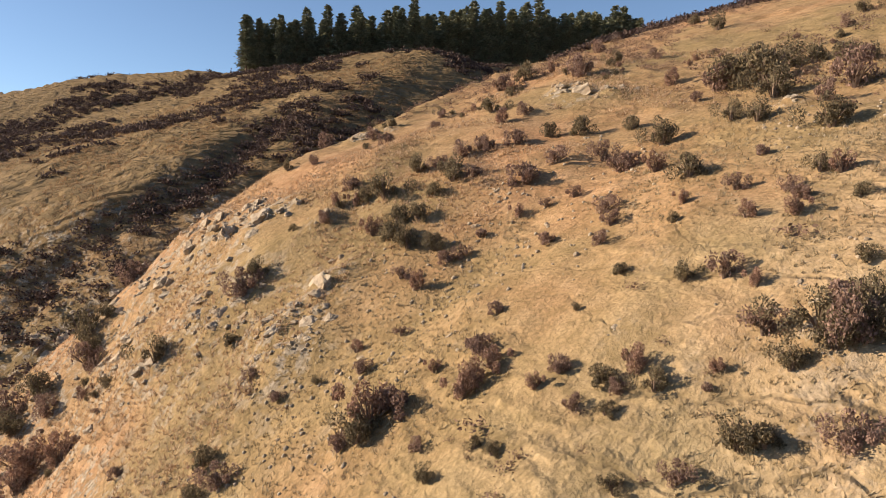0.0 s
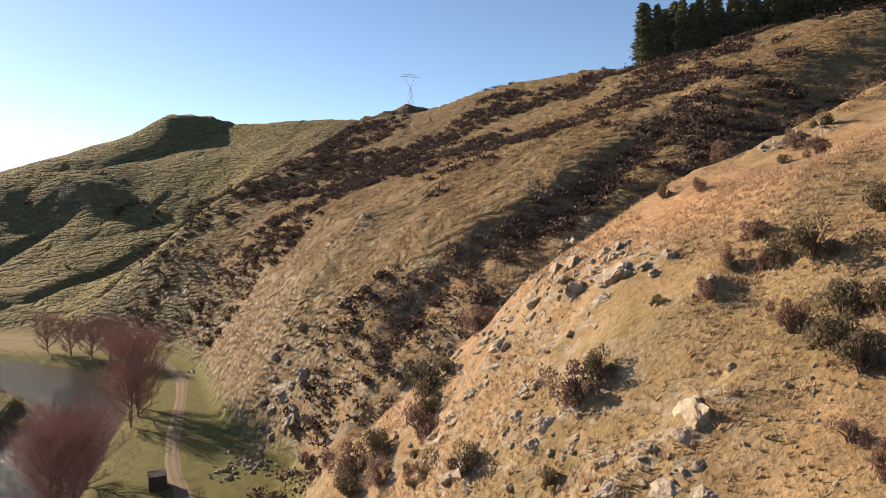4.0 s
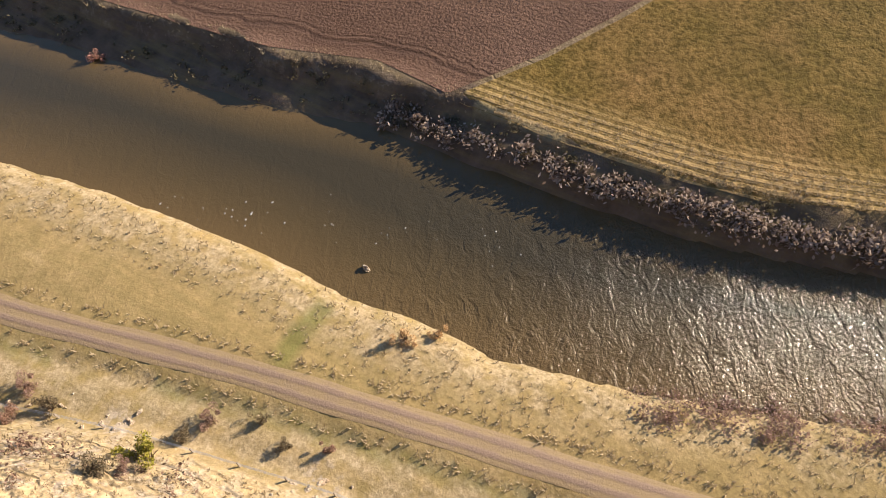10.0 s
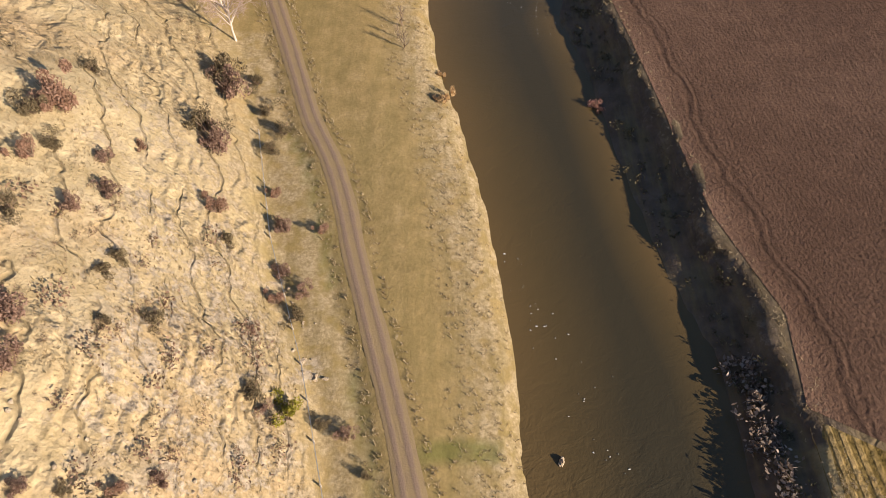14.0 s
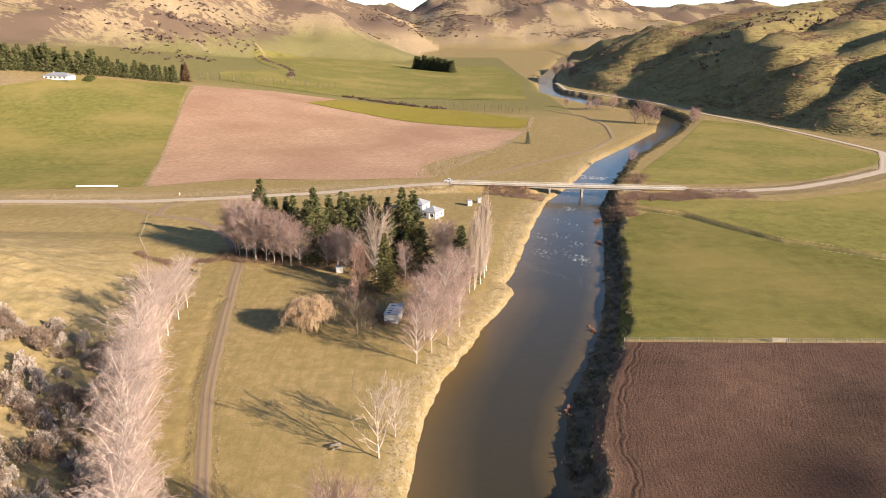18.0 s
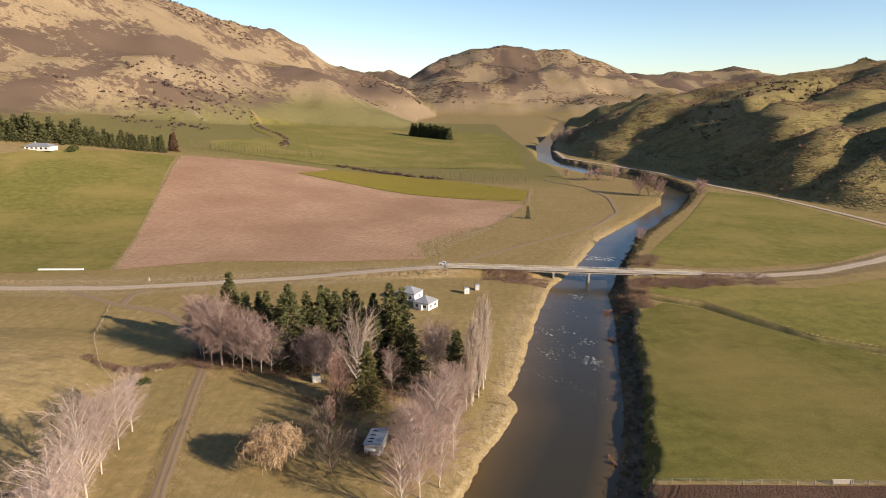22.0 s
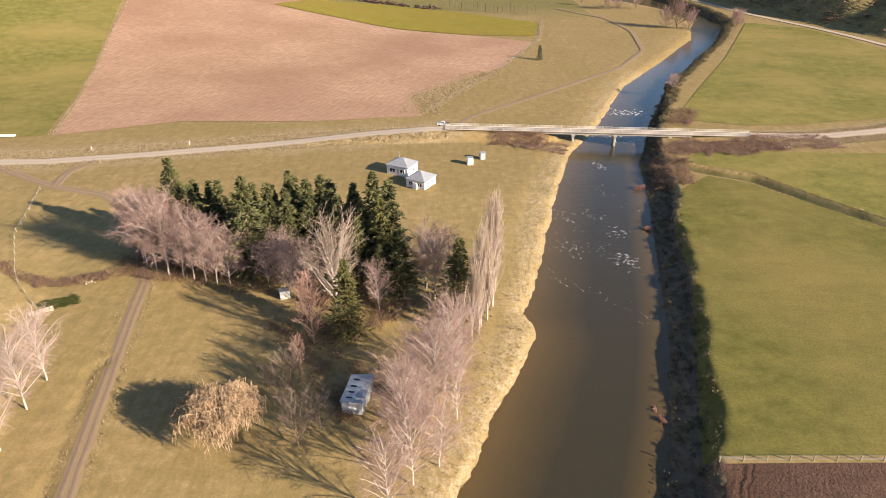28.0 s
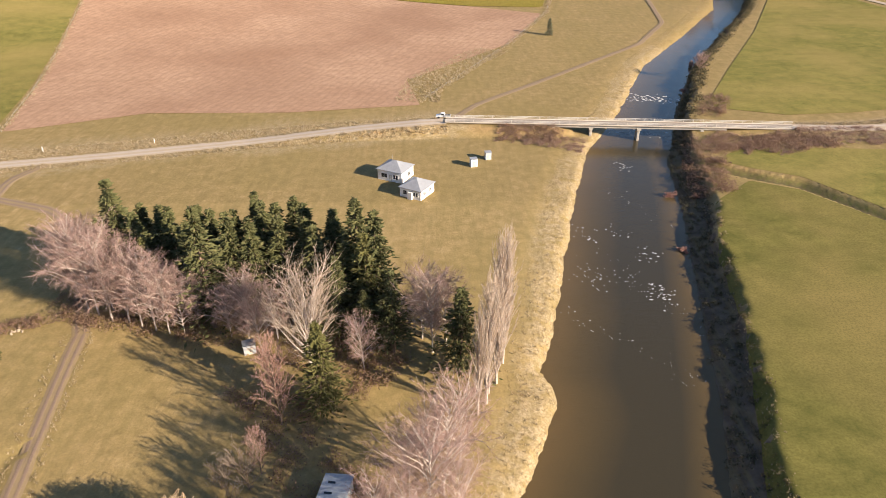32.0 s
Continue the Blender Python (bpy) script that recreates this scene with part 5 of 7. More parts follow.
plant([weeping_willow(71, 8.6, 6.4)], [(-34.5, 155, 1.0)], grow=1.1)
shrub_tree = bare_tree("bare_orchard_tree", 81, 6.5, 3.2, "round", BROWN_BARK, GREY_TWIGS, 22, 8, 9, 0.03, "low grey-brown leafless tree in rough grass", 2)
plant([shrub_tree], [(-22, 153, 1.0), (-19, 157, 0.8), (-26, 168, 0.8), (-30, 168, 0.6), (-27, 163, 0.5)], "small bare trees near the shed")
round_tree = bare_tree("bare_ash", 91, 10.5, 5.0, "round", PALE_BARK, PINK_TWIGS, 44, 12, 14, 0.028, "rounded leafless tree on the flat beside the river")
plant([round_tree], [(-14.9, 72.3, 1.0)])
white_tree = bare_tree("bare_walnut", 95, 10, 4.6, "oval", PALE_BARK, PALE_TWIGS, 18, 7, 7, 0.04, "pale open-branched leafless tree on the bank")
plant([white_tree], [(-12, 102, 1.0), (-9.5, 109, 0.75)])
sapling = bare_tree("sapling", 97, 2.6, 0.9, "oval", BROWN_BARK, GREY_TWIGS, 10, 5, 5, 0.018, "young leafless sapling in short grass")
plant([sapling], [(-13, 62, 1.0), (-12.4, 56.5, 0.9), (-13.5, 59, 0.7)], "saplings by the river")

clump = [conifer("conifer", 110 + k, 18, 6.6, NEEDLES, "dark green conifer in the tree clump", 24, 8, 11, (0.2, 0.08, 0.14)[k], 0.7, 0.9) for k in range(3)]
plant(clump, [(-62, 219, 1.1), (-57, 216, 0.85), (-51, 218, 0.85), (-46, 213, 0.95), (-42, 207, 1.05), (-38, 212, 0.9), (-33, 218, 0.95), (-29, 214, 0.9), (-25, 219, 1.0), (-19, 216, 0.95), (-14, 212, 1.05),
              (-10, 206, 1.05), (-7, 199, 0.75), (5, 193, 0.9), (-59, 224, 0.85), (-36, 225, 0.8), (-48, 225, 0.8), (-28, 224, 0.85), (-54, 221, 0.9), (-43, 218, 0.85), (-34, 212, 0.85), (-22, 211, 0.9), (-16, 207, 0.9), (-31, 221, 0.9), (-20, 222, 0.85), (-12, 200, 0.6), (-17, 203, 0.75), (-39, 220, 0.85), (-24, 214, 0.85), (-65, 223, 0.8)], "conifers of the clump")
golden = conifer("conifer", 120, 14, 5.0, NEEDLES_GOLD, "yellow-green conifer at the sunny edge of the clump", 26, 9, 9, 0.06, 0.5, 0.8)
# the fir at (-12, 205) wears the lighter needles as painted sunlight
plant([golden], [(-55, 213, 0.9), (-17.5, 184, 0.95), (-12, 205, 1.15), (-44, 210, 0.75)], "sunlit conifers of the clump")
pines = [conifer("pine_tree", 130 + k, 25, 5.6, PINE_NEEDLES, "tall dark pine in the hilltop plantation", 26, 8, 8, 0.14, 0.5, 1.4, 0.55) for k in range(3)]
rng = random.Random(3)
plant(pines, [(-107 - 8.2 * (k % 29) + rng.uniform(-2, 2) - 3 * (k // 29), -340 + 1.6 * (k % 29) - 9 * (k // 29) + rng.uniform(-2, 2), rng.uniform(0.82, 1.08) + 0.011 * (k % 29)) for k in range(174)], "pines of the hilltop plantation")
belt = conifer("belt_conifer", 140, 13, 4.6, NEEDLES, "dark green shelter-belt conifer behind the fields", 16, 8, 5, 0.02, 0.25, 1.9)
plant([belt], [(x + rng.uniform(-1, 1), y + rng.uniform(-2, 2), s * rng.uniform(0.85, 1.15)) for x, y, s in
               [(-420 + 3.1 * k, 492 + 0.48 * 3.1 * k + 5 * (k % 3), 1.25 - 0.004 * k) for k in range(46)] + [(-282 + 3.0 * k, 560 + 1.1 * k, 0.8) for k in range(20)]], "shelter belt behind the farmhouse")
rusty = conifer("rusty_cypress", 145, 11, 3.6, leafy("rust_brown_foliage", [(0.1, 0.06, 0.035), (0.17, 0.1, 0.06), (0.24, 0.15, 0.09)]), "rust-brown cypress at the end of the shelter belt", 20, 9, 6, 0.02, 0.25, 1.3)
plant([rusty], [(-221, 597, 1.1), (-224, 599, 0.9)], "rusty cypresses by the field corner")
plant([copy_thing(belt, Matrix())], [(-46 + 3.4 * (k % 18) + rng.uniform(-1, 1), 1102 - 3.2 * (k % 18) + 8 * (k // 18), rng.uniform(0.95, 1.25)) for k in range(36)], "block of conifers in the pasture")
river_willow = bare_tree("bare_willow", 151, 11, 6.2, "round", BROWN_BARK, RED_TWIGS, 44, 12, 12, 0.026, "red-brown leafless willow beside the river", 3)
plant([river_willow], [(32.3, -104, 1.0), (34, -109, 0.95), (36.5, -116, 1.0), (39.5, -124, 0.95), (51, -165, 1.2), (55.5, -173, 1.1), (48.5, -157, 0.9), (92, -224, 0.9), (102, -230, 0.9), (112, -234, 0.85), (124, -239, 0.8), (84, -217, 0.7)], "willows at the river bend")
bank_willow = bare_tree("bank_willow", 153, 8, 4.6, "round", BROWN_BARK, PINK_TWIGS, 26, 9, 11, 0.05, "pinkish leafless willow on the upper river bank", 2)
plant([bank_willow], [(158, 1006, 1.1), (166, 998, 1.2), (176, 990, 1.0), (149, 537, 1.1), (156, 536, 1.2), (163, 534, 0.9), (190, 524, 0.9), (194, 533, 0.8), (128, 617, 0.8), (136, 619, 0.9), (150, 620, 0.9), (178, 600, 0.7),
                      (112, 640, 0.6), (104, 372, 0.6)], "willows along the upper river")
nursery = bare_tree("young_poplar", 155, 5.5, 0.8, "column", BROWN_BARK, GREY_TWIGS, 12, 5, 5, 0.03, "thin young poplar in a planted row", 1)
plant([nursery], [(-218 + 110 * k / 39 + rng.uniform(-1, 1), 622 + 70 * k / 39 + rng.uniform(-2, 2), rng.uniform(0.7, 1.1)) for k in range(40)] + [(2 + 68 * k / 23, 615 - 25 * k / 23 + rng.uniform(-2, 2), rng.uniform(0.7, 1.1)) for k in range(24)], "rows of young poplars")
lone = conifer("lone_cypress", 157, 6, 1.6, PINE_NEEDLES, "lone dark cypress on the river flat", 16, 8, 5, 0.02, 0.2, 0.7)
plant([lone], [(54, 441, 1.0)])

# ---- bridge, houses, sheds, vehicles, fences ----
CONCRETE = plain("weathered_concrete", (0.36, 0.33, 0.29), 0.9, 2.0, 0.3)
TIMBER = plain("bleached_timber", (0.55, 0.49, 0.41), 0.85, 5.0, 0.3)
WHITE = plain("white_paint", (0.8, 0.78, 0.74), 0.6, 2.0, 0.12)
IRON = plain("galvanised_iron", (0.42, 0.45, 0.48), 0.5, 1.2, 0.3, 0.2)
ROOFING = plain("pale_grey_roof_iron", (0.3, 0.31, 0.33), 0.5, 1.0, 0.18, 0.2)
GLASS = plain("dark_window_glass", (0.03, 0.035, 0.04), 0.08, 1.0, 0.1)
POST = plain("grey_fence_post", (0.32, 0.27, 0.21), 0.9, 6.0, 0.3)
DARK = plain("dark_tyre", (0.03, 0.03, 0.03), 0.8, 3.0, 0.2)
PAINT = plain("silver_car_paint", (0.62, 0.63, 0.64), 0.3, 1.0, 0.05, 0.3)


RAIL = plain("weathered_white_rail", (0.56, 0.54, 0.5), 0.7, 1.0, 0.25)


def bridge():
    a, b, z = Vector((3, 314, 0)), Vector((112, 305, 0)), 3.0
    way = (b - a)
    long = way.length
    turn = math.degrees(math.atan2(way.y, way.x))
    root = thing("road_bridge", pose(a.x, a.y, z, 0, 0, turn), "long narrow road bridge with pale timber rails over the river", "bridge")
    part("deck", block((long, 4.4, 0.25), (long / 2, 0, -0.25), 0, 0.03), plain("worn_deck_gravel", (0.27, 0.23, 0.19), 0.9, 1.0, 0.3), root)
    for y in (-1.5, 1.5):
        part("beam", block((long * 0.62, 0.35, 0.8), (long * 0.5, y, -1.05), 0, 0.02), CONCRETE, root, "concrete bridge beam")
    post = None
    for side in (-2.15, 2.15):
        part("kerb", block((long, 0.25, 0.22), (long / 2, side, 0.0), 0, 0.02), TIMBER, root)
        for h in (0.5, 0.88):
            part("rail", block((long, 0.08, 0.1), (long / 2, side, h), 0, 0.01), RAIL, root, "white timber rail")
        for k in range(37):
            x = long * k / 36
            if post is None:
                post = part("rail_post", block((0.16, 0.16, 0.95), (0, 0, 0.1), 0, 0.015), TIMBER, root)
                post.location = (x, side, 0)
            else:
                p = post.copy()
                scene.collection.objects.link(p)
                p.location = (x, side, 0)
    for x in (46.5, 61.5):
        pier = part("pier", block((0.8, 3.6, 4.9), (x, 0, -5.95), 0, 0.08), CONCRETE, root, "pale concrete pier wall in the river")
        part("pier_cap", block((1.3, 4.4, 0.55), (x, 0, -1.6), 0, 0.04), CONCRETE, pier)
        part("pier_foot", block((1.5, 4.3, 0.5), (x, 0, -5.6), 0, 0.06), CONCRETE, pier)
    for x in (34.5, 81):
        part("abutment", block((1.0, 4.6, 3.4), (x, 0, -4.4), 0, 0.05), CONCRETE, root)


def hip_roof(wide, deep, rise, over=0.35):
    """A hipped roof over a plan that is centred on the origin, ridge along the longer side, with thickness."""
    w, d = wide / 2 + over, deep / 2 + over
    r = max(0.2, (w - d) * 0.9) if w >= d else 0.0
    s = 0.0 if w >= d else (d - w) * 0.9
    top = [(-r, -s, rise), (r, s, rise)]
    eave = [(-w, -d, 0), (w, -d, 0), (w, d, 0), (-w, d, 0)]
    verts = eave + top + [(x, y, -0.14) for x, y, _ in eave]
    if w >= d:
        faces = [(0, 1, 5, 4), (1, 2, 5), (2, 3, 4, 5), (3, 0, 4)]
    else:
        faces = [(0, 1, 4), (1, 2, 5, 4), (2, 3, 5), (3, 0, 4, 5)]
    faces += [(6, 7, 1, 0), (7, 8, 2, 1), (8, 9, 3, 2), (9, 6, 0, 3), (9, 8, 7, 6)]
    return verts, faces


def opening(parent, name, x, y, z, wide, tall, turn):
    """A window or door in its frame, on a wall."""
    ob = part(name, block((wide, 0.06, tall), (x, y, z), turn), GLASS if name == "window" else TIMBER, parent)
    n = Vector((math.sin(radians(turn)), -math.cos(radians(turn)), 0))
    u = Vector((math.cos(radians(turn)), math.sin(radians(turn)), 0))
    bm = bmesh.new()
    for du, dz, w, h in ((-wide / 2, 0, 0.1, tall), (wide / 2, 0, 0.1, tall), (0, -0.1, wide + 0.2, 0.1), (0, tall, wide + 0.2, 0.1), (0, 0, 0.06, tall)):
        c = Vector((x, y, z)) + u * du + n * 0.03
        piece = block((w, 0.09, h), (c.x, c.y, c.z + dz), turn)
        me = bpy.data.meshes.new("tmp")
        piece.to_mesh(me)
        piece.free()
        bm.from_mesh(me)
        bpy.data.meshes.remove(me)
    part("frame", bm, WHITE, ob)
    return ob


def wing(root, x, y, wide, deep, tall, rise, turn, wins):
    m = pose(x, y, 0, 0, 0, turn)
    bm = block((wide, deep, tall), (0, 0, -0.2))
    bmesh.ops.transform(bm, matrix=m, verts=bm.verts)
    walls = part("wall", bm, WHITE, root, "white weatherboard walls")
    for k in range(1, int(tall / 0.3)):
        bm = block((wide + 0.03, deep + 0.03, 0.03), (0, 0, 0.3 * k - 0.2))
        bmesh.ops.transform(bm, matrix=m, verts=bm.verts)
        part("weatherboard", bm, WHITE, walls)
    v, f = hip_roof(wide, deep, rise)
    lift = tall - 0.2
    link("roof", [m @ Vector((a, b, c + lift + 0.14)) for a, b, c in v], f, ROOFING, root, "pale grey hipped iron roof")
    for name, side, along, z, w, h in wins:
        sx, sy, t = {"s": (along, -deep / 2, 0), "e": (wide / 2, along, 90), "n": (along, deep / 2, 180), "w": (-wide / 2, along, 270)}[side]
        p = m @ Vector((sx, sy, z))
        opening(root, name, p.x, p.y, p.z, w, h, turn + t)


def cottage():
    gz = float(ground_z(-7, 268))
    root = thing("cottage", pose(-7.5, 269, gz, 0, 0, 0), "white weatherboard cottage of two wings with grey iron roofs", "house")
    wing(root, -3.6, 7.3, 7.6, 6.6, 3.2, 1.9, -27, [("window", "s", -1.7, 0.9, 1.9, 1.2), ("window", "s", 1.9, 0.9, 1.5, 1.2), ("door", "s", 0.3, 0.05, 0.9, 2.0), ("window", "e", 0.5, 0.9, 1.4, 1.2), ("window", "w", 0, 0.9, 1.4, 1.2)])
    wing(root, 2.7, -3.6, 6.4, 6.8, 2.8, 1.9, -30, [("window", "s", 1.6, 0.9, 1.5, 1.1), ("window", "s", -1.6, 0.9, 1.1, 1.1), ("door", "s", 0.1, 0.05, 0.9, 2.0), ("window", "e", -1.6, 0.9, 1.2, 1.1), ("window", "e", 1.4, 0.9, 1.2, 1.1)])
    part("porch", block((1.3, 0.9, 2.2), (1.0, -6.9, -0.2), -30, 0.03), WHITE, root, "small white lean-to porch")
    part("aerial", block((0.06, 0.06, 1.6), (-4.5, 9.2, 4.4)), IRON, root)


def iron_shed():
    x, y = -13.5, 164.6
    root = thing("iron_shed", pose(x, y, float(ground_z(x, y)), 0, 0, -9), "long low shed with a blue-grey corrugated iron roof", "shed")
    for sx in (-1.85, 1.85):
        part("wall", block((0.1, 7.4, 2.5 if sx < 0 else 2.9), (sx, 0, -0.1)), IRON, root)
    for sy in (-3.7, 3.7):
        part("wall", block((3.7, 0.1, 2.6), (0, sy, -0.1)), WHITE, root, "pale end wall")
    for k in range(9):
        n, verts, faces = 16, [], []
        y0 = -3.95 + 7.9 * k / 9
        for i in range(n + 1):
            t = i / n
            yy, zz = y0 + 0.86 * t, 0.045 * math.sin(t * n * math.pi / 2)
            verts += [(-2.15, yy, 2.5 + zz), (2.15, yy, 2.93 + zz), (-2.15, yy, 2.47 + zz), (2.15, yy, 2.9 + zz)]
        for i in range(n):
            b = 4 * i
            faces += [(b, b + 1, b + 5, b + 4), (b + 2, b + 6, b + 7, b + 3), (b, b + 4, b + 6, b + 2), (b + 1, b + 3, b + 7, b + 5)]
        link("roof_sheet", [(a, b, c + 0.01 * (k % 2)) for a, b, c in verts], faces, IRON, root)
    for yy in (-2.7, -1.2, 0.4, 2.3):
        part("skylight", block((1.1, 0.35, 0.06), (-0.7, yy, 2.68)), GLASS, root)


def small_hut(x, y, wide, deep, tall, mat, label, turn=0.0, name="hut"):
    root = thing(name, pose(x, y, float(ground_z(x, y)), 0, 0, turn), label, name.replace("_", " "))
    part("wall", block((wide, deep, tall), (0, 0, -0.1), 0, 0.03), mat, root)
    part("roof", block((wide + 0.2, deep + 0.2, 0.1), (0, 0, tall - 0.1), 0, 0.02), mat if name == "old_hut" else ROOFING, root)
    part("door", block((wide * 0.45, 0.05, tall * 0.75), (0, -deep / 2 - 0.02, 0)), TIMBER, root)
    return root


def ring_tube(r, wide, sides=18):
    bm = bmesh.new()
    bmesh.ops.create_cone(bm, cap_ends=True, segments=sides, radius1=r, radius2=r, depth=wide)
    bmesh.ops.rotate(bm, matrix=Matrix.Rotation(radians(90), 3, "X"), verts=bm.verts)
    return bm


def ute(x, y, z, turn):
    root = thing("pickup", pose(x, y, z, 0, 0, turn), "silver pickup parked where the road meets the bridge", "car")
    verts, prof = [], [(-2.4, 0.5), (-2.4, 1.05), (-0.6, 1.1), (-0.35, 1.7), (0.75, 1.72), (1.25, 1.12), (2.35, 0.98), (2.45, 0.5)]
    for s in (-0.88, 0.88):
        verts += [(a, s * (0.86 if b > 1.5 else 1), b) for a, b in prof]
    n = len(prof)
    faces = [tuple(range(n))[::-1], tuple(range(n, 2 * n))] + [(k, (k + 1) % n, n + (k + 1) % n, n + k) for k in range(n)]
    body = link("body", verts, faces, PAINT, root)
    part("windscreen", block((0.05, 1.4, 0.55), (1.03, 0, 1.14)), GLASS, body)
    for s in (-0.87, 0.87):
        part("side_window", block((1.0, 0.06, 0.4), (0.2, s, 1.22)), GLASS, body)
    part("tray", block((1.7, 1.5, 0.08), (-1.5, 0, 1.06)), DARK, body)
    for a in (-1.5, 1.5):
        for s in (-0.85, 0.85):
            bm = ring_tube(0.36, 0.24)
            bmesh.ops.translate(bm, vec=(a, s, 0.36), verts=bm.verts)
            part("wheel", bm, DARK, root)


def fence(line, name, label, gap_m=4.0, wires=4, tall=1.1):
    mid = even(line, int(sum(math.dist(a, b) for a, b in zip(line, line[1:])) / gap_m) + 1)
    x0, y0 = mid[0]
    z0 = float(ground_z(x0, y0))
    root = thing(name, pose(x0, y0, z0), label, "fence")
    first, spots = None, []
    for x, y in mid:
        z = float(ground_z(x, y))
        spots.append(Vector((x - x0, y - y0, z - z0)))
        if first is None:
            first = part("post", block((0.16, 0.16, tall + 0.3), (0, 0, -0.3), 0, 0.02), POST, root)
            ob = first
        else:
            ob = first.copy()
            scene.collection.objects.link(ob)
        ob.location = spots[-1]
    for w in range(wires):
        s = Sticks()
        h = Vector((0, 0, tall * (0.95 - 0.22 * w)))
        for a, b in zip(spots, spots[1:]):
            s.add(a + h, b + h, 0.012, 0.012)
        link("wire", s.verts, s.faces, IRON, root)


def gate(x, y, wide, turn, label):
    root = thing("farm_gate", pose(x, y, float(ground_z(x, y)), 0, 0, turn), label, "gate")
    for s in (-wide / 2, wide / 2):
        part("gate_post", block((0.22, 0.22, 1.6), (s, 0, -0.3), 0, 0.02), POST, root)
    for k in range(5):
        part("bar", block((wide - 0.3, 0.06, 0.09), (0, 0, 0.2 + 0.23 * k)), TIMBER, root)
    for s in (-wide / 2 + 0.2, 0, wide / 2 - 0.2):
        part("upright", block((0.08, 0.07, 1.1), (s, 0, 0.15)), TIMBER, root)


def marker_post(x, y):
    root = thing("marker_post", pose(x, y, float(ground_z(x, y))), "white roadside marker post in dry grass", "post")
    part("shaft", block((0.18, 0.18, 1.9), (0, 0, -0.2), 0, 0.03), WHITE, root)
    part("cap", block((0.24, 0.24, 0.1), (0, 0, 1.65), 0, 0.02), POST, root)


def pylon(x, y, high):
    root = thing("power_pylon", pose(x, y, float(ground_z(x, y)), 0, 0, 25), "lattice steel power pylon on the skyline", "pylon")
    legs, braces, arms = Sticks(), Sticks(), Sticks()
    waist = high * 0.62
    corner = [Vector((a, b, 0)) for a, b in ((-1, -1), (1, -1), (1, 1), (-1, 1))]
    for c in corner:
        legs.add(c * 3.6 - Vector((0, 0, 1)), c * 0.9 + Vector((0, 0, waist)), 0.16, 0.12, 4)
        legs.add(c * 0.9 + Vector((0, 0, waist)), Vector((c.x * 6.5, c.y * 0.7, high * 0.92)), 0.12, 0.1, 4)
    levels = [0, 0.14, 0.27, 0.39, 0.5, 0.62]
    for a, b in zip(levels, levels[1:]):
        for p, q in zip(corner, corner[1:] + corner[:1]):
            wa, wb = 3.6 - 2.7 * a / 0.62, 3.6 - 2.7 * b / 0.62
            braces.add(p * wa + Vector((0, 0, a * high)), q * wb + Vector((0, 0, b * high)), 0.07, 0.07)
            braces.add(q * wa + Vector((0, 0, a * high)), p * wb + Vector((0, 0, b * high)), 0.07, 0.07)
    for s in (-0.7, 0.7):
        arms.add((-11, s, high * 0.93), (11, s, high * 0.93), 0.12, 0.12, 4)
        arms.add((-7, s, high), (7, s, high), 0.1, 0.1, 4)
        for k in range(-3, 4):
            arms.add((k * 2.2, s, high * 0.93), (k * 2.2 + 1.1, s, high), 0.06, 0.06)
    link("lattice_frame", legs.verts, legs.faces, IRON, root)
    link("bracing", braces.verts, braces.faces, IRON, root)
    link("crossarm", arms.verts, arms.faces, IRON, root)


def farmhouse(x, y):
    root = thing("farmhouse", pose(x, y, float(ground_z(x, y)), 0, 0, -8), "low white farmhouse in front of a dark shelter belt", "house")
    part("wall", block((20, 9, 3.0), (0, 0, -0.4)), WHITE, root)
    v, f = hip_roof(20, 9, 2.2, 0.5)
    link("roof", [(a, b, c + 2.75) for a, b, c in v], f, ROOFING, root, "pale grey roof")
    for k in range(5):
        opening(root, "window", -7.5 + 3.7 * k, -4.5, 0.8, 1.8, 1.3, 0)
    part("chimney", block((0.8, 0.8, 1.6), (-4, 0, 4.4)), CONCRETE, root)


bridge()
cottage()
iron_shed()
small_hut(10.9, 283.5, 1.9, 1.9, 2.4, WHITE, "small white water tank shed on open grass", 10, "water_tank")
small_hut(15.3, 288.6, 1.7, 1.7, 2.3, IRON, "small grey pump shed on open grass", 10, "pump_shed")
small_hut(-33.5, 199.5, 2.2, 1.9, 2.0, IRON, "grey little hut under the clump of trees", 20)
small_hut(24.2, -121.3, 3.0, 3.4, 2.6, plain("dark_old_timber", (0.09, 0.075, 0.06), 0.9, 3.0, 0.4), "dark weathered timber hut beside the track", 30, "old_hut")
ute(2.3, 317.5, float(ground_z(2.3, 317.5)) + 0.15, 176)
fence([(44.5, 147.6), (80, 147.6), (140, 148), (260, 148.6)], "wire_fence", "post and wire fence between ploughed field and pasture", 3.6)
fence([(4, -112), (1, -98), (-2, -86), (-5.5, -72), (-10, -56), (-13, -40), (-17, -18), (-22, 2), (-28, 20), (-32, 38)], "wire_fence", "post and wire fence along the foot of the hill", 4.5)
fence([(-142, 314), (-174, 434), (-207, 577)], "wire_fence", "field fence beside the brown field", 7.0, 2)
fence([(-4, 345), (34, 425), (60, 495), (72, 565)], "wire_fence", "field fence above the river flat", 7.0, 2)
fence([(-120, 262), (-110, 230), (-96, 205), (-84, 192)], "wire_fence", "low paddock fence in dry grass", 5.0, 3)
gate(83, 147.7, 4.2, 0, "closed timber gate in the field fence")
gate(-84, 192.5, 4.6, 35, "pale timber yard gate beside rough grass")
marker_post(-120, 297)
marker_post(-88, 303)
pylon(51.0, -753, 34)
farmhouse(-291, 527)
trough = thing("feed_trough", pose(-165, 312.6, float(ground_z(-165, 312.6)), 0, 0, 3), "long white feed trough at the pasture edge", "trough")
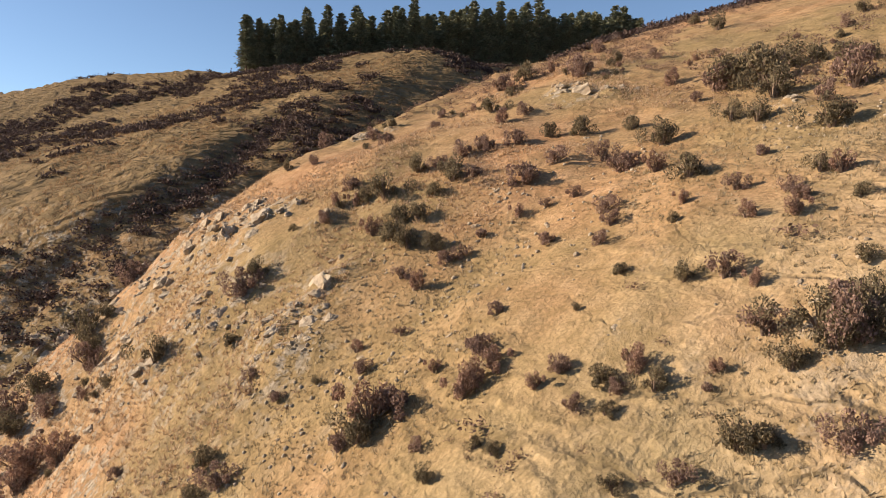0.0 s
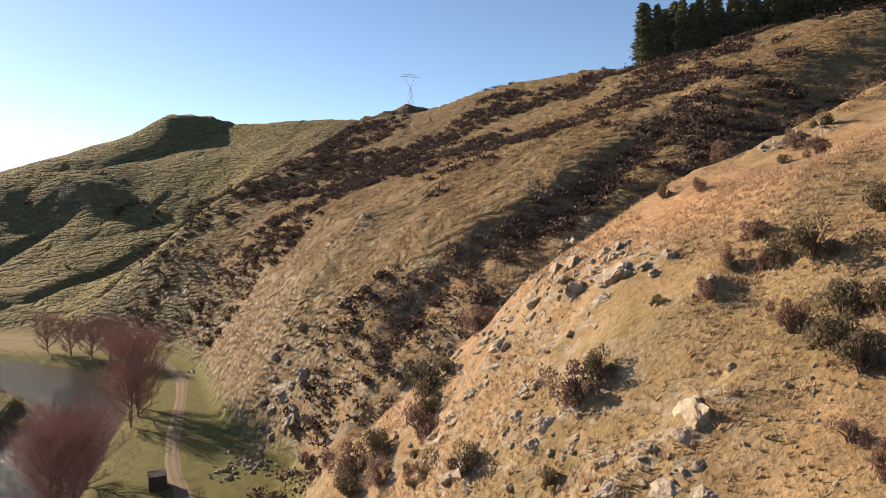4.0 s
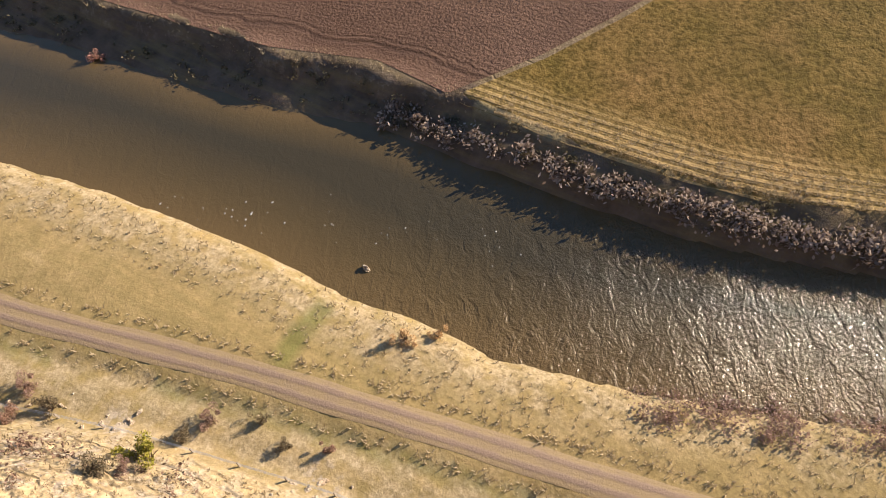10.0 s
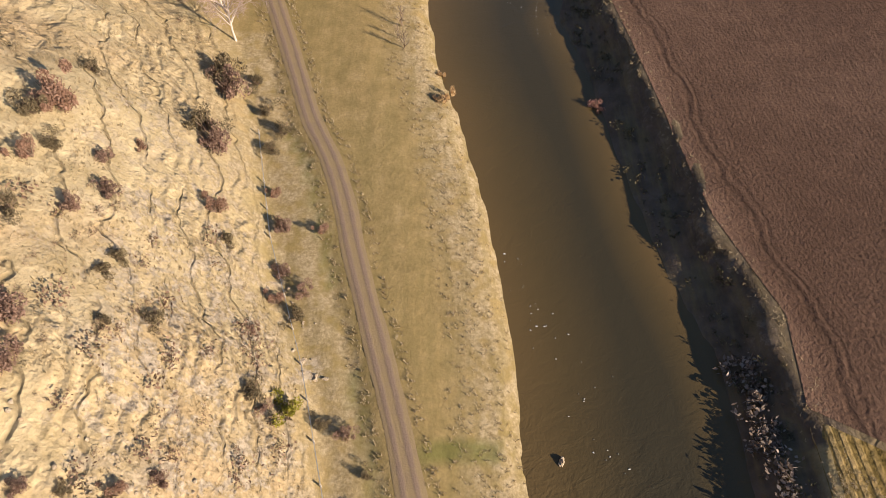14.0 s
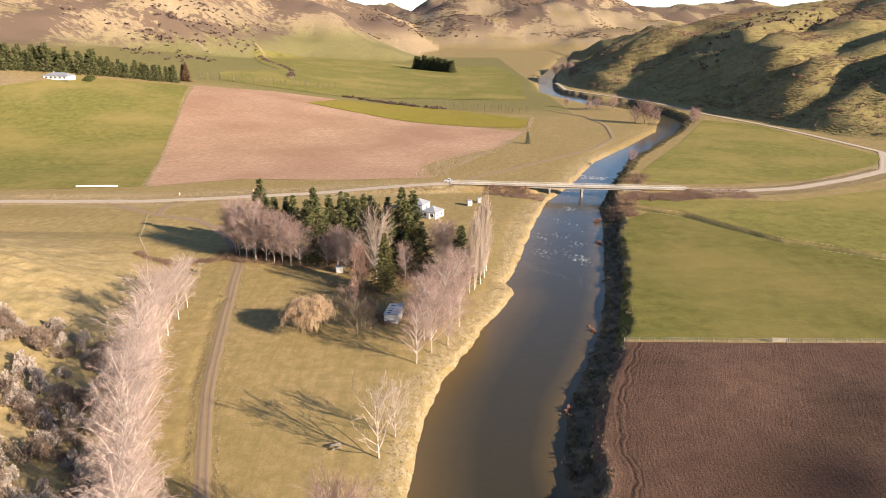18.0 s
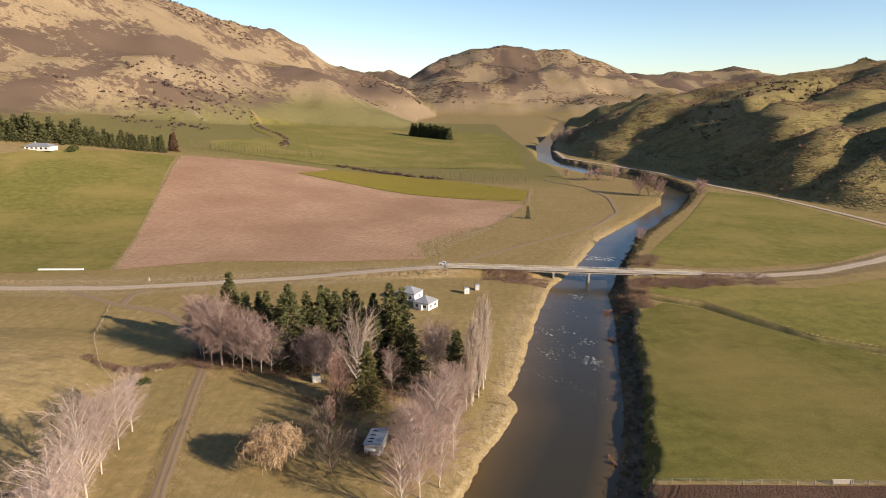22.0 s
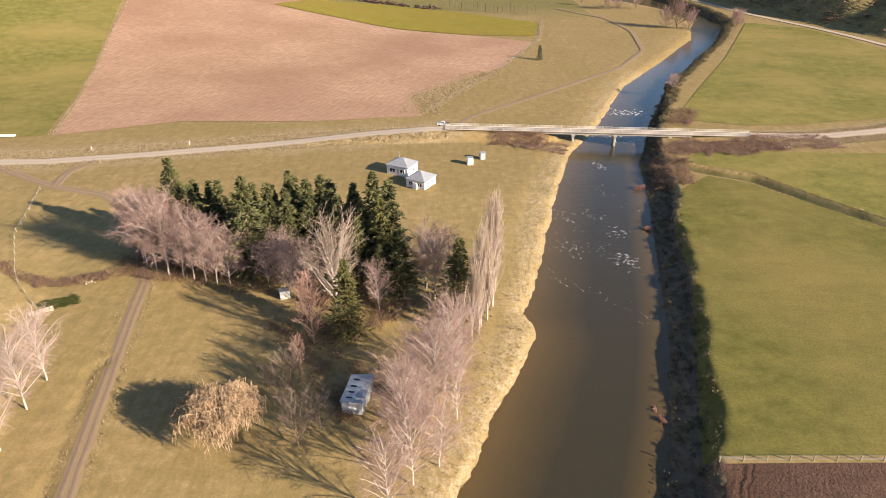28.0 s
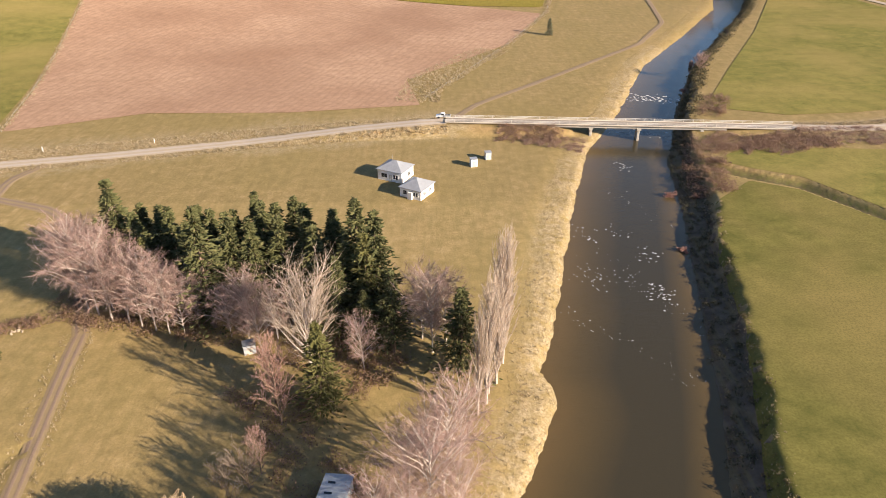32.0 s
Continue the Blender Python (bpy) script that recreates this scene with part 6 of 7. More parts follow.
part("basin", block((19, 1.1, 0.7), (0, 0, 0), 0, 0.04), WHITE, trough)
part("rim", block((19.2, 0.16, 0.12), (0, -0.52, 0.7)), IRON, trough)
hedge_leaf = leafy("clipped_hedge_leaves", [(0.05, 0.06, 0.02), (0.09, 0.1, 0.035), (0.13, 0.14, 0.05)])


def picnic_table(x, y, turn):
    root = thing("picnic_table", pose(x, y, float(ground_z(x, y)), 0, 0, turn), "weathered timber picnic table under a bare tree", "table")
    for k in range(4):
        part("top_board", block((2.0, 0.18, 0.05), (0, -0.3 + 0.2 * k, 0.74)), POST, root)
    for sy in (-0.75, 0.75):
        part("bench_board", block((2.0, 0.28, 0.05), (0, sy, 0.42)), POST, root)
    for sx in (-0.7, 0.7):
        part("cross_rail", block((0.09, 1.7, 0.09), (sx, 0, 0.34)), POST, root)
        for sy in (-0.5, 0.5):
            part("leg", block((0.1, 0.1, 0.78), (sx, sy, -0.04)), POST, root)


picnic_table(-20.3, 104.5, 25)

# ---- scrub, rocks and tussocks ----
def fast_mesh(name, verts, faces, material, label="", category="", kind="", smooth=False):
    verts, faces = np.asarray(verts, np.float32), np.asarray(faces, np.int32)
    me = bpy.data.meshes.new(name)
    me.vertices.add(len(verts))
    me.vertices.foreach_set("co", verts.ravel())
    k = faces.shape[1]
    me.loops.add(faces.size)
    me.loops.foreach_set("vertex_index", faces.ravel())
    me.polygons.add(len(faces))
    me.polygons.foreach_set("loop_start", np.arange(0, faces.size, k, dtype=np.int32))
    me.update(calc_edges=True)
    me.materials.append(material)
    return tagged(new(name, me), label, category, kind=kind)


def cards(at, size, rs, flat=0.0):
    """Small bent leaf cards of four corners round the given places."""
    n = len(at)
    u = rs.normal(size=(n, 3))
    u /= np.linalg.norm(u, axis=1)[:, None]
    w = rs.normal(size=(n, 3))
    w[:, 2] += flat
    v = np.cross(u, w)
    v /= np.linalg.norm(v, axis=1)[:, None] + 1e-9
    s = (np.asarray(size) * rs.uniform(0.6, 1.3, n))[:, None]
    verts = np.stack([at - u * s, at - v * s * 0.55, at + u * s, at + v * s * 0.55], 1).reshape(-1, 3)
    return verts, np.arange(4 * n).reshape(-1, 4)


def bush_shape(seed, leaves, leaf):
    """Places in a lumpy dome one metre wide."""
    rs = np.random.RandomState(seed)
    lumps = rs.normal(size=(9, 3)) * (0.26, 0.26, 0.14) + (0, 0, 0.32)
    size = rs.uniform(0.13, 0.24, 9)
    pick = rs.randint(0, 9, leaves)
    d = rs.normal(size=(leaves, 3))
    d /= np.linalg.norm(d, axis=1)[:, None]
    at = lumps[pick] + d * (size[pick] * rs.uniform(0.55, 1.05, leaves))[:, None]
    at[:, 2] = np.abs(at[:, 2]) * 0.95
    return cards(at, leaf, rs)


def bush_model(name, seed, cols, leaves, leaf, label):
    mat = leafy(name + "_leaves", cols)
    rng = random.Random(seed)
    root = thing(name, Matrix(), label, "bush")
    s = Sticks()
    for k in range(14):
        d = any_way(rng)
        s.bend([(0, 0, -0.12), (d.x * 0.15, d.y * 0.15, 0.2), (d.x * 0.42, d.y * 0.42, 0.3 + 0.35 * abs(d.z))], 0.025, 0.006)
    link("woody_base", s.verts, s.faces, BROWN_BARK, root)
    v, f = bush_shape(seed, leaves, leaf)
    f = fast_mesh("foliage", v, f, mat)
    f.parent = root
    return root


PURPLE = [(0.15, 0.095, 0.075), (0.27, 0.175, 0.135), (0.38, 0.26, 0.2)]
OLIVE = [(0.1, 0.08, 0.05), (0.19, 0.15, 0.09), (0.29, 0.23, 0.14)]
RUSSET = [(0.19, 0.11, 0.075), (0.32, 0.195, 0.14), (0.42, 0.28, 0.21)]
GREY = [(0.330, 0.271, 0.224), (0.496, 0.425, 0.366), (0.637, 0.555, 0.484)]
scrub = [bush_model("scrub_bush", 200, PURPLE, 1700, 0.034, "purple-brown thorny scrub bush on dry grass"), bush_model("scrub_bush", 201, OLIVE, 1700, 0.034, "dark olive scrub bush casting a hard shadow"),
         bush_model("scrub_bush", 202, PURPLE, 1700, 0.034, "purple-brown twiggy bush on the slope"), bush_model("scrub_bush", 203, RUSSET, 1700, 0.034, "russet dead-looking bush on the slope"),
         bush_model("scrub_bush", 204, OLIVE, 1700, 0.034, "low dark green bush among tussocks")]
grey_bush = bush_model("grey_bush", 205, GREY, 1100, 0.036, "pale grey leafless scrub bush below the poplars")
brown_bush = bush_model("brown_bush", 208, [(0.17, 0.12, 0.09), (0.29, 0.22, 0.17), (0.4, 0.31, 0.25)], 1200, 0.036, "brown leafless scrub bush in the poplars' shade")
gorse = bush_model("gorse_bush", 206, [(0.16, 0.15, 0.025), (0.29, 0.26, 0.045), (0.38, 0.33, 0.07)], 1500, 0.04, "bright yellow-green gorse bush")


def plant_bushes(kinds, places, group, sink=0.08):
    rng = random.Random(9)
    fresh = list(kinds)
    for n, (x, y, s) in enumerate(places):
        kind = rng.choice(kinds)
        m = Matrix.LocRotScale((x, y, float(ground_z(x, y)) - sink * s), Euler((0, 0, rng.uniform(0, 6.28))), (s * 1.15, s * rng.uniform(1.0, 1.25), s * rng.uniform(1.25, 1.7)))
        if kind in fresh:
            fresh.remove(kind)
            ob = kind
        else:
            ob = copy_thing(kind, m)
        ob.matrix_basis = m
        tagged(ob, "", "", group)
    for kind in fresh:
        for ob in (*kind.children, kind):
            bpy.data.objects.remove(ob)


rs = np.random.RandomState(27)
tries = np.stack([rs.uniform(-125, -22, 900), rs.uniform(-84, -18, 900)], -1)
keep = fbm(tries[:, 0], tries[:, 1], 24, 3, 78) > 0.1
more_bushes = [(float(x), float(y), float(s)) for (x, y), s in zip(tries[keep][:80], 0.8 + 1.5 * rs.rand(80) ** 2)]
plant_bushes(scrub, BUSHES + more_bushes, "scrub bushes on the near hill")
plant_bushes([gorse], [(-22.6, -4.0, 3.0), (-8.5, -60, 1.2)], "gorse bushes")
bank_bush = bush_model("bank_bush", 209, [(0.26, 0.13, 0.1), (0.42, 0.23, 0.175), (0.54, 0.33, 0.26)], 1100, 0.036, "reddish bare bush at the foot of the river bank")
plant_bushes([bank_bush], [(16.1, 44.5, 1.4), (26.2, 121.0, 1.5), (39.9, 160.8, 1.5), (16.0, 45.3, 1.6), (63.4, 266.3, 3.0), (57.6, 237.2, 2.0), (68.7, 263.1, 1.8), (107.9, 391.8, 3.2), (93.7, 355.5, 2.6), (39.5, 163.7, 1.6), (57.4, 238.2, 1.6), (39.9, 160.9, 1.5), (26.7, 121.9, 1.4)], "reddish bushes along the river bank")
tussock_bush = bush_model("tussock_clump", 210, [(0.42, 0.27, 0.13), (0.56, 0.39, 0.21), (0.66, 0.5, 0.3)], 1000, 0.04, "big straw-coloured tussock clump on the river flat")
plant_bushes([tussock_bush], [(-0.6, -16.0, 2.0), (-6.4, 45.5, 2.4), (10.2, -85.0, 2.6), (1.5, -18.5, 1.4), (-7.0, 52.0, 1.2)], "tussock clumps on the river flat")
rng = random.Random(12)
greys = []
for k in range(290):
    u, v = rng.random(), rng.random()
    greys.append((-46 - 34 * u * u - 0.34 * 74 * v, 64 + 74 * v, rng.uniform(2.0, 4.2)))
plant_bushes([grey_bush, brown_bush], greys, "grey scrub below the poplars")


def scatter(count, seed, box, keep):
    """Random places in a box of the plan for which keep(x, y, z) holds, with their heights."""
    rs = np.random.RandomState(seed)
    x, y = rs.uniform(box[0], box[2], count), rs.uniform(box[1], box[3], count)
    z = ground_z(x, y)
    k = keep(x, y, z, rs)
    return np.stack([x[k], y[k], z[k]], -1)


def joined_bushes(name, spots, sizes, seed, mat, label, leaves=26, leaf=0.16):
    rs = np.random.RandomState(seed)
    n = len(spots)
    d = rs.normal(size=(n, leaves, 3)) * (0.3, 0.3, 0.2)
    d[:, :, 2] = np.abs(d[:, :, 2]) + 0.08
    at = spots[:, None] + d * sizes[:, None, None]
    v, f = cards(at.reshape(-1, 3), np.repeat(sizes * leaf, leaves), rs)
    return tagged(fast_mesh(name, v, f, mat), label, "scrub", kind="stuff")


HILL_SCRUB = leafy("hill_scrub_twigs", [(0.13, 0.085, 0.06), (0.24, 0.155, 0.11), (0.34, 0.23, 0.165)])
DARK_SCRUB = leafy("dark_scrub_leaves", [(0.05, 0.034, 0.028), (0.105, 0.07, 0.058), (0.18, 0.125, 0.105)], 0.8, 0.15)
BARE_FACE = [(61, -216), (47, -214), (30, -205), (22, -213), (5, -213), (-10, -190), (-30, -165), (-45, -150), (-36, -126), (-12, -126), (10, -126), (32, -160)]
SCRUB_BAND = [(61, -220), (47, -218), (29, -207), (22, -216), (10, -235), (20, -330), (70, -370), (112, -305), (128, -272), (95, -252)]
UPPER_BAND = [(12, -235), (-31, -238), (-72, -230), (-100, -188), (-114, -200), (-90, -262), (-31, -282), (20, -330)]


def hill_cover(x, y, z, rs):
    """Where scrub grows on the hill across the gully: thick in two bands, almost none on the bare face."""
    band = inside(x, y, SCRUB_BAND) | (inside(x, y, UPPER_BAND) & (fbm(x, y, 30, 3, 79) > -0.12))
    want = np.where(band, 0.26, np.where(inside(x, y, BARE_FACE), -0.5, 0.07)) + fbm(x, y, 46, 3, 71) * np.where(band, 0.5, 1.0) + 0.55 * fbm(x, y, 11, 2, 86) - 0.3 * step(125, 160, x)
    return (z > 6) & (want > 0.05 + 0.2 * rs.rand(len(x)))


spots = scatter(42000, 31, (-260, -420, 420, -112), hill_cover)
joined_bushes("hill_scrub", spots, np.random.RandomState(1).uniform(1.3, 3.6, len(spots)), 41, DARK_SCRUB, "dark brown thorny scrub covering the hillside", 44, 0.15)
spots = scatter(8500, 32, (-230, -112, -14, 60), lambda x, y, z, rs: (z > 3) & (fbm(x, y, 30, 3, 72) - 0.15 * (y > -35) > -0.1 + 0.35 * rs.rand(len(x))))
joined_bushes("low_scrub", spots, 0.4 + 2.2 * np.random.RandomState(2).rand(len(spots)) ** 2.2, 42, HILL_SCRUB, "low brown scrub and seedlings dotted over the hill", 70, 0.075)
spots = scatter(56000, 33, (-1500, 700, 1300, 2900), lambda x, y, z, rs: (z > 28) & (fbm(x, y, 170, 4, 73) > 0.0 + 0.3 * rs.rand(len(x))))
joined_bushes("mountain_scrub", spots, np.random.RandomState(3).uniform(2.5, 6.0, len(spots)), 43, DARK_SCRUB, "patches of brown scrub on the far mountains", 12, 0.3)
spots = scatter(34000, 34, (160, 400, 800, 1200), lambda x, y, z, rs: (z > 4) & (fbm(x, y, 70, 4, 74) + 0.15 * (z < 50) > -0.06 + 0.25 * rs.rand(len(x))))
joined_bushes("slope_scrub", spots, np.random.RandomState(4).uniform(1.2, 3.4, len(spots)), 44, HILL_SCRUB, "scrub in the folds of the shaded slopes", 18, 0.2)


def along(line, count, seed, lo, hi, part_of=(0.0, 1.0)):
    """Places beside a polyline, lo to hi metres to its left."""
    rs = np.random.RandomState(seed)
    pts = even(line, 2000)
    way = np.gradient(pts, axis=0)
    way /= np.hypot(way[:, 0], way[:, 1])[:, None]
    i = rs.randint(int(1999 * part_of[0]), int(1999 * part_of[1]), count)
    d = rs.uniform(lo, hi, count)
    x, y = pts[i, 0] - way[i, 1] * d, pts[i, 1] + way[i, 0] * d
    return np.stack([x, y, ground_z(x, y)], -1)


line = [(2, -126), (-12, -119), (-35, -114), (-60, -118), (-85, -132), (-120, -160), (-170, -200)]
spots = np.concatenate([along(line, 520, 38, -10, 14), along([(-92, -192), (-68, -163), (-55, -148), (-44, -140), (-34, -136), (-14, -134)], 330, 39, -5, 7)])
joined_bushes("gully_scrub", spots, np.random.RandomState(9).uniform(1.4, 3.6, len(spots)), 49, DARK_SCRUB, "dense dark scrub along the bottom of the gully", 40, 0.13)
spots = np.concatenate([along([(-290, 1085), (-240, 958), (-183, 840), (-162, 738)], 160, 91, -4, 4), along([(-94, 643), (-40, 628), (1, 612)], 120, 92, -5, 5)])
joined_bushes("creek_scrub", spots, np.random.RandomState(19).uniform(1.5, 4.0, len(spots)), 50, DARK_SCRUB, "dark scrub along the creek in the pasture", 24, 0.2)
spots = along([(-86, 195), (-79, 198.5)], 260, 93, -2.2, 2.2)
joined_bushes("green_hedge", spots, np.random.RandomState(20).uniform(0.5, 1.0, len(spots)), 52, hedge_leaf, "low green hedge patch beside the yard gate", 30, 0.12)
spots = np.concatenate([along([(-92, 204.8), (-85, 206), (-77, 209)], 90, 94, -2, 2), along([(-103, 211), (-92, 205)], 50, 95, -1.5, 1.5)])
joined_bushes("yard_scrub", spots, np.random.RandomState(23).uniform(0.8, 2.2, len(spots)), 53, HILL_SCRUB, "brown scrub and cut branches by the yard", 50, 0.09)
spots = np.concatenate([along([(-272, 530), (-276, 545)], 300, 96, -2, 2)])
joined_bushes("farm_hedge", spots, np.random.RandomState(24).uniform(1.5, 3.5, len(spots)), 54, hedge_leaf, "clipped green hedge beside the farmhouse", 24, 0.16)
BANK_SCRUB = leafy("bank_scrub_leaves", [(0.06, 0.052, 0.028), (0.13, 0.11, 0.06), (0.25, 0.205, 0.125)])
spots = np.concatenate([along([(-77, 213), (-60, 211), (-40, 206), (-24, 200), (-8, 190)], 420, 97, -5, 8), along([(-30, 190), (-18, 172), (-10, 160)], 120, 98, -5, 5)])
joined_bushes("understory", spots, np.random.RandomState(25).uniform(1.0, 3.2, len(spots)), 55, HILL_SCRUB, "tangled brown understory below the tree clump", 60, 0.07)
PALE_GRASS = leafy("pale_grass_heads", [(0.15, 0.11, 0.085), (0.28, 0.22, 0.18), (0.46, 0.39, 0.33)])
ROSE = leafy("rose_bush_twigs", [(0.19, 0.115, 0.09), (0.31, 0.21, 0.165), (0.42, 0.31, 0.25)])
near_east = [p for p in EAST_BANK if -210 < p[1] < 700 and p[0] < 200]
near_west = [p for p in WEST_BANK if -300 < p[1] < 700 and p[0] < 200]
spots = np.concatenate([along(near_east, 1500, 51, -5.6, -0.4), along(near_east, 700, 151, -8, -1, (0.36, 0.62))])
joined_bushes("bank_scrub", spots, np.random.RandomState(5).uniform(0.5, 1.6, len(spots)), 45, BANK_SCRUB, "rough scrub and weeds on the shaded river bank", 22, 0.14)
spots = along([p for p in near_east if -100 < p[1] < 5], 260, 52, -3.4, -0.8)
joined_bushes("bank_grass", spots, np.random.RandomState(6).uniform(1.2, 2.6, len(spots)), 46, PALE_GRASS, "pale dead grass heads on the river bank", 30, 0.14)
spots = np.concatenate([along([p for p in near_west if -110 < p[1] < -25], 320, 53, -0.5, 3.5), along([(84, 300), (96, 290), (112, 298), (140, 300)], 500, 55, -7, 7), along([(20, 308), (46, 300)], 220, 56, -6, 4)])
joined_bushes("rose_scrub", spots, np.random.RandomState(7).uniform(0.7, 2.2, len(spots)), 47, ROSE, "red-brown bare rose scrub along the water", 60, 0.08)
spots = along(near_east + [], 700, 57, -7, -1, (0.62, 1.0))
joined_bushes("bank_bushes", spots, np.random.RandomState(8).uniform(1.0, 3.0, len(spots)), 48, BANK_SCRUB, "olive bushes along the upper river bank", 30, 0.15)


def tufts(name, spots, tall, seed, mat, label, blades=7, lean=1.0):
    """Grass tussocks: a few leaning blades at each place."""
    rs = np.random.RandomState(seed)
    n = len(spots) * blades
    base = np.repeat(spots, blades, 0) + np.c_[rs.normal(0, 0.3, (n, 2)) * np.repeat(tall, blades)[:, None], np.full(n, -0.05)]
    h = np.repeat(tall, blades) * rs.uniform(0.6, 1.2, n)
    turn = rs.uniform(0, 6.28, n)
    out = np.stack([np.cos(turn), np.sin(turn), np.zeros(n)], -1)
    side = np.stack([-np.sin(turn), np.cos(turn), np.zeros(n)], -1) * (h * 0.11 + 0.012)[:, None]
    tip = base + out * (h * lean * rs.uniform(0.3, 1.2, n))[:, None] + np.stack([np.zeros(n), np.zeros(n), h], -1)
    v = np.stack([base - side, base + side, tip], 1).reshape(-1, 3)
    return tagged(fast_mesh(name, v, np.arange(3 * n).reshape(-1, 3), mat), label, "grass", kind="stuff")


TUSSOCK = leafy("tussock_blades", [(0.4, 0.26, 0.145), (0.53, 0.375, 0.235), (0.65, 0.5, 0.35)])
STRAW = leafy("straw_blades", [(0.3, 0.23, 0.13), (0.41, 0.325, 0.205), (0.51, 0.42, 0.285)])
spots = scatter(95000, 35, (-120, -115, -12, 75), lambda x, y, z, rs: (z > 1.5) & (fbm(x, y, 12, 3, 75) > -0.12 + 0.25 * rs.rand(len(x))))
south = spots[:, 1] < -38 + 18 * fbm(spots[:, 0], spots[:, 1], 20, 2, 77)
tufts("hill_tussocks", spots[south], np.random.RandomState(11).uniform(0.15, 0.5, south.sum()), 61, TUSSOCK, "tawny grass tussocks all over the near hill")
tufts("straw_tussocks", spots[~south], np.random.RandomState(17).uniform(0.12, 0.36, (~south).sum()), 66, STRAW, "pale straw tussocks on the sunny slope over the track")
spots = scatter(52000, 36, (-150, -270, 120, -108), lambda x, y, z, rs: (z > 4) & (fbm(x, y, 14, 3, 84) > -0.15 + 0.3 * rs.rand(len(x))))
tufts("gully_tussocks", spots, np.random.RandomState(12).uniform(0.25, 0.75, len(spots)), 62, leafy("dull_tussock_blades", [(0.22, 0.13, 0.065), (0.36, 0.23, 0.125), (0.48, 0.33, 0.19)]), "tawny tussocks on the hill across the gully", 5)
spots = np.concatenate([along(near_west, 12000, 58, 0.6, 8.0), along(near_east, 4000, 59, -8.6, -5.6)])
tufts("bank_tussocks", spots, np.random.RandomState(13).uniform(0.15, 0.42, len(spots)), 63, STRAW, "pale straw tussocks along both river banks")
spots = np.concatenate([along(ROAD_WEST[2:], 3500, 64, 3.2, 11), along(ROAD_WEST[2:], 1600, 65, -6.5, -3), along(ROAD_EAST[:5], 3000, 66, -9, -3), along(ROAD_EAST[:5], 1600, 67, 3, 6)])
tufts("verge_tussocks", spots, np.random.RandomState(14).uniform(0.3, 0.8, len(spots)), 68, STRAW, "long straw-coloured grass on the road verges")
spots = np.concatenate([along(TRACK[:22], 1500, 69, 1.9, 3.0), along(TRACK[:22], 1300, 70, -3.4, -1.9)])
tufts("track_tussocks", spots, np.random.RandomState(15).uniform(0.15, 0.45, len(spots)), 71, STRAW, "rough grass along the farm track")

crop_edge = [p for p in EAST_BANK if -200 < p[1] < -6]
spots = np.concatenate([along(crop_edge, 2600, 80 + k, -6.2 - 1.0 * k, -5.9 - 1.0 * k) for k in range(5)])
tufts("crop_rows", spots, np.random.RandomState(16).uniform(0.2, 0.34, len(spots)), 72, STRAW, "straw-coloured crop rows following the river bank", 7)

spots = np.concatenate([along([(-8, 341), (-5, 370), (24, 414)], 1500, 101, -9, 7), along([(-4, 345), (34, 425), (60, 495), (72, 565)], 900, 102, -1.5, 1.5), along([(-142, 314), (-174, 434), (-207, 577)], 700, 103, -1.5, 1.5)])
tufts("headland_tussocks", spots, np.random.RandomState(18).uniform(0.4, 0.9, len(spots)), 73, STRAW, "rough straw grass on field corners and fence lines", 7)
spots = np.concatenate([along([(72, 262), (76, 282), (82, 298)], 200, 104, -6, 5), along([(84, 297), (100, 296), (118, 299)], 240, 105, -9, 4), along([(40, 304), (20, 306)], 80, 106, -5, 3), along([(90, 318), (100, 340)], 90, 107, -4, 4)])
joined_bushes("bridge_scrub", spots, np.random.RandomState(26).uniform(1.2, 3.4, len(spots)), 56, HILL_SCRUB, "grey-brown scrub crowding the bridge ends", 60, 0.07)

ROCK = Nodes("grey_schist")


def rock_material(n):
    p = n.local()
    a, b, c = n.noise(p, 2.2, 6, 0.7), n.noise(p, 7.0, 4, 0.7), n.noise(n.place(), 0.35, 3)
    col = n.ramp(a, [(0.28, (0.16, 0.12, 0.083)), (0.5, (0.38, 0.305, 0.22)), (0.72, (0.55, 0.46, 0.345))])
    col = n.mix(n.range(b, 0.55, 0.75, 0.0, 0.6), col, (0.5, 0.44, 0.35))
    col = n.mix(n.range(c, 0.5, 0.7, 0.0, 0.6), col, (0.36, 0.24, 0.13))
    return n.end(col, 0.92, n.bump(n.math("ADD", a, n.math("MULTIPLY", b, 0.4)), 0.9, 0.35), 0.2)


rock_material(ROCK)


def rock_mesh(seed):
    rng = random.Random(seed)
    bm = bmesh.new()
    bmesh.ops.create_icosphere(bm, subdivisions=3, radius=0.5)
    cuts = [(any_way(rng), rng.uniform(0.2, 0.38)) for _ in range(15)]
    for v in bm.verts:
        for n, d in cuts:
            over = v.co.dot(n) - d
            if over > 0:
                v.co -= n * over * 0.92
        v.co += v.co.normalized() * (0.12 * noise.noise(v.co * 4.5 + Vector((seed, 0, 0))) + 0.07 * noise.noise(v.co * 11 + Vector((0, seed, 0))))
    me = bpy.data.meshes.new("boulder")
    bm.to_mesh(me)
    bm.free()
    me.materials.append(ROCK.mat)
    return me


rock_kinds = [rock_mesh(300 + k) for k in range(7)]


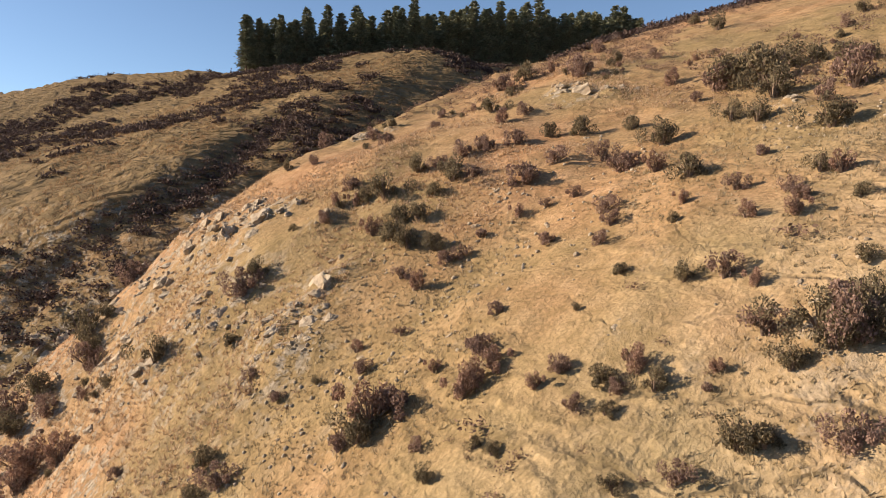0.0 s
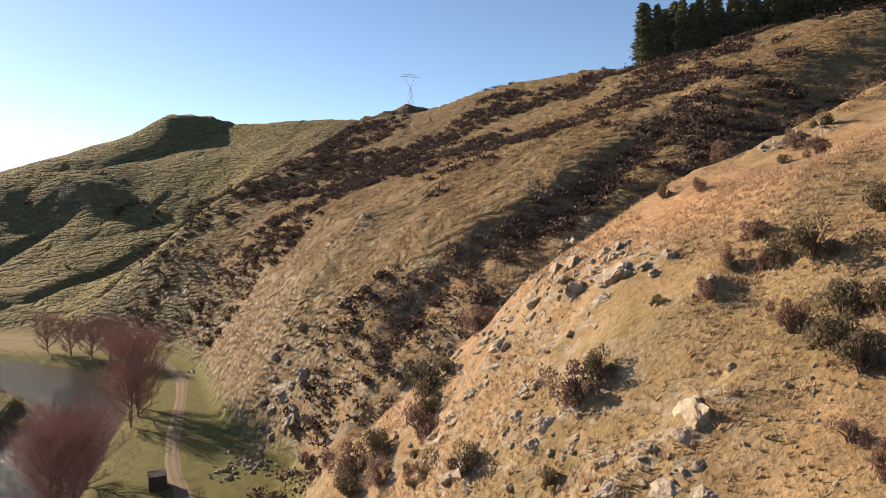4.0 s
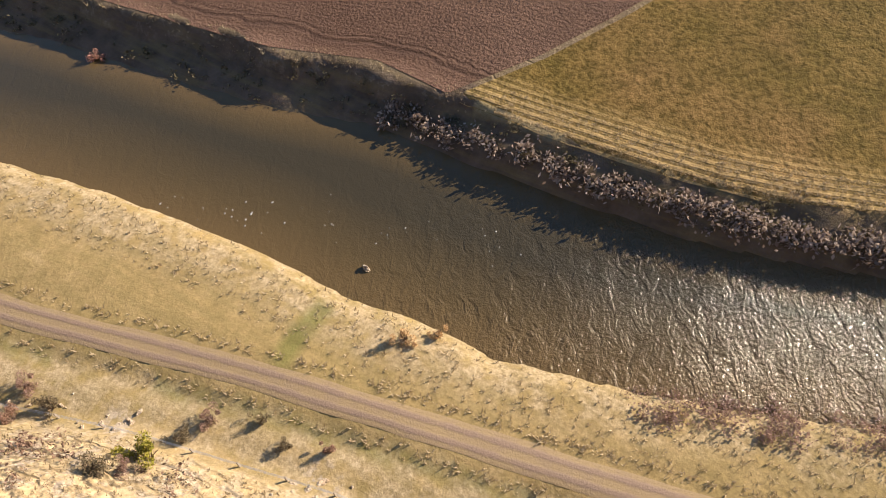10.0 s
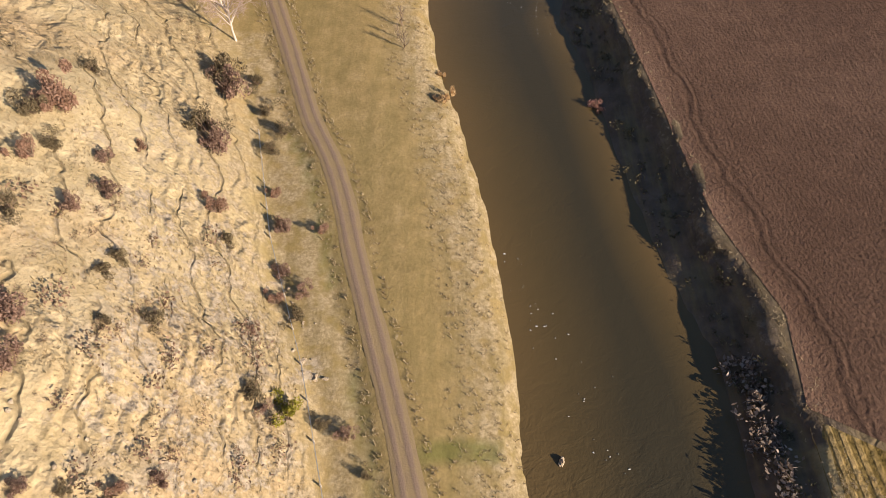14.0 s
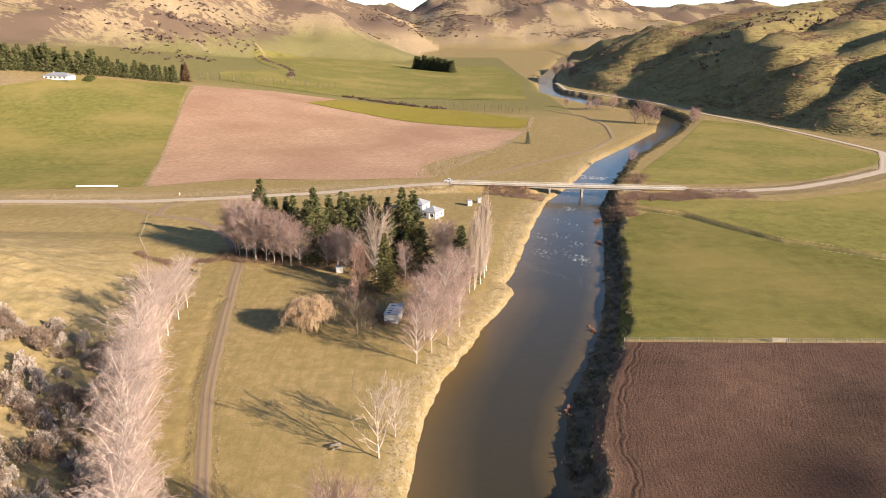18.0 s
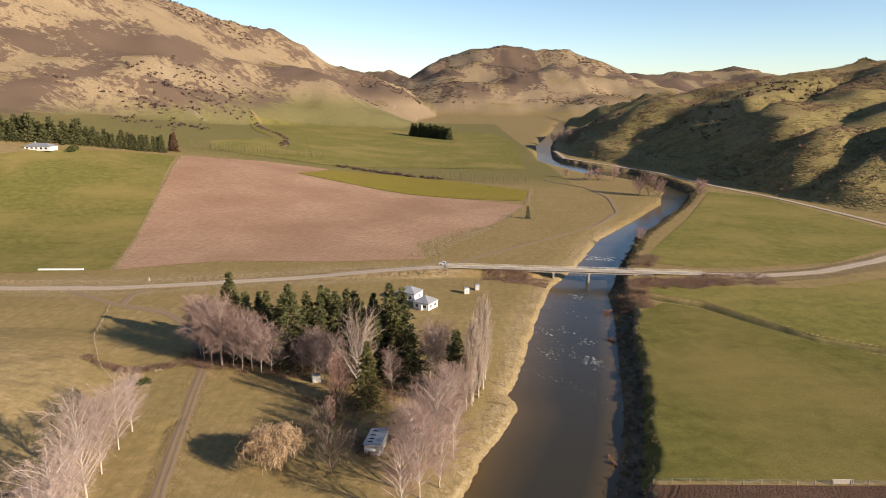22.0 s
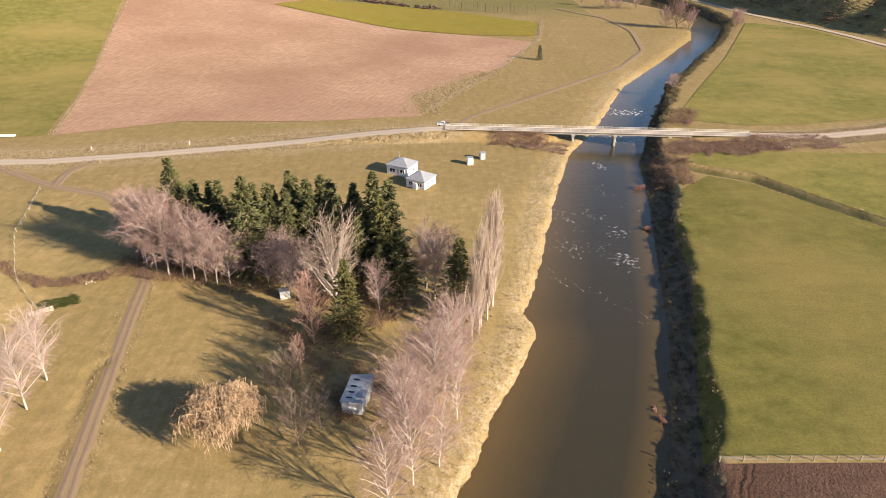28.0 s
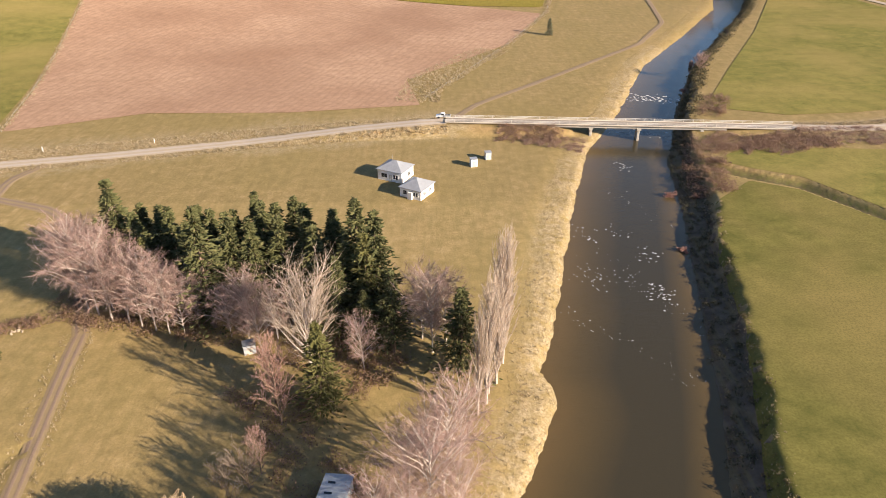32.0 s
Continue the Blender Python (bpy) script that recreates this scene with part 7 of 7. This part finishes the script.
def outcrop_mesh(seed):
    """One rugged lump of schist with broken faces and clefts, one metre across."""
    rng = random.Random(seed)
    bm = bmesh.new()
    bmesh.ops.create_icosphere(bm, subdivisions=4, radius=0.5)
    cuts = [(any_way(rng), rng.uniform(0.22, 0.4)) for _ in range(18)]
    off = Vector((seed * 1.7, 0, 0))
    for v in bm.verts:
        for n, d in cuts:
            over = v.co.dot(n) - d
            if over > 0:
                v.co -= n * over
        q = Vector((v.co.x * 2.6, v.co.y * 3.4, v.co.z * 2.6)) + off
        cleft = abs(noise.noise(q))
        v.co *= 0.9 + 0.45 * min(cleft, 0.3) + 0.13 * noise.noise(v.co * 6 + off) + 0.1 * noise.noise(v.co * 14 + off)
    me = bpy.data.meshes.new("outcrop")
    bm.to_mesh(me)
    bm.free()
    me.materials.append(ROCK.mat)
    return me


outcrop_kinds = [outcrop_mesh(330 + k) for k in range(9)]
rng = random.Random(21)


def set_rock(x, y, s, name="boulder", label="weathered grey schist boulder set in the dry slope", group="outcrops on the near hill", tall=1.0, sink=0.22):
    ob = new(name, rng.choice(outcrop_kinds if name == "outcrop" else rock_kinds))
    ob.matrix_basis = Matrix.LocRotScale((x, y, float(ground_z(x, y)) + (0.08 - sink * 0.5) * s * tall), Euler((rng.uniform(0.1, 0.6), rng.uniform(-0.5, 0.1), rng.gauss(0.5, 0.5))),
                                         (s * rng.uniform(0.6, 0.9), s * rng.uniform(0.9, 1.3), s * tall * rng.uniform(0.75, 1.1)))
    return tagged(ob, label, "rock", group)


crumbs = []
for x, y, s in ROCKS:
    set_rock(x, y, s * 1.1, "outcrop", "pale grey schist outcrop breaking out of the dry slope", tall=0.75, sink=0.6)
    for _ in range(2 if s > 1.2 else 1):
        set_rock(x + rng.gauss(0, 0.7) * s, y + rng.gauss(0, 0.7) * s, s * rng.uniform(0.35, 0.7), "outcrop", "broken piece of schist beside the outcrop", tall=0.85, sink=0.5)
    crumbs += [(x + rng.gauss(0, 0.7) * s, y + rng.gauss(0, 0.7) * s, s * rng.uniform(0.08, 0.3)) for _ in range(2 + int(1.3 * s))]
crumb_v = np.array([v.co[:] for v in rock_kinds[2].vertices])
crumb_f = np.array([[v for v in p.vertices] for p in rock_kinds[2].polygons])
spots = np.array(crumbs)
turn = np.random.RandomState(29).uniform(0, 6.28, len(spots))
cv = np.stack([crumb_v[None, :, 0] * np.cos(turn)[:, None] - crumb_v[None, :, 1] * np.sin(turn)[:, None], crumb_v[None, :, 0] * np.sin(turn)[:, None] + crumb_v[None, :, 1] * np.cos(turn)[:, None],
               np.broadcast_to(crumb_v[None, :, 2] * 0.8, (len(spots), len(crumb_v)))], -1) * (spots[:, 2] * 1.5)[:, None, None]
cv = cv + np.stack([spots[:, 0], spots[:, 1], ground_z(spots[:, 0], spots[:, 1])], -1)[:, None]
cf = (crumb_f[None] + (np.arange(len(spots)) * len(crumb_v))[:, None, None]).reshape(-1, crumb_f.shape[1])
tagged(fast_mesh("rock_rubble", cv.reshape(-1, 3), cf, ROCK.mat), "broken pale schist rubble round the outcrops", "stones", kind="stuff")
for x, y, s in [(3.7, 89.9, 1.7), (5.2, 86.1, 1.7), (5.3, -7.2, 1.0)]:
    set_rock(x, y, s, "river_rock", "pale rock standing out of the river", "rocks in the river", 1.0, 0.0).location.z = WATER_Z + 0.15
for k in range(70):
    set_rock(SCREE[0][0] + rng.gauss(0, 3.2), SCREE[0][1] + rng.gauss(0, 3.2), rng.uniform(0.7, 1.9), "scree_block", "dark angular scree block at the hill foot", "scree at the hill foot")
for k in range(40):
    set_rock(SCREE[1][0] + rng.gauss(0, 2.4), SCREE[1][1] + rng.gauss(0, 3), rng.uniform(0.5, 1.2), "scree_block", "grey scree block on green grass", "scree at the hill foot")
for k in range(26):
    set_rock(-92 + 15 * rng.random() + rng.gauss(0, 0.6), 205 + 3 * rng.random(), rng.uniform(0.4, 1.1), "yard_stone", "pale stone in the rubble row beside the yard", "stones by the yard")
set_rock(4.5, -139, 8.5, "crag", "large slanting dark crag on the hill across the gully", tall=1.0)
stones = scatter(6000, 37, (-100, -112, -13, 30), lambda x, y, z, rs: (z > 2) & (fbm(x, y, 18, 3, 76) > 0.08 + 0.2 * rs.rand(len(x))))
bm = bmesh.new()
bmesh.ops.create_icosphere(bm, subdivisions=1, radius=0.5)
bmesh.ops.triangulate(bm, faces=bm.faces)
bv = np.array([v.co[:] for v in bm.verts])
bf = np.array([[v.index for v in f.verts] for f in bm.faces])
bm.free()
rs = np.random.RandomState(22)
size = rs.uniform(0.12, 0.55, len(stones))[:, None, None]
sv = stones[:, None] + bv[None] * size * rs.uniform(0.6, 1.3, (len(stones), len(bv), 1))
sf = (bf[None] + (np.arange(len(stones)) * len(bv))[:, None, None]).reshape(-1, 3)
tagged(fast_mesh("loose_stones", sv.reshape(-1, 3), sf, ROCK.mat), "pale loose stones scattered over the steep slope", "stones", kind="stuff")

# ---- broken water on the shallows ----
FOAM = plain("white_water", (0.55, 0.54, 0.52), 0.7, 6.0, 0.15)


def riffle(x0, y0, x1, y1, count, seed, size):
    rs = np.random.RandomState(seed)
    k = rs.rand(count)
    x, y = x0 + (x1 - x0) * k + rs.normal(0, 1.2, count), y0 + (y1 - y0) * k + rs.normal(0, 2.2, count)
    ok = inside(x, y, RIVER)
    x, y = x[ok], y[ok]
    n = len(x)
    turn = rs.uniform(0, 6.28, n)[:, None] + np.arange(6) * 1.047
    r = rs.uniform(0.3, 1.0, (n, 6)) * (size * rs.uniform(0.4, 1.2, n))[:, None]
    ring = np.stack([x[:, None] + np.cos(turn) * r, y[:, None] + np.sin(turn) * r * 0.6, np.full((n, 6), WATER_Z + 0.02)], -1)
    top = np.stack([x, y, np.full(n, WATER_Z + 0.1)], -1)[:, None]
    v = np.concatenate([ring, top], 1).reshape(-1, 3)
    b = (np.arange(n) * 7)[:, None, None]
    f = (np.array([[k, (k + 1) % 6, 6] for k in range(6)])[None] + b).reshape(-1, 3)
    tagged(fast_mesh("white_water", v, f, FOAM), "small patches of broken white water", "foam", kind="stuff")


for k, (x, y, count, size) in enumerate([(37, 246.5, 14, 0.4), (45.4, 246.4, 14, 0.32), (48.5, 236.8, 18, 0.5), (48.4, 219.5, 34, 0.42), (35.2, 225.4, 24, 0.3), (55, 286.7, 16, 0.4)]):
    riffle(x - 1.5, y + 1, x + 1.5, y - 1, count, 30 + k, size)
riffle(26, 214, 50, 190, 46, 1, 0.2)
riffle(30, 232, 54, 216, 40, 2, 0.2)
riffle(34, 250, 60, 190, 60, 7, 0.18)
riffle(40, 280, 66, 240, 40, 8, 0.2)
riffle(50, 318, 78, 310, 90, 3, 0.5)
riffle(64, 352, 92, 346, 120, 4, 0.7)
riffle(0, 20, 16, -20, 50, 5, 0.18)
riffle(-2, 90, 12, 60, 26, 6, 0.2)
